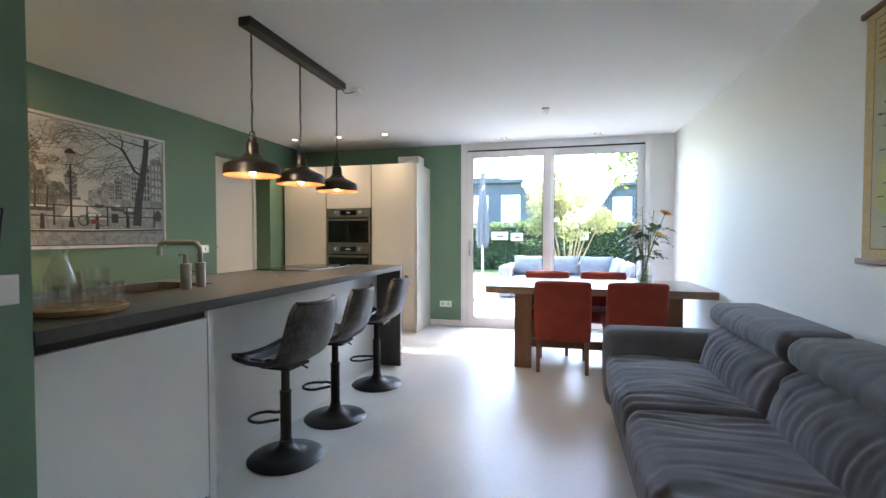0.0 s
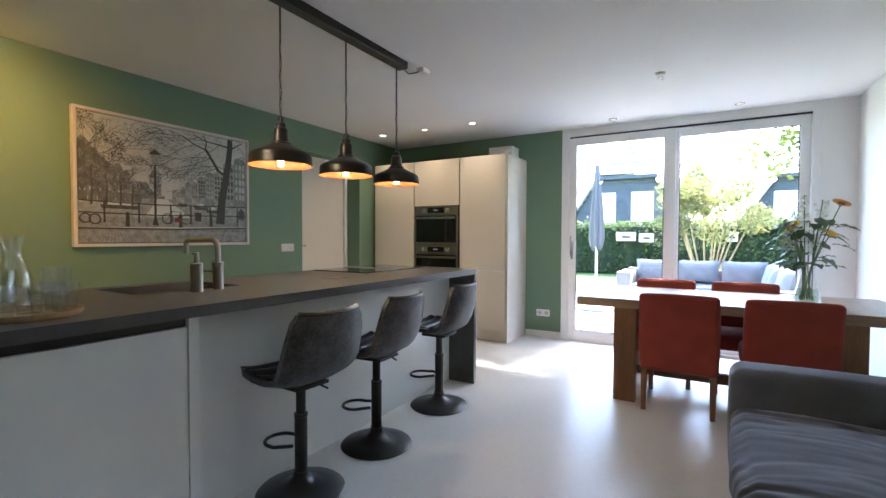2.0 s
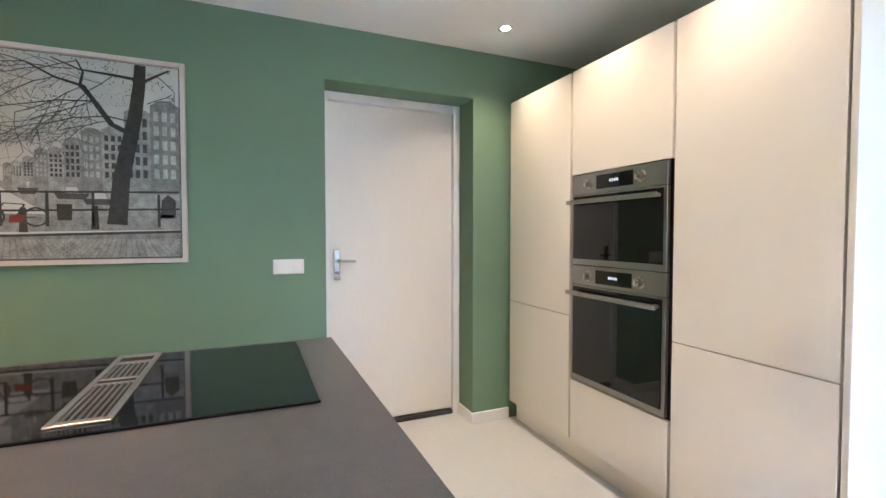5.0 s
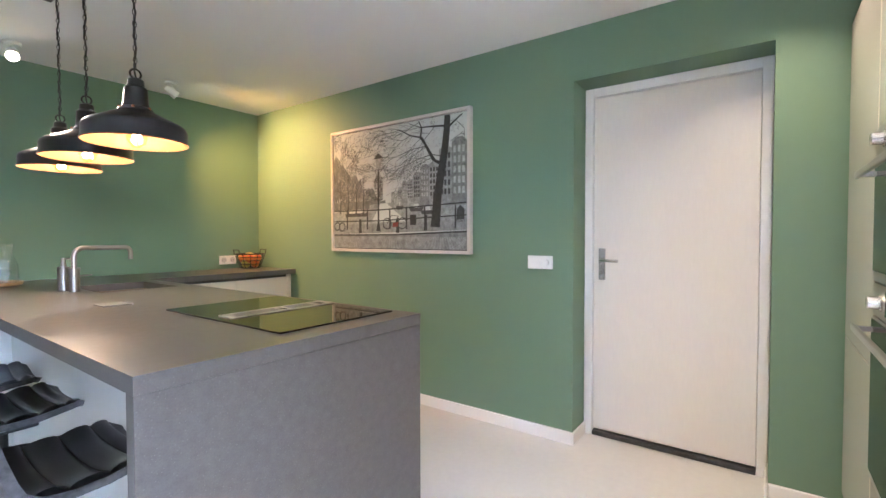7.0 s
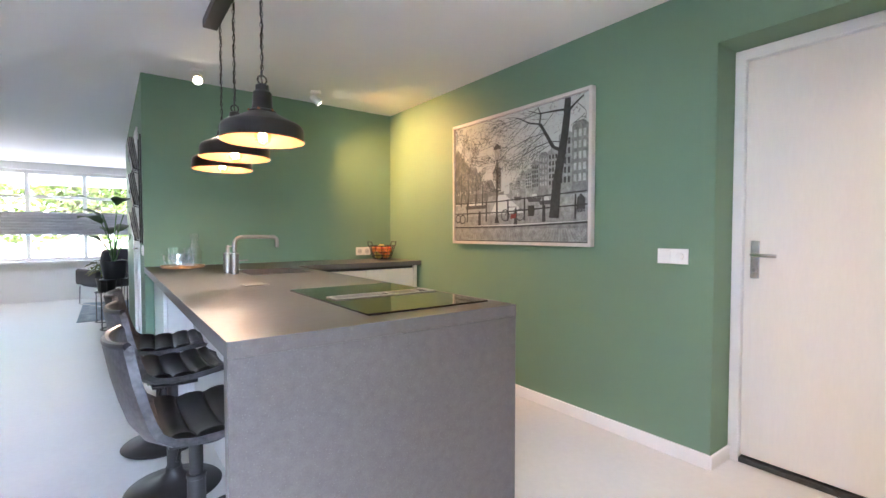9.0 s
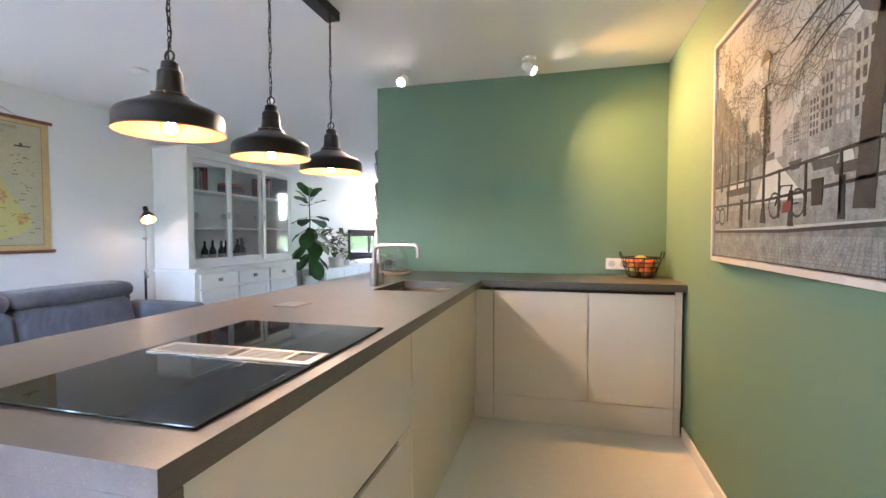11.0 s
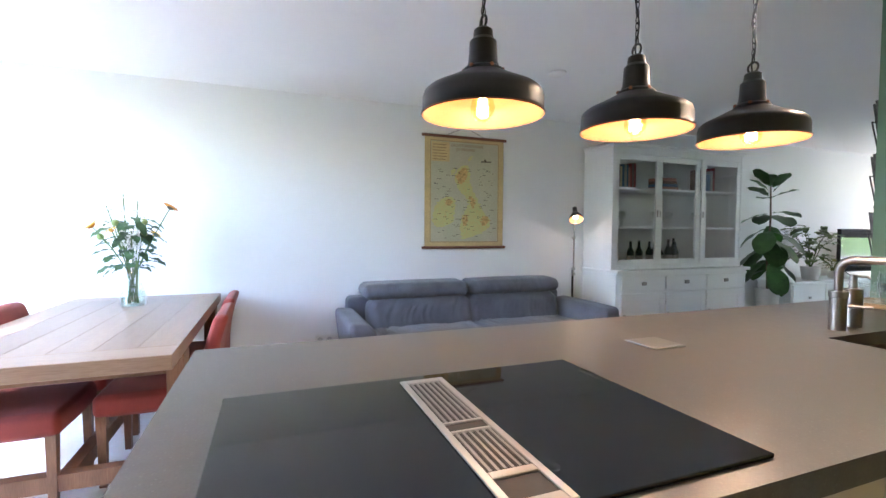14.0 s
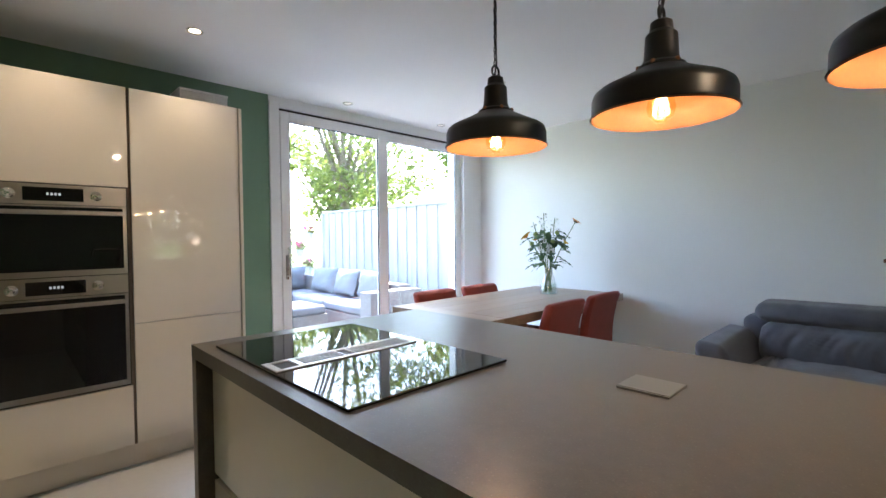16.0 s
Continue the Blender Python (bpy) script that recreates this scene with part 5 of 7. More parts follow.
for dx, dy, k in ((-0.03, 0.09, 2), (0.045, 0.085, 1), (0.09, 0.02, 1), (0.015, 0.005, 1), (0.055, -0.075, 2), (-0.03, -0.09, 1)):
    for i in range(k):
        tumbler(TRAY[0] + dx, TRAY[1] + dy, TOPZ + 0.0125 + i * 0.046)
c = thing("water_carafe", pose(TRAY[0] - 0.078, TRAY[1] - 0.005, TOPZ + 0.0125), "clear glass water carafe with a narrow neck", "carafe")
bm = bmesh.new()
lathe(bm, [(0, 0), (0.045, 0), (0.050, 0.02), (0.048, 0.11), (0.025, 0.165), (0.021, 0.19), (0.033, 0.24)], 32)
for f in [f for f in bm.faces if len(f.verts) > 4 and f.calc_center_median().z > 0.05]:
    bm.faces.remove(f)
part("body", bm, THINGLASS, c, smooth=40)


def fruit_basket():
    b = thing("fruit_basket", pose(0.185, 0.15, TOPZ), "black wire basket on the worktop", "fruit basket")
    b.scale = (1.2, 1.2, 1.2)
    for z, r in ((0.006, 0.072), (0.035, 0.083), (0.062, 0.093), (0.088, 0.102), (0.112, 0.108)):
        bm = bmesh.new()
        tube(bm, [(r * math.cos(a), r * math.sin(a), z) for a in (2 * math.pi * i / 28 for i in range(28))], 0.003 if z < 0.1 else 0.0045, 6, closed=True)
        part("ring", bm, BLACKMET, b, smooth=True)
    for i in range(12):
        a = 2 * math.pi * i / 12
        bm = bmesh.new()
        tube(bm, [(0, 0, 0.004), (0.07 * math.cos(a), 0.07 * math.sin(a), 0.004), (0.108 * math.cos(a), 0.108 * math.sin(a), 0.112)], 0.0025, 6)
        part("wire", bm, BLACKMET, b)
    for sx in (-1, 1):
        bm = bmesh.new()
        tube(bm, [(sx * 0.106, -0.04, 0.112), (sx * 0.114, -0.035, 0.145), (sx * 0.114, 0.035, 0.145), (sx * 0.106, 0.04, 0.112)], 0.0035, 6)
        part("grip", bm, BLACKMET, b, smooth=True)
    RED = mat("red_apple", (0.42, 0.025, 0.02), 0.3, var=0.3, scale=22, fine=60, bump=0, tint=(0.48, 0.26, 0.05))
    YEL = mat("yellow_fruit", (0.50, 0.44, 0.10), 0.4, var=0.2, scale=18, fine=60, bump=0)
    rnd = random.Random(3)
    spots = [(0.045 * math.cos(a), 0.045 * math.sin(a), 0.04) for a in (0.3, 1.9, 3.4, 5.0)] + [(0.055 * math.cos(a), 0.055 * math.sin(a), 0.078) for a in (0.9, 2.2, 3.5, 4.7, 5.9)] + [(0.005, 0.0, 0.094)]
    for i, (x, y, z) in enumerate(spots):
        f = thing("apple", pose(0.185 + 1.2 * x, 0.15 + 1.2 * y, TOPZ + 1.2 * z) @ Matrix.Scale(1.18, 4), "ripe red apple in the wire basket" if i % 3 else "ripe yellow apple in the wire basket", "apple", "fruit in the basket")
        bm = bmesh.new()
        lathe(bm, [(0.0, -0.028), (0.012, -0.032), (0.027, -0.02), (0.034, 0.004), (0.030, 0.022), (0.016, 0.031), (0.006, 0.027), (0, 0.022)], 18)
        part("flesh", bm, RED if i % 3 else YEL, f, smooth=60)
        bm = bmesh.new()
        tube(bm, [(0, 0, 0.02), (0.003, 0.002, 0.038)], 0.0015, 5)
        part("stalk", bm, BARK, f)


fruit_basket()
b = thing("storage_box", pose(1.72, 4.62, 2.0905), "pale grey storage box on top of the tall cabinets", "box")
boxpart("body", (-0.14, 0.14, -0.11, 0.11, 0, 0.10), mat("pale_box", (0.62, 0.61, 0.58), 0.6), b, 0.006)
boxpart("lid", (-0.143, 0.143, -0.113, 0.113, 0.1005, 0.112), mat("box_lid", (0.68, 0.67, 0.64), 0.55), b, 0.003)


# ---- bar stools ----
def bar_stool():
    s = thing("bar_stool", pose(0, 0, 0), "worn dark leather bar stool on a black pedestal base", "bar stool", "stools along the island")
    bm = bmesh.new()
    lathe(bm, [(0, 0.0005), (0.195, 0.0005), (0.200, 0.006), (0.192, 0.014), (0.12, 0.028), (0.06, 0.048), (0.036, 0.075), (0.033, 0.10), (0, 0.10)], 48)
    part("base", bm, BLACKMET, s, smooth=35)
    bm = bmesh.new()
    lathe(bm, [(0.029, 0.09), (0.029, 0.35), (0.031, 0.352), (0.031, 0.365), (0.022, 0.367), (0.022, 0.50), (0, 0.50)], 24)
    part("column", bm, BLACKMET, s, smooth=35)
    bm = bmesh.new()
    r = 0.075
    pts = [(-0.02, 0.03, 0.215), (-0.10, 0.078, 0.205)] + arc((-0.145, 0, 0.20), r, 80, 280, 14, "xy") + [(-0.10, -0.078, 0.205), (-0.02, -0.03, 0.215)]
    tube(bm, pts, 0.0085, 10)
    part("footrest", bm, BLACKMET, s, smooth=True)
    bm = bmesh.new()
    tube(bm, [(0.01, 0.0, 0.505), (0.05, 0.05, 0.50), (0.07, 0.10, 0.465)], 0.005, 8)
    part("lift_lever", bm, BLACKMET, s, smooth=True)
    boxpart("mount_plate", (-0.09, 0.09, -0.09, 0.09, 0.498, 0.514), BLACKMET, s, 0.004)
    # moulded shell: seat runs to -x, back rises at +x
    prof = [(-0.205, 0.545), (-0.19, 0.555), (-0.14, 0.55), (-0.06, 0.536), (0.03, 0.53), (0.10, 0.538), (0.152, 0.567), (0.183, 0.615), (0.203, 0.68), (0.22, 0.75), (0.232, 0.815), (0.238, 0.852)]
    half = [0.15, 0.175, 0.20, 0.21, 0.213, 0.215, 0.217, 0.218, 0.215, 0.207, 0.192, 0.165]
    n = 12

    def surface(offset):
        rows = []
        for k, (px, pz) in enumerate(prof):
            a = Vector((*prof[max(k - 1, 0)], 0))
            b = Vector((*prof[min(k + 1, len(prof) - 1)], 0))
            t = (b - a).normalized()
            nx, nz = -t.y, t.x
            row = []
            for i in range(n + 1):
                u = -1 + 2 * i / n
                curl = 0.045 * abs(u) ** 2.6 * (0.35 + 0.65 * min(1, max(0, (k - 1) / 6)))
                row.append((px + nx * (offset + curl), half[k] * u, pz + nz * (offset + curl)))
            rows.append(row)
        return rows

    def shell(name, o0, o1, material, label):
        bm = bmesh.new()
        lo = [[bm.verts.new(p) for p in row] for row in surface(o0)]
        hi = [[bm.verts.new(p) for p in row] for row in surface(o1)]
        m = len(prof)
        for k in range(m - 1):
            for i in range(n):
                bm.faces.new((lo[k][i], lo[k][i + 1], lo[k + 1][i + 1], lo[k + 1][i]))
                bm.faces.new((hi[k][i], hi[k + 1][i], hi[k + 1][i + 1], hi[k][i + 1]))
        for k in range(m - 1):
            for i in (0, n):
                bm.faces.new((lo[k][i], lo[k + 1][i], hi[k + 1][i], hi[k][i]))
        for k in (0, m - 1):
            for i in range(n):
                bm.faces.new((lo[k][i], lo[k][i + 1], hi[k][i + 1], hi[k][i]))
        bmesh.ops.bevel(bm, geom=[e for e in bm.edges if e.is_manifold and e.calc_face_angle(0) > 1.0], offset=0.008, segments=2, affect="EDGES", profile=0.5)
        return part(name, bm, material, s, label, smooth=50)

    shell("shell", -0.012, 0.012, mat("worn_grey_leather_back", (0.066, 0.062, 0.061), 0.42, var=0.5, scale=15, fine=70, bump=0.3, tint=(0.008, 0.0078, 0.0078)), "scuffed grey-brown leather outer shell")
    # padded channels across the seat
    for k in range(2, 6):
        bm = bmesh.new()
        p0, p1 = prof[k - 1], prof[k]
        cx, cz = (p0[0] + p1[0]) / 2, (p0[1] + p1[1]) / 2
        w = half[k] - 0.018
        rows = []
        for i in range(n + 1):
            u = -1 + 2 * i / n
            curl = 0.045 * abs(u) ** 2.6 * (0.35 + 0.65 * min(1, max(0, (k - 1.5) / 6)))
            rows.append((cx, w * u, cz + 0.012 + curl))
        length = math.dist(p0, p1)
        ang = math.atan2(p1[1] - p0[1], p1[0] - p0[0])
        rings = []
        for q in rows:
            ring = []
            for j in range(9):
                a = math.pi * j / 8
                lx, lz = -math.cos(a) * length * 0.49, math.sin(a) * 0.013
                ring.append(bm.verts.new((q[0] + lx * math.cos(ang) - lz * math.sin(ang), q[1], q[2] + lx * math.sin(ang) + lz * math.cos(ang))))
            rings.append(ring)
        for a, b in zip(rings, rings[1:]):
            for j in range(8):
                bm.faces.new((a[j], a[j + 1], b[j + 1], b[j]))
        part("seat_pad", bm, LEATHER, s, smooth=70)
    bm = bmesh.new()
    top = surface(0.0)[-1]
    tube(bm, [(x + 0.001, y, z + 0.002) for x, y, z in top], 0.0125, 8)
    part("edge_piping", bm, LEATHER, s, smooth=True)
    return s


stool0 = bar_stool()
stool0.matrix_basis = pose(2.165, 1.19, 0, 0, 0, -4)
copy_thing(stool0, pose(2.165, 1.74, 0, 0, 0, 3))
copy_thing(stool0, pose(2.165, 2.43, 0, 0, 0, 2))

# ---- canal picture ----
def flat(name, pts, x, material, parent, label="", dx=0.0012):
    """A flat shape on the wall plane x; pts are (y, z)."""
    bm = bmesh.new()
    a = [bm.verts.new((x, py, pz)) for py, pz in pts]
    b = [bm.verts.new((x + dx, py, pz)) for py, pz in pts]
    bm.faces.new(a), bm.faces.new(b)
    for i in range(len(pts)):
        j = (i + 1) % len(pts)
        bm.faces.new((a[i], a[j], b[j], b[i]))
    return part(name, bm, material, parent, label)


def strips(name, quads, x, material, parent, dx=0.0012, stuff=False):
    bm = bmesh.new()
    for pts in quads:
        a = [bm.verts.new((x + dx, py, pz)) for py, pz in pts]
        bm.faces.new(a)
    ob = part(name, bm, material, parent)
    return tagged(ob, kind="stuff") if stuff else ob


def canal_picture():
    y0, y1, z0, z1 = 1.122, 2.486, 1.100, 2.075
    p = thing("framed_picture", pose(0, 0, 0), "large framed grey-toned canvas of a canal with bridge railing", "picture")
    FR = mat("pale_picture_frame", (0.62, 0.58, 0.54), 0.45, var=0.05)
    bm = bmesh.new()
    w = 0.022
    for d in ((y0, y0 + w, z0, z1), (y1 - w, y1, z0, z1), (y0 + w, y1 - w, z0, z0 + w), (y0 + w, y1 - w, z1 - w, z1)):
        box(bm, 0.001, 0.042, *d, 0.002, 1)
    part("frame", bm, FR, p)
    bm = bmesh.new()
    g = 0.006
    for d in ((y0 + w, y0 + w + g, z0 + w, z1 - w), (y1 - w - g, y1 - w, z0 + w, z1 - w), (y0 + w + g, y1 - w - g, z0 + w, z0 + w + g), (y0 + w + g, y1 - w - g, z1 - w - g, z1 - w)):
        box(bm, 0.004, 0.018, *d)
    part("shadow_gap", bm, GAP, p)
    iy0, iy1, iz0, iz1 = y0 + w + g, y1 - w - g, z0 + w + g, z1 - w - g
    W, H = iy1 - iy0, iz1 - iz0
    tone = {}

    def ink(v, name="print", warm=0.96):
        k = round(v, 3)
        if k not in tone:
            tone[k] = mat("print_tone", (v * 0.935, v, v * warm), 0.55, var=0.30 if v < 0.5 else 0.05, scale=26, fine=170, bump=0.03)
        return tone[k]

    def P(u, v):
        return (iy0 + u * W, iz0 + v * H)

    X = 0.030
    boxpart("canvas", (0.004, X, iy0, iy1, iz0, iz1), ink(0.56), p, 0, "pale printed sky")
    rnd = random.Random(21)
    # haze and far trees towards the end of the canal
    flat("far_tree_mass", [P(0, 0.36)] + [P(u, 0.80 - 1.0 * u + 0.03 * math.sin(40 * u) + rnd.uniform(-0.03, 0.03)) for u in [i / 60 for i in range(25)]] + [P(0.44, 0.40), P(0.44, 0.36)], X, ink(0.22), p)
    flat("water", [P(0, 0.20), P(1, 0.20), P(1, 0.33), P(0.52, 0.375), P(0.38, 0.375), P(0, 0.31)], X, ink(0.36), p, dx=0.0014)
    flat("water_glint", [P(0.33, 0.22), P(0.60, 0.22), P(0.45, 0.372), P(0.40, 0.372)], X, ink(0.62), p, dx=0.0018)
    # houses along the canal, shrinking with distance
    u = 1.0
    base, top = 0.36, 0.82
    k = 0
    while u > 0.50:
        f = (u - 0.40) / 0.6
        wdt = 0.085 * f + 0.008
        h = 0.375 + (top - 0.40) * f * (1 + 0.08 * math.sin(k * 2.3))
        b = flat("house_front", [P(u - wdt, 0.33), P(u, 0.33), P(u, h), P(u - wdt * 0.35, h + 0.03 * f), P(u - wdt * 0.65, h + 0.03 * f), P(u - wdt, h)], X, ink(0.24 + 0.12 * ((k * 7) % 3) / 2 + 0.10 * (1 - f)), p, dx=0.0016 + 0.0001 * (k % 3))
        quads = []
        for r in range(5):
            for c in range(3):
                a = u - wdt + wdt * (0.12 + 0.29 * c)
                z = 0.40 + (h - 0.42) * (r + 0.2) / 5
                quads.append([P(a, z), P(a + wdt * 0.17, z), P(a + wdt * 0.17, z + (h - 0.42) * 0.13), P(a, z + (h - 0.42) * 0.13)])
        strips("window_pattern", quads, X, ink(0.07 if k % 3 else 0.48), p, dx=0.0022, stuff=True)
        u -= wdt
        k += 1
    # houses behind the trees on the other bank
    for k in range(7):
        a = 0.0 + 0.045 * k
        flat("house_front", [P(a, 0.33), P(a + 0.042, 0.33), P(a + 0.042, 0.66 - 0.035 * k), P(a + 0.02, 0.69 - 0.035 * k), P(a, 0.66 - 0.035 * k)], X, ink(0.16 + 0.05 * (k % 2)), p, dx=0.0017)
        strips("window_pattern", [[P(a + 0.006 + 0.018 * c, 0.40 + 0.05 * r), P(a + 0.016 + 0.018 * c, 0.40 + 0.05 * r), P(a + 0.016 + 0.018 * c, 0.432 + 0.05 * r), P(a + 0.006 + 0.018 * c, 0.432 + 0.05 * r)] for c in range(2) for r in range(5 - k // 2)], X, ink(0.45), p, dx=0.0022, stuff=True)
    for k in range(6):
        a = 0.02 + 0.052 * k
        top = 0.80 - 0.07 * k
        outline = [P(max(0.0, a + 0.035 * math.cos(t) * (1 + 0.35 * math.sin(5 * t + k))), (0.40 + top) / 2 + (top - 0.40) / 2 * math.sin(t) * (1 + 0.12 * math.sin(7 * t + k))) for t in [2 * math.pi * i / 40 for i in range(40)]]
        flat("tree_mass", outline, X, ink(0.15 + 0.02 * k), p, dx=0.0030 + 0.0001 * k)
    # boats
    for a, b, z in ((0.10, 0.30, 0.30), (0.62, 0.72, 0.325), (0.70, 0.80, 0.30), (0.52, 0.58, 0.345)):
        flat("boat", [P(a + 0.01, z - 0.03), P(b - 0.012, z - 0.03), P(b, z), P(a, z)], X, ink(0.09), p, dx=0.0024)
        flat("boat_cabin", [P(a + 0.03, z), P(b - 0.03, z), P(b - 0.035, z + 0.03), P(a + 0.035, z + 0.03)], X, ink(0.60), p, dx=0.0024)
    # quay and cobbled street
    flat("quay", [P(0, 0.12), P(1, 0.145), P(1, 0.225), P(0.6, 0.205), P(0, 0.205)], X, ink(0.30), p, dx=0.0026)
    flat("street", [P(0, 0), P(1, 0), P(1, 0.135), P(0.5, 0.115), P(0, 0.115)], X, ink(0.24), p, dx=0.0028)
    flat("kerb", [P(0, 0.108), P(0.5, 0.108), P(1, 0.128), P(1, 0.142), P(0.5, 0.12), P(0, 0.12)], X, ink(0.045), p, dx=0.0032)
    quads = []
    for r in range(9):
        z = 0.004 + 0.0125 * r * (1 - 0.02 * r)
        n = 46 + 3 * r
        for c in range(n):
            a = (c + (0.5 if r % 2 else 0)) / n
            if a + 0.8 / n < 1:
                quads.append([P(a, z), P(a + 0.74 / n, z), P(a + 0.80 / n, z + 0.009), P(a + 0.06 / n, z + 0.009)])
    strips("cobbles", quads, X, ink(0.33), p, dx=0.0032, stuff=True)
    # leaves and twigs
    quads = []

    def speck(u, v, s):
        a = rnd.uniform(0, 3.14)
        c, d = math.cos(a) * s, math.sin(a) * s
        q = [(u - c, v - d * 1.4), (u + d * 0.5, v - c * 0.7), (u + c, v + d * 1.4), (u - d * 0.5, v + c * 0.7)]
        if all(0.001 < x < 0.999 and 0.001 < y < 0.999 for x, y in q):
            quads.append([P(x, y) for x, y in q])

    for _ in range(5200):
        u = rnd.random() ** 1.3 * 0.42
        v = 0.40 + rnd.random() * max(0.02, 0.60 - 1.15 * max(0, u - 0.06))
        if noise.noise(Vector((u * 14, v * 14, 1))) > -0.10:
            speck(u, v, rnd.uniform(0.002, 0.0052))
    strips("dark_leaves", quads, X, ink(0.11), p, dx=0.0035, stuff=True)
    quads = []
    for _ in range(2600):
        u = rnd.random() ** 1.3 * 0.40
        v = 0.40 + rnd.random() * max(0.02, 0.55 - 1.15 * max(0, u - 0.06))
        if noise.noise(Vector((u * 14, v * 14, 6))) > -0.05:
            speck(u, v, rnd.uniform(0.002, 0.0048))
    strips("pale_leaves", quads, X, ink(0.34), p, dx=0.0034, stuff=True)
    quads = []
    for _ in range(900):
        u = rnd.uniform(0.28, 0.98)
        v = 1 - rnd.random() ** 1.2 * (0.10 + 0.38 * math.exp(-((u - 0.66) / 0.17) ** 2))
        if noise.noise(Vector((u * 14, v * 14, 4))) > -0.15:
            speck(u, v, rnd.uniform(0.0015, 0.0042))
    strips("leaves", quads, X, ink(0.10), p, dx=0.0036, stuff=True)

    def limb(name, pts, w0, w1, v=0.05):
        left, right = [], []
        for i, (a, b) in enumerate(pts):
            q0, q1 = pts[max(0, i - 1)], pts[min(len(pts) - 1, i + 1)]
            t = Vector((q1[0] - q0[0], q1[1] - q0[1]))
            n = Vector((-t.y, t.x)).normalized() * (w0 + (w1 - w0) * i / (len(pts) - 1)) / 2
            left.append(P(a + n.x, min(0.999, b + n.y))), right.append(P(a - n.x, min(0.999, b - n.y)))
        return flat(name, left + right[::-1], X, ink(v), p, dx=0.0040)

    limb("tree_trunk", [(0.80, 0.17), (0.805, 0.24), (0.815, 0.40), (0.84, 0.58), (0.86, 0.72), (0.875, 0.88), (0.88, 0.995)], 0.062, 0.034)
    limb("branch", [(0.845, 0.64), (0.79, 0.68), (0.74, 0.79), (0.71, 0.86), (0.63, 0.89), (0.55, 0.95)], 0.024, 0.006)
    limb("branch", [(0.735, 0.80), (0.70, 0.86), (0.71, 0.93), (0.69, 0.99)], 0.012, 0.004)
    limb("branch", [(0.87, 0.92), (0.80, 0.93), (0.70, 0.94), (0.62, 0.985)], 0.016, 0.004)
    limb("branch", [(0.876, 0.90), (0.93, 0.95), (0.97, 0.985)], 0.014, 0.006)
    limb("branch", [(0.85, 0.70), (0.78, 0.72), (0.68, 0.70), (0.60, 0.66)], 0.007, 0.002)
    limb("branch", [(0.74, 0.79), (0.64, 0.78), (0.52, 0.74)], 0.006, 0.002)
    for a in (0.06, 0.13, 0.20, 0.26):
        limb("tree_trunk", [(a, 0.30), (a + 0.004, 0.45), (a - 0.003, 0.62 - a * 0.6)], 0.011, 0.004, 0.09)
    # bare twigs spreading from the large branches
    quads = []

    def twig(u, v, a, length, width, depth):
        bend = a
        for _ in range(4):
            e = (u + math.cos(bend) * length / 4, v + 1.4 * math.sin(bend) * length / 4)
            if not (0.01 < e[0] < 0.99 and 0.01 < e[1] < 0.985):
                return
            nx, ny = -math.sin(bend) * width / 2, 1.4 * math.cos(bend) * width / 2
            quads.append([P(u - nx, v - ny), P(e[0] - nx * 0.8, e[1] - ny * 0.8), P(e[0] + nx * 0.8, e[1] + ny * 0.8), P(u + nx, v + ny)])
            u, v = e
            bend += rnd.uniform(-0.25, 0.25)
            if depth and rnd.random() < 0.85:
                twig(u, v, bend + rnd.choice((-1, 1)) * rnd.uniform(0.35, 0.9), length * 0.62, width * 0.65, depth - 1)

    for u, v, a, l in ((0.55, 0.95, 3.3, 0.20), (0.63, 0.89, 3.5, 0.24), (0.71, 0.86, 3.7, 0.22), (0.60, 0.66, 3.3, 0.14), (0.68, 0.94, 3.2, 0.22), (0.74, 0.79, 3.6, 0.20), (0.79, 0.70, 3.4, 0.16), (0.69, 0.98, 3.5, 0.2),
                       (0.93, 0.95, 5.6, 0.1), (0.90, 0.80, 0.5, 0.09), (0.52, 0.74, 3.4, 0.12), (0.80, 0.93, 3.9, 0.2), (0.05, 0.55, 1.1, 0.26), (0.12, 0.50, 1.3, 0.26), (0.02, 0.7, 0.9, 0.2)):
        twig(u, v, a, l, 0.0042, 3)
    strips("fine_branching", quads, X, ink(0.13), p, dx=0.0038, stuff=True)
    # street lamp
    limb("lamp_post", [(0.385, 0.145), (0.385, 0.17), (0.3855, 0.20)], 0.036, 0.018, 0.04)
    limb("lamp_post", [(0.3855, 0.195), (0.386, 0.40), (0.386, 0.66)], 0.013, 0.008, 0.04)
    flat("lamp_head", [P(0.372, 0.67), P(0.400, 0.67), P(0.408, 0.745), P(0.364, 0.745)], X, ink(0.33), p, dx=0.0042)
    flat("lamp_roof", [P(0.352, 0.745), P(0.420, 0.745), P(0.402, 0.775), P(0.386, 0.79), P(0.370, 0.775)], X, ink(0.04), p, dx=0.0044)
    limb("lamp_bar", [(0.36, 0.655), (0.412, 0.655)], 0.006, 0.006, 0.04)
    # railing
    for v in (0.235, 0.325):
        limb("rail", [(0.002, v), (0.4, v - 0.005), (0.8, v + 0.012), (0.998, v + 0.02)], 0.010, 0.010, 0.05)
    for a in (0.12, 0.295, 0.475, 0.60, 0.73, 0.93):
        limb("rail_post", [(a, 0.16), (a, 0.33)], 0.010, 0.008, 0.05)
    for a, v in ((0.235, 0.13), (0.535, 0.13), (0.735, 0.145)):
        limb("bollard", [(a, v), (a, v + 0.12)], 0.024, 0.016, 0.05)
    flat("litter_bin", [P(0.628, 0.19), P(0.668, 0.19), P(0.670, 0.27), P(0.626, 0.27)], X, ink(0.04), p, dx=0.0044)

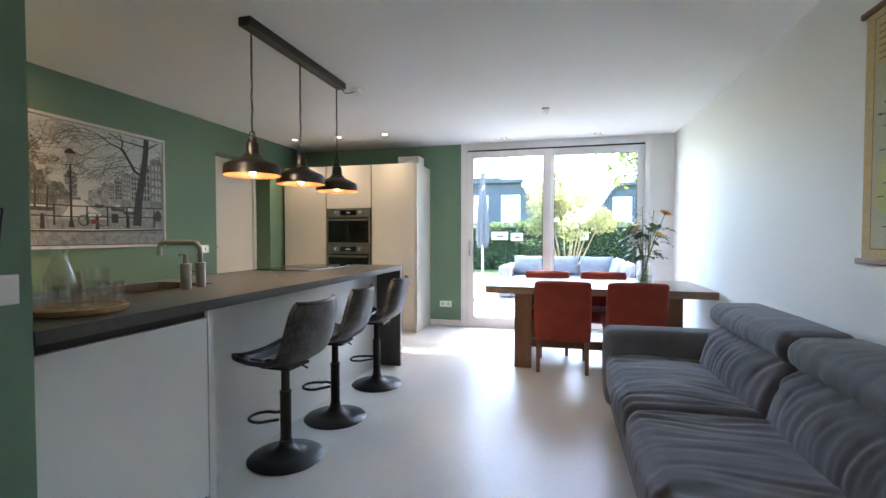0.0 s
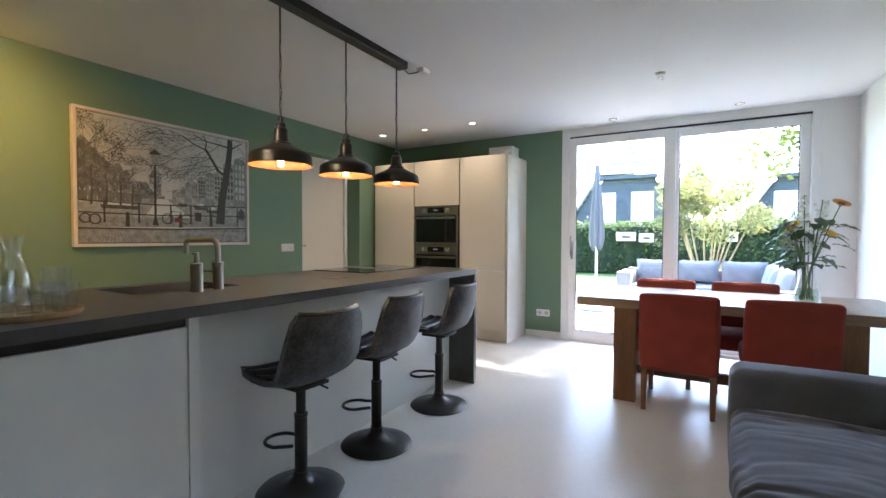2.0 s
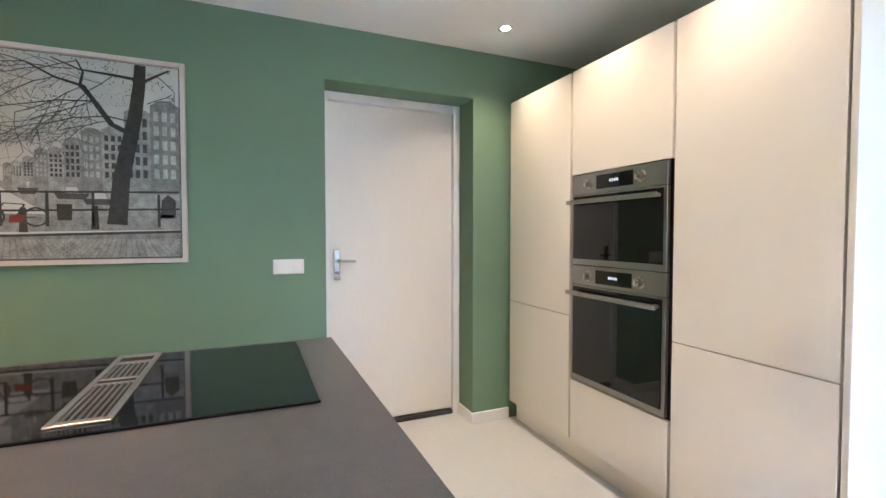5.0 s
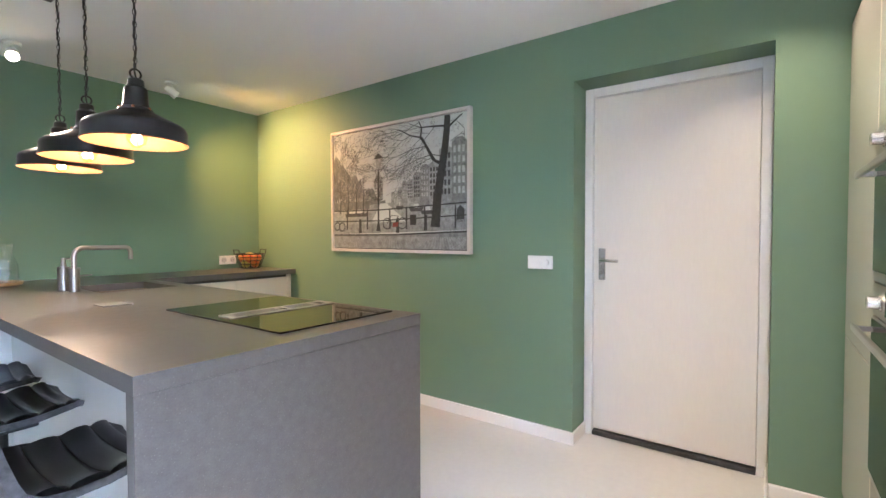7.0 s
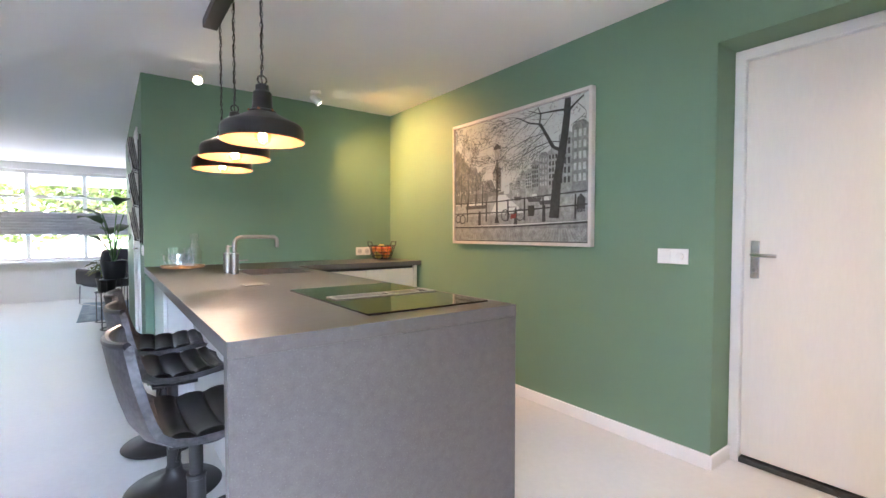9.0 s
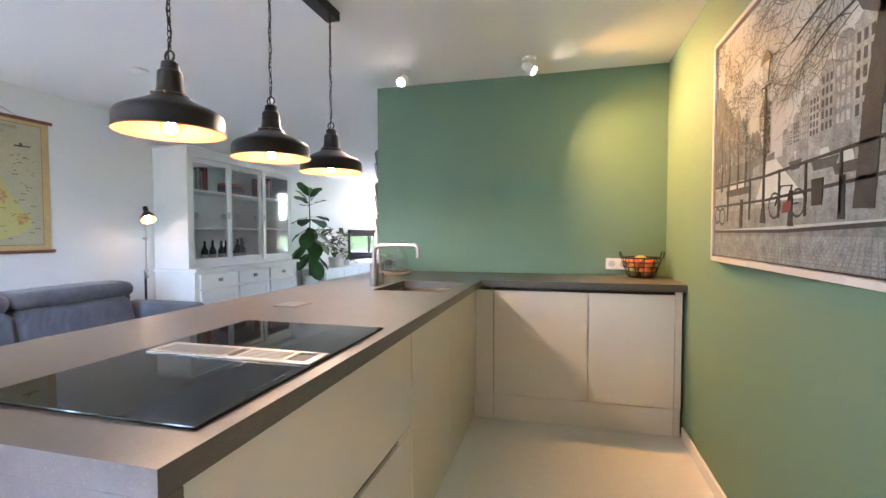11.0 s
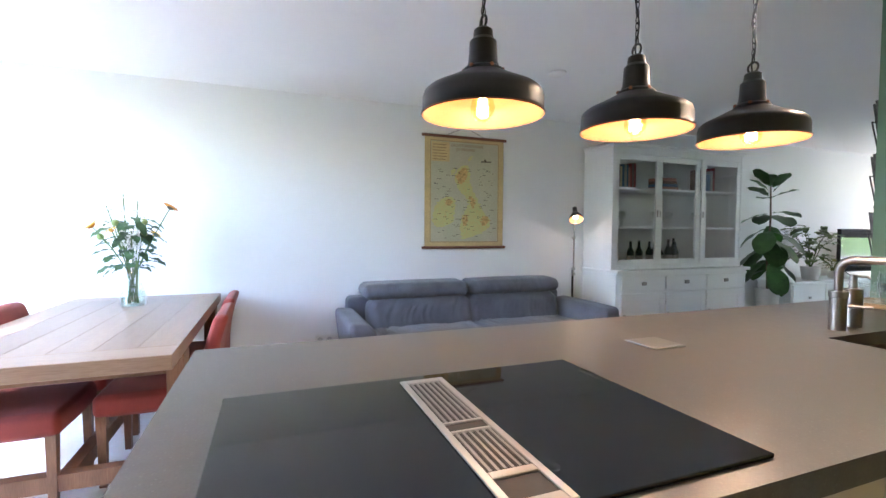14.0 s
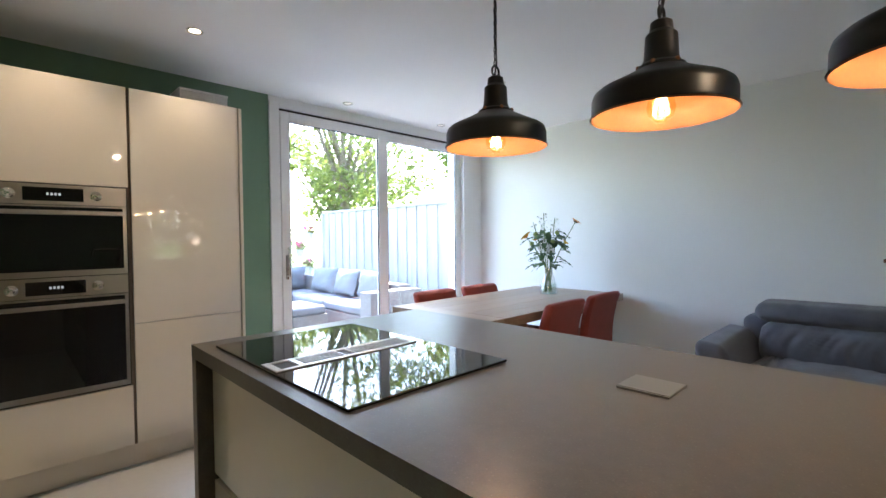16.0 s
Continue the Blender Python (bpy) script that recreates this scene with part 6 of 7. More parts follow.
    def ring(u, v, r, t=0.006):
        q = []
        for i in range(20):
            a, b = 2 * math.pi * i / 20, 2 * math.pi * (i + 1) / 20
            k = W / H
            q.append([P(u + r * math.cos(a), v + k * r * math.sin(a)), P(u + r * math.cos(b), v + k * r * math.sin(b)), P(u + (r - t) * math.cos(b), v + k * (r - t) * math.sin(b)), P(u + (r - t) * math.cos(a), v + k * (r - t) * math.sin(a))])
        strips("bicycle_wheel", q, X, ink(0.06), p, dx=0.0046)

    ring(0.455, 0.205, 0.034), ring(0.570, 0.205, 0.034)
    REDINK = mat("muted_red_print", (0.20, 0.035, 0.03), 0.5, var=0.1)
    for a, b in (((0.455, 0.205), (0.485, 0.27)), ((0.485, 0.27), (0.54, 0.265)), ((0.54, 0.265), (0.515, 0.20)), ((0.515, 0.20), (0.57, 0.205))):
        limb("bicycle_frame", [a, b], 0.005, 0.005, 0.06)
    flat("bicycle_bag", [P(0.497, 0.175), P(0.537, 0.18), P(0.543, 0.215), P(0.500, 0.212)], X, REDINK, p, dx=0.0048)
    ring(0.03, 0.19, 0.028, 0.008), ring(0.075, 0.185, 0.03, 0.008)
    # dark end of the bridge arch
    flat("bridge_arch", [P(0.935, 0.20), P(0.985, 0.205), P(0.985, 0.30), P(0.96, 0.33), P(0.94, 0.30)], X, ink(0.06), p, dx=0.0026)


canal_picture()


# ---- school map ----
def school_map():
    m = thing("wall_map", pose(0, 0, 0), "old yellowed school map of two islands on wooden rods", "wall map")
    y0, y1, z0, z1 = 0.625, 1.455, 1.085, 2.145      # y1 lies towards the garden
    ROD = mat("map_rod_wood", (0.21, 0.085, 0.045), 0.5, var=0.2, scale=8, stretch=(1, 0.3, 1))
    PAPER = mat("yellowed_linen", (0.58, 0.43, 0.20), 0.8, var=0.12, scale=5, fine=80, bump=0.1)
    SEA = mat("map_sea_print", (0.47, 0.44, 0.29), 0.8, var=0.08, scale=5, fine=60, bump=0.05)
    LAND = mat("map_green_print", (0.36, 0.41, 0.17), 0.8, var=0.3, scale=38, fine=60, bump=0, tint=(0.56, 0.43, 0.16))
    HIGH = mat("map_orange_print", (0.58, 0.38, 0.14), 0.8, var=0.3, scale=35, fine=60, bump=0)
    INK = mat("map_ink", (0.10, 0.08, 0.05), 0.7)
    BROWN = mat("map_brown_line", (0.28, 0.18, 0.08), 0.7)
    W, H = y1 - y0, z1 - z0
    X = EAST - 0.012
    boxpart("sheet", (X, EAST - 0.008, y0, y1, z0, z1), PAPER, m, 0, "yellowed linen map sheet")
    for z in (z0, z1):
        bm = bmesh.new()
        box(bm, EAST - 0.024, EAST - 0.002, y0 - 0.028, y1 + 0.028, z - 0.013, z + 0.013, 0.006)
        part("rod", bm, ROD, m, "dark brown wooden rod")
    bm = bmesh.new()
    ym = (y0 + y1) / 2
    tube(bm, [(EAST - 0.01, ym + 0.20, z1 + 0.012), (EAST - 0.006, ym, z1 + 0.10), (EAST - 0.01, ym - 0.20, z1 + 0.012)], 0.002, 5)
    part("cord", bm, BARK, m)

    def P(u, v):            # u runs to the right of the viewer, which is towards -y
        return (y1 - u * W, z0 + v * H)

    def patch(name, pts, material, lift, parent=m):
        return flat(name, [P(*q) for q in pts], X - 0.0002 - lift, material, parent, dx=-0.0004)

    def blob(name, spine, material, lift, seed):
        """An outline swept along (u, v, half width), roughened like a coast."""
        left, right = [], []
        fine = []
        for a, b in zip(spine, spine[1:]):
            for i in range(5):
                t = i / 5
                fine.append([a[k] + (b[k] - a[k]) * t for k in range(3)])
        fine.append(list(spine[-1]))
        for i, (u, v, w) in enumerate(fine):
            n1 = noise.noise(Vector((i * 0.7, seed, 0))) * 0.045
            n2 = noise.noise(Vector((i * 0.7, seed, 9))) * 0.045
            left.append((u - w - n1, v)), right.append((u + w + n2, v))
        bm = bmesh.new()
        lo = [(bm.verts.new((X - 0.0004 - lift, *P(*a))), bm.verts.new((X - 0.0004 - lift, *P(*b)))) for a, b in zip(left, right)]
        for a, b in zip(lo, lo[1:]):
            bm.faces.new((a[0], a[1], b[1], b[0]))
        return part(name, bm, material, m)

    patch("sea", [(0.075, 0.055), (0.925, 0.055), (0.925, 0.955), (0.075, 0.955)], SEA, 0.0)
    for d in ((0.065, 0.935, 0.048, 0.053), (0.065, 0.935, 0.957, 0.962), (0.065, 0.07, 0.048, 0.962), (0.93, 0.935, 0.048, 0.962)):
        patch("border_line", [(d[0], d[2]), (d[1], d[2]), (d[1], d[3]), (d[0], d[3])], BROWN, 0.0002)
    blob("large_island", [(0.48, 0.075, 0.02), (0.58, 0.13, 0.13), (0.62, 0.18, 0.19), (0.64, 0.25, 0.19), (0.62, 0.32, 0.13), (0.61, 0.40, 0.07), (0.58, 0.46, 0.07), (0.52, 0.51, 0.09), (0.48, 0.57, 0.09), (0.46, 0.63, 0.10), (0.47, 0.69, 0.085), (0.50, 0.75, 0.04)], LAND, 0.0004, 1)
    blob("small_island", [(0.18, 0.185, 0.04), (0.22, 0.23, 0.13), (0.23, 0.30, 0.13), (0.25, 0.37, 0.13), (0.28, 0.43, 0.09), (0.30, 0.46, 0.03)], LAND, 0.0004, 2)
    blob("isles", [(0.33, 0.66, 0.01), (0.35, 0.69, 0.03), (0.36, 0.72, 0.01)], LAND, 0.0004, 3)
    blob("isles", [(0.54, 0.79, 0.005), (0.56, 0.81, 0.02), (0.58, 0.84, 0.005)], LAND, 0.0004, 4)
    blob("high_ground", [(0.44, 0.58, 0.02), (0.45, 0.63, 0.07), (0.47, 0.69, 0.06), (0.50, 0.73, 0.015)], HIGH, 0.0007, 5)
    blob("high_ground", [(0.60, 0.36, 0.01), (0.60, 0.42, 0.035), (0.57, 0.47, 0.02)], HIGH, 0.0007, 6)
    blob("high_ground", [(0.50, 0.20, 0.02), (0.50, 0.26, 0.04), (0.51, 0.30, 0.02)], HIGH, 0.0007, 7)
    blob("high_ground", [(0.74, 0.20, 0.02), (0.76, 0.25, 0.06), (0.75, 0.29, 0.03)], HIGH, 0.0007, 8)
    blob("high_ground", [(0.29, 0.38, 0.02), (0.30, 0.41, 0.05), (0.29, 0.44, 0.02)], HIGH, 0.0007, 9)
    patch("legend", [(0.08, 0.775), (0.30, 0.775), (0.30, 0.95), (0.08, 0.95)], PAPER, 0.0004)
    rnd = random.Random(17)
    for i in range(6):
        patch("legend_line", [(0.10, 0.79 + 0.026 * i), (0.10 + rnd.uniform(0.1, 0.18), 0.79 + 0.026 * i), (0.26, 0.796 + 0.026 * i), (0.10, 0.796 + 0.026 * i)], BROWN, 0.0007)
    for i in range(95):
        u, v, w = rnd.uniform(0.10, 0.86), rnd.uniform(0.08, 0.74), rnd.uniform(0.012, 0.055)
        patch("place_name", [(u, v), (u + w, v), (u + w, v + 0.004), (u, v + 0.004)], INK, 0.0010)
    patch("ship", [(0.70, 0.785), (0.83, 0.79), (0.845, 0.80), (0.70, 0.797)], INK, 0.0007)
    patch("ship_funnel", [(0.74, 0.797), (0.77, 0.797), (0.765, 0.815), (0.745, 0.815)], INK, 0.0007)
    for text, u, v, size in (("GROOT BRITTANNIE", 0.32, 0.915, 0.036), ("EN IERLAND", 0.38, 0.88, 0.036)):
        c = bpy.data.curves.new("title", "FONT")
        c.body, c.size, c.extrude = text, size, 0.0002
        c.materials.append(BROWN)
        o = new("title", c)
        o.matrix_basis = Matrix.Translation((X - 0.0009, *P(u, v))) @ Matrix(((0, 0, -1, 0), (-1, 0, 0, 0), (0, 1, 0, 0), (0, 0, 0, 1)))
        o.parent = m
    return m


school_map()


# ---- display cupboard ----
WHITECUP = mat("white_cupboard_paint", (0.80, 0.80, 0.775), 0.4, var=0.03, scale=3, fine=90, bump=0.05)


def cupboard():
    c = thing("display_cupboard", pose(0, 0, 0), "tall white wooden cupboard with sliding glass doors above drawers", "cupboard")
    y1, y0 = -0.36, -2.20
    xb = EAST - 0.016
    xf, xu = 4.335, 4.425
    zb, zt = 0.86, 2.14
    boxpart("base_carcass", (xf + 0.022, xb, y0, y1, 0.06, zb - 0.035), WHITECUP, c, 0.004)
    boxpart("plinth", (xf + 0.05, xb, y0 + 0.02, y1 - 0.02, 0, 0.06), WHITECUP, c, 0.003)
    boxpart("base_top", (xf - 0.02, xb, y0 - 0.02, y1 + 0.02, zb - 0.034, zb), WHITECUP, c, 0.006)
    boxpart("side", (xu, xb, y1 - 0.028, y1, zb, zt - 0.04), WHITECUP, c, 0.003)
    boxpart("side", (xu, xb, y0, y0 + 0.028, zb, zt - 0.04), WHITECUP, c, 0.003)
    boxpart("back", (xb - 0.012, xb, y0 + 0.028, y1 - 0.028, zb, zt - 0.04), WHITECUP, c, 0)
    bm = bmesh.new()
    box(bm, xu - 0.006, xb, y0 - 0.006, y1 + 0.006, zt - 0.04, zt - 0.012, 0.003)
    box(bm, xu - 0.03, xb, y0 - 0.03, y1 + 0.03, zt - 0.012, zt, 0.004)
    part("cornice", bm, WHITECUP, c)
    for z in (1.28, 1.68):
        boxpart("shelf", (xu + 0.06, xb - 0.013, y0 + 0.03, y1 - 0.03, z, z + 0.022), WHITECUP, c, 0.003)
    boxpart("top_rail", (xu, xu + 0.05, y0 + 0.03, y1 - 0.03, zt - 0.11, zt - 0.041), WHITECUP, c, 0.002)
    boxpart("bottom_rail", (xu, xu + 0.05, y0 + 0.03, y1 - 0.03, zb + 0.001, zb + 0.045), WHITECUP, c, 0.002)
    span = (y1 - y0 - 0.06) / 3
    for i in range(3):
        a = y0 + 0.03 + span * i
        xo = xu + (0.028 if i == 1 else 0.004)
        bm = bmesh.new()
        w = 0.055
        for d in ((a, a + w, zb + 0.046, zt - 0.112), (a + span - w, a + span, zb + 0.046, zt - 0.112), (a + w, a + span - w, zb + 0.046, zb + 0.046 + w), (a + w, a + span - w, zt - 0.112 - w, zt - 0.112)):
            box(bm, xo, xo + 0.02, *d, 0.002, 1)
        d = part("sliding_door", bm, WHITECUP, c)
        g = boxpart("pane", (xo + 0.008, xo + 0.012, a + w - 0.005, a + span - w + 0.005, zb + 0.046 + w - 0.005, zt - 0.112 - w + 0.005), PANE, d, 0)
        g.visible_shadow = False
        boxpart("finger_pull", (xo - 0.003, xo - 0.0005, a + (span - 0.035 if i < 2 else 0.02), a + (span - 0.015 if i < 2 else 0.04), 1.40, 1.47), STEEL, d, 0.001)
    for i in range(3):
        a = y0 + 0.05 + (y1 - y0 - 0.10) / 3 * i
        b = a + (y1 - y0 - 0.10) / 3
        f = boxpart("drawer", (xf + 0.004, xf + 0.021, a + 0.012, b - 0.012, 0.655, 0.79), WHITECUP, c, 0.003)
        boxpart("handle", (xf - 0.012, xf + 0.0035, (a + b) / 2 - 0.028, (a + b) / 2 + 0.028, 0.705, 0.742), STEEL, f, 0.004, "small metal cup handle")
        bm = bmesh.new()
        box(bm, xf + 0.010, xf + 0.021, a + 0.012, b - 0.012, 0.09, 0.625, 0.002)
        for q in ((a + 0.012, a + 0.075, 0.09, 0.625), (b - 0.075, b - 0.012, 0.09, 0.625), (a + 0.075, b - 0.075, 0.09, 0.15), (a + 0.075, b - 0.075, 0.56, 0.625)):
            box(bm, xf + 0.002, xf + 0.010, *q, 0.002, 1)
        d = part("cupboard_door", bm, WHITECUP, c)
        boxpart("handle", (xf - 0.01, xf + 0.0015, b - 0.055, b - 0.03, 0.36, 0.42), STEEL, d, 0.003)
    # things on the shelves
    rnd = random.Random(12)
    cols = [(0.30, 0.05, 0.05), (0.42, 0.20, 0.16), (0.50, 0.42, 0.25), (0.10, 0.16, 0.24), (0.35, 0.33, 0.28), (0.18, 0.10, 0.08)]
    BK = [mat("book_cover", q, 0.6, var=0.08) for q in cols]
    for y, n in ((-0.52, 9), (-1.72, 5)):
        for i in range(n):
            w, h = rnd.uniform(0.018, 0.04), rnd.uniform(0.18, 0.27)
            b = thing("book", pose(4.62, y, 1.703), "upright book on the cupboard shelf", "book", "books in the cupboard")
            bm = bmesh.new()
            box(bm, -0.09, 0.09, -w, -0.002, 0, h, 0.003, 1)
            part("cover", bm, rnd.choice(BK), b)
            y -= w
    for k in range(4):
        b = thing("book", pose(4.62, -1.22, 1.703 + 0.032 * k), "flat stacked book on the cupboard shelf", "book", "books in the cupboard")
        boxpart("cover", (-0.08, 0.09, -0.14 + 0.01 * k, 0.12, 0, 0.031), BK[(k * 2 + 1) % 6], b, 0.003)
    DG = mat("dark_bottle_glass", (0.012, 0.02, 0.016), 0.1, var=0.1, bump=0)
    for y in (-0.78, -0.86, -1.05, -1.12, -1.20, -1.28, -1.36, -1.44):
        b = thing("bottle", pose(4.60 + rnd.uniform(-0.03, 0.05), y, 0.862), "dark glass bottle in the cupboard", "bottle", "bottles in the cupboard")
        bm = bmesh.new()
        k = rnd.uniform(0.85, 1.1)
        lathe(bm, [(0, 0), (0.037, 0), (0.038, 0.17 * k), (0.014, 0.23 * k), (0.013, 0.29 * k), (0, 0.29 * k)], 18)
        part("glass", bm, DG, b, smooth=40)
        bm = bmesh.new()
        lathe(bm, [(0.0385, 0.05), (0.0387, 0.13)], 18)
        part("paper_label", bm, BK[4], b, smooth=40)
    for y, x in ((-0.47, 4.6), (-0.55, 4.66), (-0.63, 4.6), (-0.71, 4.66), (-1.06, 4.6), (-1.14, 4.64), (-1.3, 4.6), (-1.7, 4.62), (-1.8, 4.6)):
        g = thing("stem_glass", pose(x, y, 1.3025), "clear stem glass on the cupboard shelf", "glass", "glasses in the cupboard")
        bm = bmesh.new()
        lathe(bm, [(0.03, 0.001), (0.004, 0.006), (0.0035, 0.07), (0.025, 0.09), (0.034, 0.12), (0.03, 0.16)], 18)
        for f in [f for f in bm.faces if len(f.verts) > 4]:
            bm.faces.remove(f)
        part("bowl", bm, THINGLASS, g, smooth=50)
    for y in (-0.5, -0.62, -1.75, -1.9):
        b = thing("serving_bowl", pose(4.62, y, 0.862), "pale ceramic bowl on the lower shelf", "bowl", "bowls in the cupboard")
        bm = bmesh.new()
        lathe(bm, [(0, 0), (0.035, 0), (0.06, 0.04), (0.072, 0.085), (0.068, 0.085), (0.055, 0.04), (0.03, 0.008), (0, 0.008)], 24)
        part("shell", bm, WHITECUP, b, smooth=40)


cupboard()


# ---- reading lamp ----
def floor_lamp():
    f = thing("floor_lamp", pose(0, 0, 0), "slim black standing reading lamp with a tilted metal shade, lit", "floor lamp")
    x, y = 4.72, -0.12
    bm = bmesh.new()
    lathe(bm, [(0, 0.0005), (0.13, 0.0005), (0.13, 0.018), (0.02, 0.026), (0, 0.026)], 32, pose(x, y, 0))
    part("base", bm, BLACKMET, f, smooth=35)
    bm = bmesh.new()
    tube(bm, [(x, y, 0.02), (x, y, 0.86)], 0.011, 12)
    part("lower_pole", bm, BLACKMET, f, smooth=True)
    bm = bmesh.new()
    tube(bm, [(x - 0.012, y, 0.80), (x - 0.03, y + 0.01, 1.34)], 0.009, 12)
    part("upper_pole", bm, CHROME, f, smooth=True)
    for z in (0.80, 0.86, 1.18):
        bm = bmesh.new()
        lathe(bm, [(0, -0.012), (0.02, -0.012), (0.02, 0.012), (0, 0.012)], 16, pose(x - 0.012, y, z))
        tube(bm, [(x - 0.012, y, z), (x - 0.012, y + 0.035, z)], 0.005, 8)
        part("clamp", bm, CHROME, f, smooth=35)
    d = Vector((-0.55, 0.28, -0.75)).normalized()
    head = Vector((x - 0.05, y + 0.015, 1.43))
    m = Matrix.Translation(head) @ d.to_track_quat("Z", "Y").to_matrix().to_4x4()
    bm = bmesh.new()
    lathe(bm, [(0.022, -0.075), (0.024, -0.02), (0.034, 0.0), (0.062, 0.045), (0.070, 0.085)], 28, m)
    for q in [q for q in bm.faces if len(q.verts) > 4 and (q.calc_center_median() - head).dot(d) > 0]:
        bm.faces.remove(q)
    part("shade", bm, LAMPBLACK, f, smooth=35)
    bm = bmesh.new()
    lathe(bm, [(0.02, 0.0), (0.032, 0.003), (0.059, 0.046), (0.067, 0.084)], 28, m)
    for q in [q for q in bm.faces if len(q.verts) > 4]:
        bm.faces.remove(q)
    part("shade_lining", bm, COPPER, f, smooth=35)
    bm = bmesh.new()
    bmesh.ops.create_uvsphere(bm, u_segments=16, v_segments=10, radius=0.027, matrix=Matrix.Translation(head + d * 0.045))
    part("bulb", bm, mat("soft_bulb", (1, 0.9, 0.75), 0.5, var=0, bump=0, emit=((1.0, 0.75, 0.45), 0.6)), f, smooth=True)
    lamp("reading_lamp_light", "POINT", pose(*(head + d * 0.092)), 0.045, WARM, soft=0.02)


floor_lamp()


# ---- plants ----
POTW = mat("white_pot_glaze", (0.75, 0.74, 0.72), 0.35, var=0.03)
FIG = mat("fiddle_leaf", (0.05, 0.125, 0.03), 0.4, var=0.25, scale=8, fine=60, bump=0.1, rand=0.25)
HOUSEPLANT = mat("house_plant_leaf", (0.10, 0.17, 0.035), 0.45, var=0.25, scale=8, bump=0, rand=0.25)


def big_leaf(bm, root, direction, length, width, droop=0.25, fold=0.15, shape="fiddle"):
    d = Vector(direction).normalized()
    up = Vector((0, 0, 1))
    side = d.cross(up)
    side = side.normalized() if side.length > 0.05 else Vector((1, 0, 0))
    nrm = side.cross(d).normalized()
    n = 14 if shape == "fiddle" else 8
    rows = []
    for i in range(n + 1):
        t = i / n
        if shape == "fiddle":
            w = 0.03 * width if t < 0.1 else width * (0.25 + 0.75 * min(1, (t - 0.1) / 0.5) ** 0.8) * math.sqrt(max(0.004, 1 - max(0.0, (t - 0.62) / 0.38) ** 2))
        else:
            w = width * math.sin(min(0.999, max(0.03, t)) * math.pi) ** 0.8
        c = Vector(root) + d * length * t - up * droop * length * t * t
        wave = 0.006 * math.sin(t * 14)
        rows.append([bm.verts.new(c - side * w * 0.5 + nrm * (fold * w * 0.5 + wave)), bm.verts.new(c), bm.verts.new(c + side * w * 0.5 + nrm * (fold * w * 0.5 - wave))])
    for a, b in zip(rows, rows[1:]):
        bm.faces.new((a[0], a[1], b[1], b[0]))
        bm.faces.new((a[1], a[2], b[2], b[1]))


def pot(parent, r0, r1, h, material, z=0.0, soil=True):
    bm = bmesh.new()
    lathe(bm, [(0, z), (r0, z), (r1, z + h), (r1 - 0.012, z + h), (r1 - 0.015, z + h - 0.04), (0, z + h - 0.04)], 32)
    part("pot", bm, material, parent, smooth=35)


def fiddle_fig(x, y, z):
    p = thing("fiddle_leaf_fig", pose(x, y, z), "tall fiddle-leaf fig with large dark leaves in a white pot", "potted plant")
    pot(p, 0.105, 0.13, 0.27, POTW)
    bm = bmesh.new()
    tube(bm, [(0, 0, 0.2), (0.01, 0.01, 0.6), (-0.01, 0.0, 1.1), (0.0, 0.0, 1.50)], [0.014, 0.012, 0.010, 0.007], 8)
    part("stem", bm, BARK, p, smooth=True)
    rnd = random.Random(4)
    rows = [(1.46, 5, 0.95, 0.30, 0.05), (1.36, 3, 0.35, 0.30, 0.12), (1.14, 4, 0.05, 0.33, 0.35), (0.98, 4, -0.25, 0.34, 0.55), (0.82, 5, -0.55, 0.34, 0.45), (0.60, 4, -0.45, 0.32, 0.5), (0.44, 3, -0.3, 0.28, 0.3)]
    turn = 0.3
    for h, n, el, size, droop in rows:
        for i in range(n):
            a = turn + 6.283 * i / n + rnd.uniform(-0.25, 0.25)
            l = size * rnd.uniform(0.88, 1.12)
            bm = bmesh.new()
            big_leaf(bm, (0.02 * math.cos(a), 0.02 * math.sin(a), h + rnd.uniform(-0.05, 0.05)), (math.cos(a), math.sin(a), el + rnd.uniform(-0.2, 0.2)), l, l * 0.66, droop=droop, fold=0.12)
            part("leaf", bm, FIG, p, smooth=True)
        turn += 1.1


def bushy_plant(x, y, z, n, spread, height, potmat, pr, ph, leaf, label, name="house_plant", ll=0.13, seed=2, width=0.45):
    p = thing(name, pose(x, y, z), label, "potted plant")
    pot(p, pr * 0.78, pr, ph, potmat)
    rnd = random.Random(seed)
    bm = bmesh.new()
    for k in range(7):
        a = k * 0.9
        tube(bm, [(0, 0, ph - 0.03), (0.3 * spread * math.cos(a), 0.3 * spread * math.sin(a), ph + height * 0.5), (0.7 * spread * math.cos(a), 0.7 * spread * math.sin(a), ph + height * rnd.uniform(0.7, 1))], [0.006, 0.004, 0.002], 5)
    part("stems", bm, HOUSEPLANT, p, smooth=True)
    for i in range(n):
        a, h = rnd.uniform(0, 6.28), rnd.uniform(0.15, 1.0)
        r = spread * rnd.uniform(0.15, 0.8) * (0.5 + h * 0.5)
        bm = bmesh.new()
        l = ll * rnd.uniform(0.7, 1.2)
        b = a + rnd.uniform(-0.7, 0.7)
        big_leaf(bm, (r * math.cos(a), r * math.sin(a), ph + height * h), (math.cos(b), math.sin(b), rnd.uniform(-0.1, 0.6)), l, l * width, droop=0.4, shape="oval")
        part("leaf", bm, leaf, p, smooth=True)


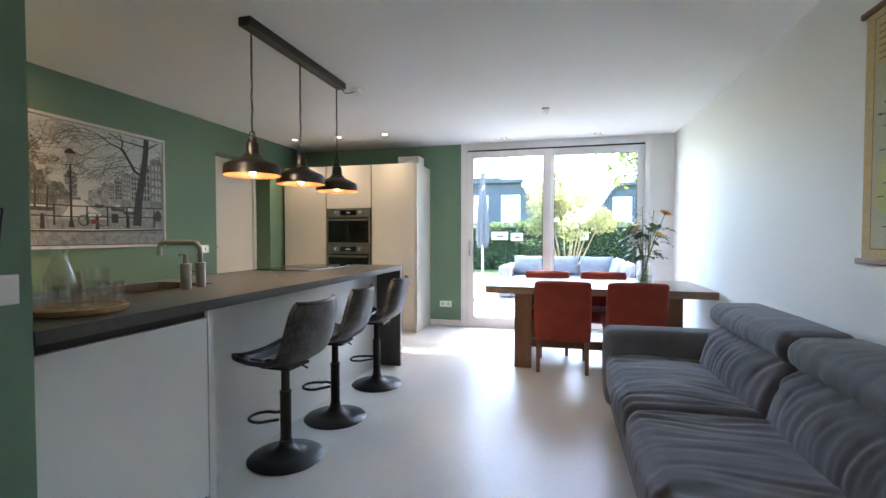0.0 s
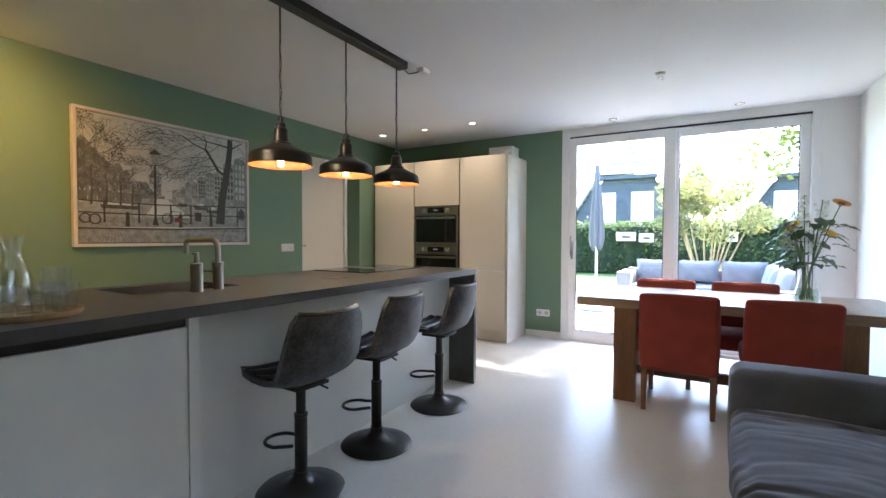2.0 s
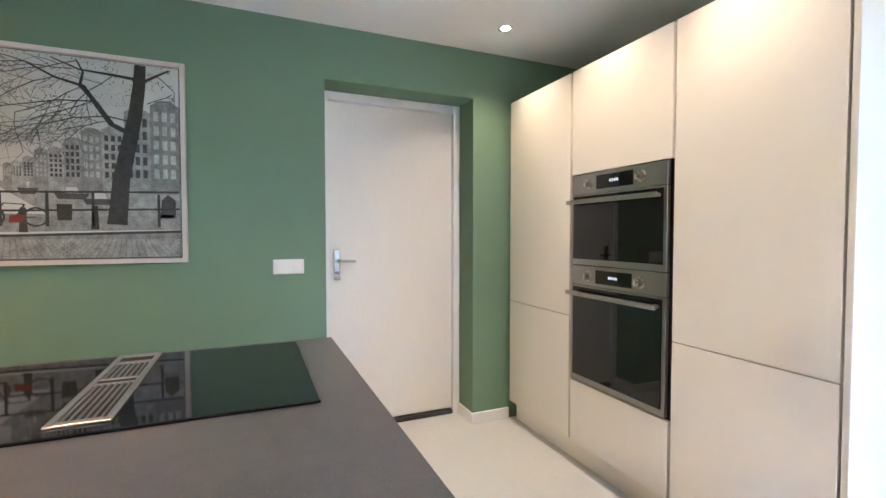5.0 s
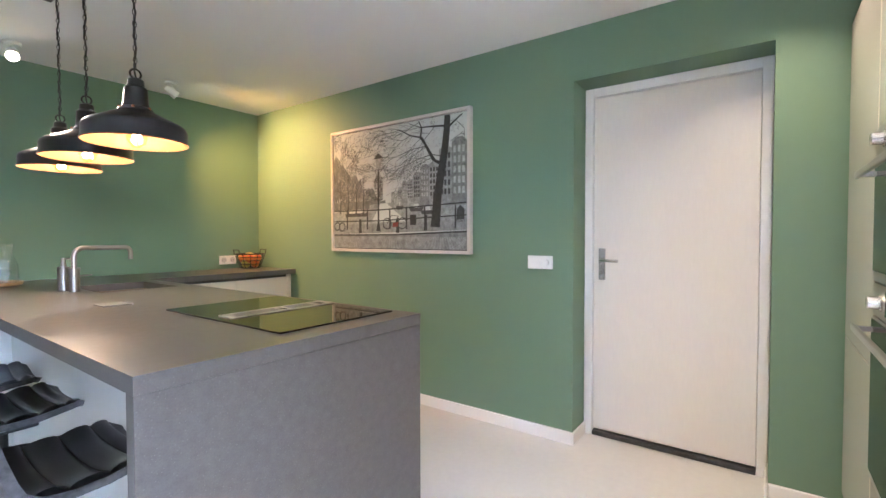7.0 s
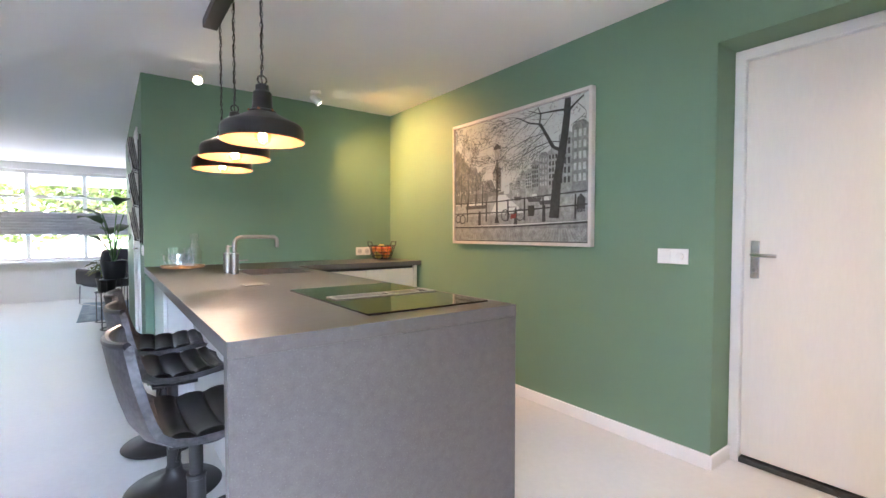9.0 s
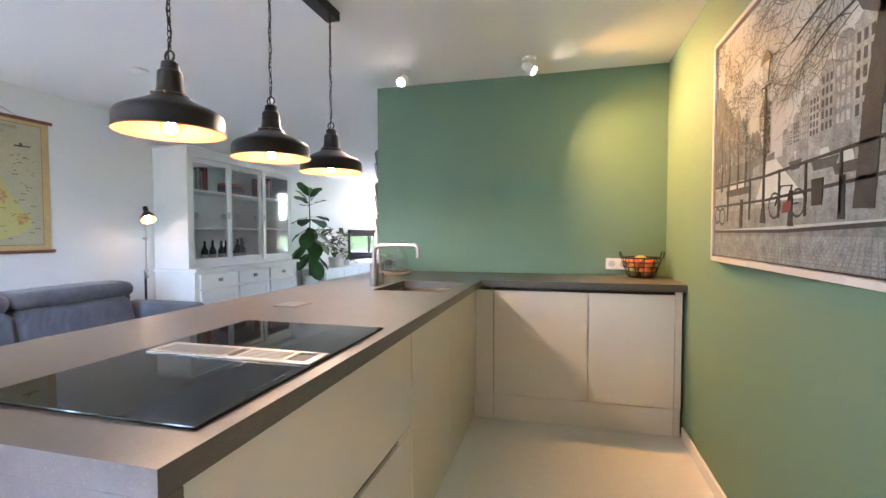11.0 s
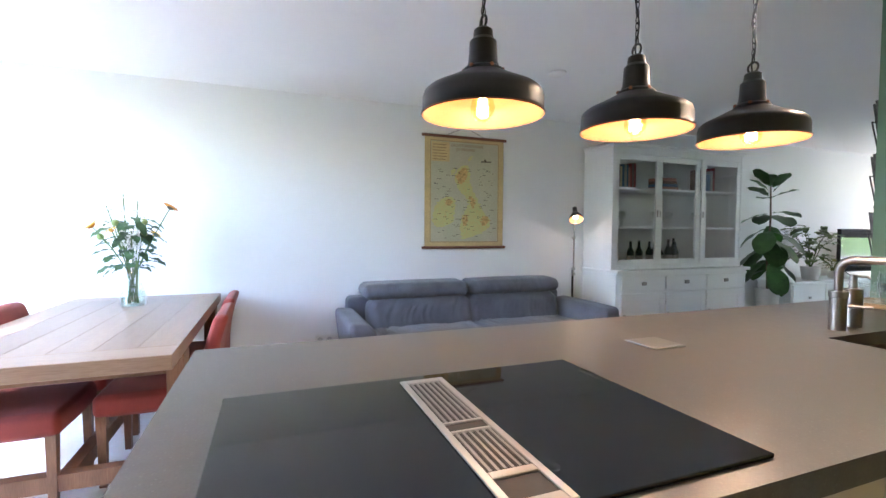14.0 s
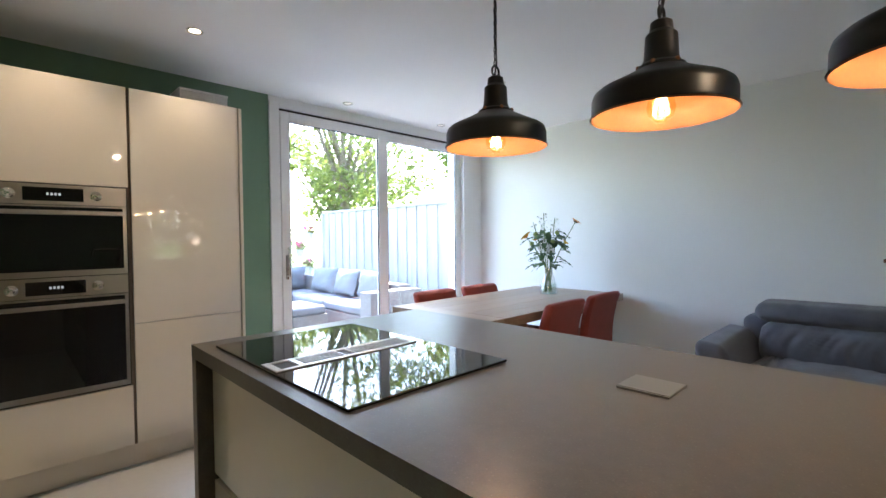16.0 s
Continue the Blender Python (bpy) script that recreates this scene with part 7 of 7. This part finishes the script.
s = thing("plant_stool", pose(4.52, -2.82, 0), "low wooden stool under the potted fig", "stool")
bm = bmesh.new()
lathe(bm, [(0, 0.27), (0.17, 0.27), (0.175, 0.285), (0.17, 0.30), (0, 0.30)], 28)
part("seat", bm, mat("dark_stool_wood", (0.16, 0.09, 0.055), 0.5, var=0.2), s, smooth=35)
for k in range(3):
    a = k * 2.09 + 0.4
    bm = bmesh.new()
    tube(bm, [(0.15 * math.cos(a), 0.15 * math.sin(a), 0), (0.10 * math.cos(a), 0.10 * math.sin(a), 0.27)], [0.014, 0.018], 8)
    part("leg", bm, bpy.data.materials["dark_stool_wood"], s, smooth=True)
fiddle_fig(4.52, -2.82, 0.301)


# ---- sideboard, television, far corner ----
def sideboard():
    c = thing("sideboard", pose(0, 0, 0), "low white wooden sideboard under the television", "sideboard")
    y0, y1, xf, xb, h = -5.75, -3.15, 4.44, EAST - 0.016, 0.64
    boxpart("carcass", (xf + 0.02, xb, y0, y1, 0.07, h - 0.03), WHITECUP, c, 0.003)
    boxpart("top", (xf - 0.01, xb, y0 - 0.015, y1 + 0.015, h - 0.0295, h), WHITECUP, c, 0.005)
    boxpart("plinth", (xf + 0.05, xb, y0 + 0.02, y1 - 0.02, 0, 0.069), WHITECUP, c, 0.002)
    for i in range(4):
        a = y0 + 0.02 + (y1 - y0 - 0.04) / 4 * i
        b = a + (y1 - y0 - 0.04) / 4
        d = boxpart("door", (xf + 0.003, xf + 0.019, a + 0.008, b - 0.008, 0.09, h - 0.045), WHITECUP, c, 0.003)
        boxpart("handle", (xf - 0.012, xf + 0.0025, (a + b) / 2 - 0.02, (a + b) / 2 + 0.02, 0.42, 0.445), STEEL, d, 0.003)


sideboard()


def television():
    t = thing("television", pose(4.62, -4.95, 0.6405, 0, 0, -8), "flat black television on two splayed feet", "television")
    boxpart("casing", (-0.02, 0.03, -0.46, 0.46, 0.07, 0.66), BLACKPLA, t, 0.005)
    boxpart("screen", (-0.0225, -0.0202, -0.45, 0.45, 0.085, 0.65), BLACKGLASS, t, 0)
    for y in (-0.36, 0.36):
        bm = bmesh.new()
        tube(bm, [(-0.12, y, 0.006), (0, y, 0.085), (0.12, y, 0.006)], 0.006, 8)
        part("foot", bm, BLACKMET, t, smooth=True)


television()
bushy_plant(4.58, -3.72, 0.6405, 90, 0.34, 0.52, POTW, 0.11, 0.17, HOUSEPLANT, "bushy green house plant in a white pot", ll=0.17, seed=6)
bushy_plant(4.60, -4.22, 0.6405, 26, 0.11, 0.16, POTW, 0.06, 0.10, PALELEAF, "small green plant in a pale pot", ll=0.09, seed=7)


def wall_light():
    l = thing("wall_light", pose(4.52, SOUTH, 0), "slim black wall light with two lit globes and a shade", "wall light")
    bm = bmesh.new()
    tube(bm, [(0, 0.05, 0.95), (0, 0.05, 1.85)], 0.012, 10)
    box(bm, -0.03, 0.03, 0.0005, 0.04, 1.30, 1.42, 0.004)
    part("stem", bm, BLACKMET, l, smooth=35)
    GL = mat("opal_globe", (1, 0.92, 0.8), 0.4, var=0, bump=0, emit=((1.0, 0.78, 0.48), 0.5))
    for z, dx in ((1.80, -0.05), (1.30, 0.07)):
        bm = bmesh.new()
        bmesh.ops.create_uvsphere(bm, u_segments=20, v_segments=14, radius=0.065, matrix=pose(dx, 0.12, z))
        g = part("globe", bm, GL, l, "lit opal glass globe", smooth=True)
        bm = bmesh.new()
        tube(bm, [(0, 0.05, z - 0.06), (dx, 0.12, z - 0.08), (dx, 0.12, z - 0.055)], 0.009, 8)
        part("arm", bm, BLACKMET, l, smooth=True)
    lamp("wall_globe_light", "POINT", pose(4.50, SOUTH + 0.28, 1.2), 0.28, WARM, soft=0.08)
    bm = bmesh.new()
    lathe(bm, [(0.0, 0.10), (0.022, 0.098), (0.034, 0.07), (0.046, 0.0), (0.043, 0.0), (0.031, 0.066), (0.0, 0.07)], 24, pose(0.0, 0.11, 0.86))
    part("down_shade", bm, BLACKMET, l, "small black shade turned down", smooth=35)
    bm = bmesh.new()
    tube(bm, [(0, 0.05, 0.97), (0, 0.11, 0.955)], 0.009, 8)
    part("arm", bm, BLACKMET, l, smooth=True)
    lamp("wall_shade_light", "SPOT", look((4.52, SOUTH + 0.11, 0.90), (4.56, SOUTH + 0.02, 0.2)), 0.05, WARM, cone=110, blend=0.8)


wall_light()


# ---- front window and seating seen past the hall wall ----
def front_window():
    w = thing("window_2", pose(0, 0, 0), "wide white framed front window with a half-height pleated blind", "window", "", "structure")
    x0, x1, z0, z1 = 1.2, 4.3, 0.7, 2.28
    ya, yb = SOUTH - 0.16, SOUTH - 0.10
    bm = bmesh.new()
    for d in ((x0, x0 + 0.06, z0, z1), (x1 - 0.06, x1, z0, z1), (x0 + 0.06, x1 - 0.06, z0, z0 + 0.06), (x0 + 0.06, x1 - 0.06, z1 - 0.06, z1)):
        box(bm, d[0], d[1], ya, yb, d[2], d[3], 0.004)
    f = part("window_frame", bm, PVC, w)
    for x in (1.95, 2.72, 3.5):
        boxpart("mullion", (x - 0.03, x + 0.03, ya, yb, z0 + 0.06, z1 - 0.06), PVC, f, 0.004)
    boxpart("transom", (x0 + 0.06, x1 - 0.06, ya + 0.002, yb - 0.002, 1.80, 1.85), PVC, f, 0.003)
    boxpart("window_sill", (x0 - 0.05, x1 + 0.05, SOUTH - 0.095, SOUTH + 0.08, z0 - 0.03, z0 - 0.001), TRIM, w, 0.005)
    g = boxpart("pane", (x0 + 0.05, x1 - 0.05, ya + 0.025, ya + 0.031, z0 + 0.05, z1 - 0.05), PANE, w, 0)
    g.visible_shadow = False
    bm = bmesh.new()
    n = 16
    for k in range(n):
        z = 1.16 + 0.40 * k / n
        a = [bm.verts.new((x, SOUTH - 0.07 + (0.012 if k % 2 else 0), z)) for x in (x0 + 0.07, x1 - 0.07)]
        b = [bm.verts.new((x, SOUTH - 0.07 + (0.0 if k % 2 else 0.012), z + 0.40 / n)) for x in (x0 + 0.07, x1 - 0.07)]
        bm.faces.new((a[0], a[1], b[1], b[0]))
    part("pleated_blind", bm, mat("grey_pleated_fabric", (0.40, 0.42, 0.45), 0.9, var=0.05), w, "grey pleated blind")


front_window()
# canopy added outside to keep high sky light off the far living room wall
structure("porch_canopy", (0.6, 5.1, SOUTH - 3.6, SOUTH - 0.302, 2.32, 2.46), TRIM, "flat white canopy added over the front window to block sky light", "canopy", 0.01)
structure("street_pavement", (-14, 20, -30, SOUTH - 0.31, GZ - 0.12, GZ), mat("street_paving", (0.34, 0.32, 0.30), 0.9, var=0.15, scale=3, fine=40, bump=0.2), "pale paved street in front of the house", "pavement")
blobs = [((rng.uniform(-3.5, 3.5), rng.uniform(-1.5, 1.5), rng.uniform(2.0, 6)), (1.5, 1.4, 1.2)) for _ in range(10)]
tree("street_tree", 2.6, -20, 2.4, 0.18, blobs, 4500, 0.26, LEAF, "leafy green street tree in front of the house", seed=18, limbs=8)


def plant_stand(x, y, r, h):
    s = thing("plant_stand", pose(x, y, 0), "slim black wire plant stand", "plant stand", "wire plant stands")
    for z, rr in ((0.006, r), (h, r)):
        bm = bmesh.new()
        tube(bm, [(rr * math.cos(a), rr * math.sin(a), z) for a in (2 * math.pi * i / 28 for i in range(28))], 0.006, 6, closed=True)
        part("ring", bm, BLACKMET, s, smooth=True)
    for k in range(4):
        a = k * 1.571 + 0.5
        bm = bmesh.new()
        tube(bm, [(r * math.cos(a), r * math.sin(a), 0.006), (r * math.cos(a), r * math.sin(a), h)], 0.006, 6)
        part("rod", bm, BLACKMET, s, smooth=True)
    bm = bmesh.new()
    lathe(bm, [(0, h - 0.004), (r, h - 0.004), (r, h + 0.004), (0, h + 0.004)], 24)
    part("plate", bm, BLACKMET, s, smooth=35)


def banana_plant(x, y, z):
    p = thing("strelitzia", pose(x, y, z), "broad-leaved green plant in a black pot on a wire stand", "potted plant")
    pot(p, 0.11, 0.14, 0.22, BLACKPLA)
    rnd = random.Random(8)
    for i in range(9):
        a = i * 2.4
        lean, h = rnd.uniform(0.10, 0.28), rnd.uniform(0.25, 0.75)
        top = (lean * math.cos(a), lean * math.sin(a), 0.2 + h)
        bm = bmesh.new()
        tube(bm, [(0, 0, 0.17), (lean * 0.4 * math.cos(a), lean * 0.4 * math.sin(a), 0.2 + h * 0.6), top], [0.008, 0.007, 0.005], 6)
        big_leaf(bm, top, (math.cos(a), math.sin(a), 0.7), rnd.uniform(0.34, 0.5), 0.21, droop=0.45, shape="oval")
        part("leaf", bm, FIG, p, smooth=True)


plant_stand(2.34, -2.76, 0.15, 0.62)
banana_plant(2.34, -2.76, 0.625)
plant_stand(2.42, -3.42, 0.13, 0.40)
bushy_plant(2.42, -3.42, 0.405, 40, 0.24, 0.24, BLACKPLA, 0.12, 0.18, PALELEAF, "bright green leafy plant in a black pot", ll=0.15, seed=12)
r = thing("rug", pose(2.0, -4.55, 0.0), "blue-grey woven rug with a faded pattern", "rug")
boxpart("woven_field", (-0.85, 0.75, -1.0, 1.05, 0.0005, 0.012), mat("faded_rug", (0.28, 0.33, 0.37), 0.95, var=0.45, scale=9, fine=90, bump=0.5, tint=(0.10, 0.14, 0.19)), r, 0.004)


def armchair(x, y, turn):
    c = thing("armchair", pose(x, y, 0, 0, 0, turn), "dark upholstered armchair on thin metal legs by the window", "armchair")
    F = bpy.data.materials.get("charcoal_fabric") or mat("charcoal_fabric", (0.07, 0.07, 0.075), 0.9, var=0.1, scale=6, fine=300, bump=0.3)
    bm = bmesh.new()
    cushion(bm, -0.32, 0.32, -0.32, 0.34, 0.30, 0.46, 0.05, puff=0.02)
    part("seat", bm, F, c, smooth=True)
    bm = bmesh.new()
    for v in cushion(bm, -0.32, 0.32, -0.42, -0.27, 0.34, 0.92, 0.05, puff=0.02):
        v.co.y -= 0.12 * max(0, v.co.z - 0.4)
    part("backrest", bm, F, c, smooth=True)
    for sx in (-1, 1):
        bm = bmesh.new()
        cushion(bm, min(sx * 0.32, sx * 0.40), max(sx * 0.32, sx * 0.40), -0.36, 0.32, 0.34, 0.60, 0.035)
        part("armrest", bm, F, c, smooth=True)
        bm = bmesh.new()
        tube(bm, [(sx * 0.34, 0.30, 0.31), (sx * 0.34, 0.33, 0.01), (sx * 0.34, -0.40, 0.01), (sx * 0.34, -0.34, 0.31)], 0.011, 8)
        part("leg_frame", bm, CHROME, c, smooth=True)


armchair(2.35, -5.35, 205)


# ---- magazine rack and hall door on the end of the green wall ----
def magazine_rack():
    m = thing("magazine_rack", pose(HALLX, -0.24, 0), "black wire wall rack filled with magazines", "magazine rack")
    for y in (-0.13, 0.13):
        bm = bmesh.new()
        tube(bm, [(0.006, y, 1.10), (0.006, y, 1.96)], 0.005, 6)
        part("rail", bm, BLACKMET, m)
    for z in (1.12, 1.40, 1.68):
        bm = bmesh.new()
        tube(bm, [(0.006, -0.13, z), (0.05, -0.13, z + 0.01), (0.075, -0.13, z + 0.14), (0.075, 0.13, z + 0.14), (0.05, 0.13, z + 0.01), (0.006, 0.13, z)], 0.004, 6)
        part("pocket", bm, BLACKMET, m)
    rnd = random.Random(2)
    for z in (1.13, 1.41, 1.69):
        for k in range(4):
            g = thing("magazine", pose(HALLX + 0.014 + 0.012 * k, -0.24, z + 0.004, 0, 8, 0), "magazine standing in the wall rack", "magazine", "magazines in the rack")
            boxpart("cover", (0, 0.006, -0.105, 0.105, 0, rnd.uniform(0.22, 0.26)), mat("magazine_paper", (0.16, 0.155, 0.15), 0.4, var=0.5, scale=14, rand=0.6) if "magazine_paper" not in bpy.data.materials else bpy.data.materials["magazine_paper"], g, 0)


magazine_rack()


def hall_door():
    d = thing("door_2", pose(0, 0, 0), "white framed hall door with a tall glass pane", "door", "", "structure")
    x0, x1 = HALLX - 0.128, HALLX + 0.012
    bm = bmesh.new()
    box(bm, x0, x1, -0.60, -0.551, 0, 2.10, 0.003)
    box(bm, x0, x1, -1.499, -1.45, 0, 2.10, 0.003)
    box(bm, x0, x1, -1.45, -0.60, 2.05, 2.099, 0.003)
    part("door_frame", bm, TRIM, d)
    bm = bmesh.new()
    xa, xb = HALLX - 0.05, HALLX - 0.012
    for q in ((-1.447, -1.33, 0.01, 2.047), (-0.72, -0.603, 0.01, 2.047), (-1.33, -0.72, 0.01, 0.25), (-1.33, -0.72, 1.93, 2.047)):
        box(bm, xa, xb, *q, 0.003)
    l = part("door_leaf", bm, TRIM, d)
    g = boxpart("pane", (HALLX - 0.034, HALLX - 0.028, -1.335, -0.715, 0.245, 1.935), PANE, l, 0)
    bm = bmesh.new()
    tube(bm, [(xb, -0.665, 1.05), (xb + 0.045, -0.665, 1.05), (xb + 0.05, -0.68, 1.05), (xb + 0.05, -0.78, 1.05)], 0.009, 10)
    part("handle", bm, CHROME, l, smooth=True)


hall_door()


# ---- vase of flowers ----
def flower_vase():
    x, y = 4.36, 3.67
    z = 0.7355
    v = thing("flower_vase", pose(x, y, z), "clear glass vase with mixed white and yellow flowers", "vase of flowers")
    bm = bmesh.new()
    lathe(bm, [(0.0, 0.002), (0.072, 0.002), (0.080, 0.01), (0.076, 0.06), (0.056, 0.13), (0.040, 0.18), (0.038, 0.225), (0.046, 0.25)], 36)
    for f in [f for f in bm.faces if len(f.verts) > 4 and f.calc_center_median().z > 0.1]:
        bm.faces.remove(f)
    g = part("glass", bm, THINGLASS, v, smooth=40)
    bm = bmesh.new()
    lathe(bm, [(0, 0.006), (0.060, 0.006), (0.066, 0.012), (0.063, 0.08), (0.061, 0.095), (0, 0.095)], 32)
    part("water", bm, clear_glass("vase_water", (0.82, 0.90, 0.86)), g, smooth=40)
    STEM = mat("flower_stem", (0.10, 0.17, 0.04), 0.5, var=0.15)
    FLEAF = mat("flower_foliage", (0.065, 0.135, 0.045), 0.5, var=0.25, rand=0.25)
    YEL = mat("yellow_petal", (0.75, 0.45, 0.03), 0.5, var=0.15)
    ORA = mat("orange_petal", (0.70, 0.25, 0.02), 0.5, var=0.15)
    WHI = mat("white_petal", (0.75, 0.75, 0.66), 0.6, var=0.1, island=0.15)
    BUD = mat("green_bud", (0.30, 0.36, 0.12), 0.6, var=0.15)
    rnd = random.Random(31)

    def stem(top, base=None):
        bx = base or (rnd.uniform(-0.04, 0.04), rnd.uniform(-0.04, 0.04), 0.02)
        t = Vector(top)
        k = 0.028 / max(0.028, math.hypot(t.x, t.y))
        bm = bmesh.new()
        tube(bm, [bx, (t.x * k, t.y * k, 0.235), t.lerp(Vector((t.x * k, t.y * k, 0.235)), 0.45) + Vector((0, 0, 0.02)), t], 0.0034, 6)
        return part("stem", bm, STEM, v, smooth=True)

    def daisy(top, r, petal, heart, n=16):
        s = stem(top)
        d = (Vector(top) - Vector((0, 0, 0.3))).normalized()
        m = Matrix.Translation(top) @ d.to_track_quat("Z", "Y").to_matrix().to_4x4()
        bm = bmesh.new()
        for i in range(n):
            a = 2 * math.pi * i / n
            q = [m @ Vector((rr * math.cos(a + o), rr * math.sin(a + o), h)) for rr, o, h in ((r * 0.25, -0.15, 0.0), (r * 0.8, -0.2, 0.012), (r, 0, 0.008), (r * 0.8, 0.2, 0.012), (r * 0.25, 0.15, 0.0))]
            bm.faces.new([bm.verts.new(p) for p in q])
        part("petals", bm, petal, s)
        bm = bmesh.new()
        bmesh.ops.create_uvsphere(bm, u_segments=12, v_segments=8, radius=r * 0.42, matrix=m @ Matrix.Diagonal((1, 1, 0.5, 1)))
        part("flower_heart", bm, heart, s, smooth=True)

    daisy((0.13, -0.20, 0.66), 0.055, ORA, bpy.data.materials["bark"], 20)
    daisy((-0.07, 0.20, 0.53), 0.062, YEL, ORA, 22)
    daisy((0.10, -0.11, 0.47), 0.04, YEL, YEL)
    daisy((-0.08, 0.09, 0.50), 0.035, YEL, ORA)
    for top in ((-0.02, 0.17, 0.46), (-0.12, 0.06, 0.55), (0.05, -0.06, 0.56), (-0.06, -0.08, 0.48), (0.09, 0.08, 0.5)):
        s = stem(top)
        bm = bmesh.new()
        bmesh.ops.create_uvsphere(bm, u_segments=10, v_segments=8, radius=0.022, matrix=Matrix.Translation(top))
        part("bud", bm, BUD, s, smooth=True)
    for top, n in (((-0.02, 0.04, 0.74), 40), ((-0.07, 0.12, 0.66), 30), ((0.07, -0.02, 0.70), 34), ((-0.03, -0.04, 0.60), 60), ((0.02, 0.08, 0.56), 60), ((0.03, 0.0, 0.50), 60), ((-0.1, -0.02, 0.5), 50)):
        s = stem(top)
        bm = bmesh.new()
        for i in range(n):
            h = rnd.random() ** 0.8
            p = Vector(top) + Vector((rnd.gauss(0, 0.02), rnd.gauss(0, 0.02), -0.17 * h))
            w = Vector((rnd.gauss(0, 1), rnd.gauss(0, 1), rnd.gauss(0, 1))).normalized() * 0.014
            u = w.orthogonal().normalized() * 0.011
            bm.faces.new([bm.verts.new(p + o) for o in (-w, u, w, -u)])
        tagged(part("blossom", bm, WHI, s), kind="stuff")
    for i in range(50):
        a, h = rnd.uniform(0, 6.28), rnd.uniform(0.25, 0.58)
        rr = rnd.uniform(0.02, 0.10 + 0.16 * (h - 0.2))
        bm = bmesh.new()
        big_leaf(bm, (rr * math.cos(a), rr * math.sin(a), h), (math.cos(a + rnd.uniform(-0.6, 0.6)), math.sin(a), rnd.uniform(-0.4, 0.5)), rnd.uniform(0.08, 0.14), rnd.uniform(0.045, 0.08), droop=0.4, shape="oval")
        part("leaf", bm, FLEAF, v, smooth=True)


flower_vase()

# ---- terrace paving, last ----
def terrace():
    t = structure("pavement", (-3.0, 6.4, NORTH + 0.29, 10.3, GZ - 0.12, GZ - 0.012), mat("paving_joint", (0.16, 0.14, 0.12), 0.95, var=0.2, scale=20), "grey-brown brick-paved garden terrace", "pavement")
    bm = bmesh.new()
    w, l = 0.21, 0.21
    box(bm, -w / 2 + 0.004, w / 2 - 0.004, -l / 2 + 0.004, l / 2 - 0.004, -0.04, 0.0, 0.006, 1)
    me = bpy.data.meshes.new("paver")
    bm.to_mesh(me)
    bm.free()
    me.materials.append(PAVER)
    rnd = random.Random(9)
    far, singles = bmesh.new(), 0
    for j in range(23):
        for i in range(44):
            x = -2.85 + i * w + (w / 2 if j % 2 else 0)
            y = NORTH + 0.50 + 0.11 + j * l
            if y > 10.2 or x > 6.3:
                continue
            z = GZ + rnd.uniform(-0.003, 0.002)
            if 2.3 < x < 5.2 and y < 9.2 and singles < 300:
                ob = new("paver", me)
                ob.matrix_basis = pose(x, y, z, rnd.uniform(-0.6, 0.6), rnd.uniform(-0.6, 0.6), rnd.uniform(-0.8, 0.8))
                ob.parent = t
                singles += 1
            else:
                box(far, x - w / 2 + 0.004, x + w / 2 - 0.004, y - l / 2 + 0.004, y + l / 2 - 0.004, z - 0.04, z)
    tagged(part("pavers", far, PAVERS, t), kind="stuff")


terrace()
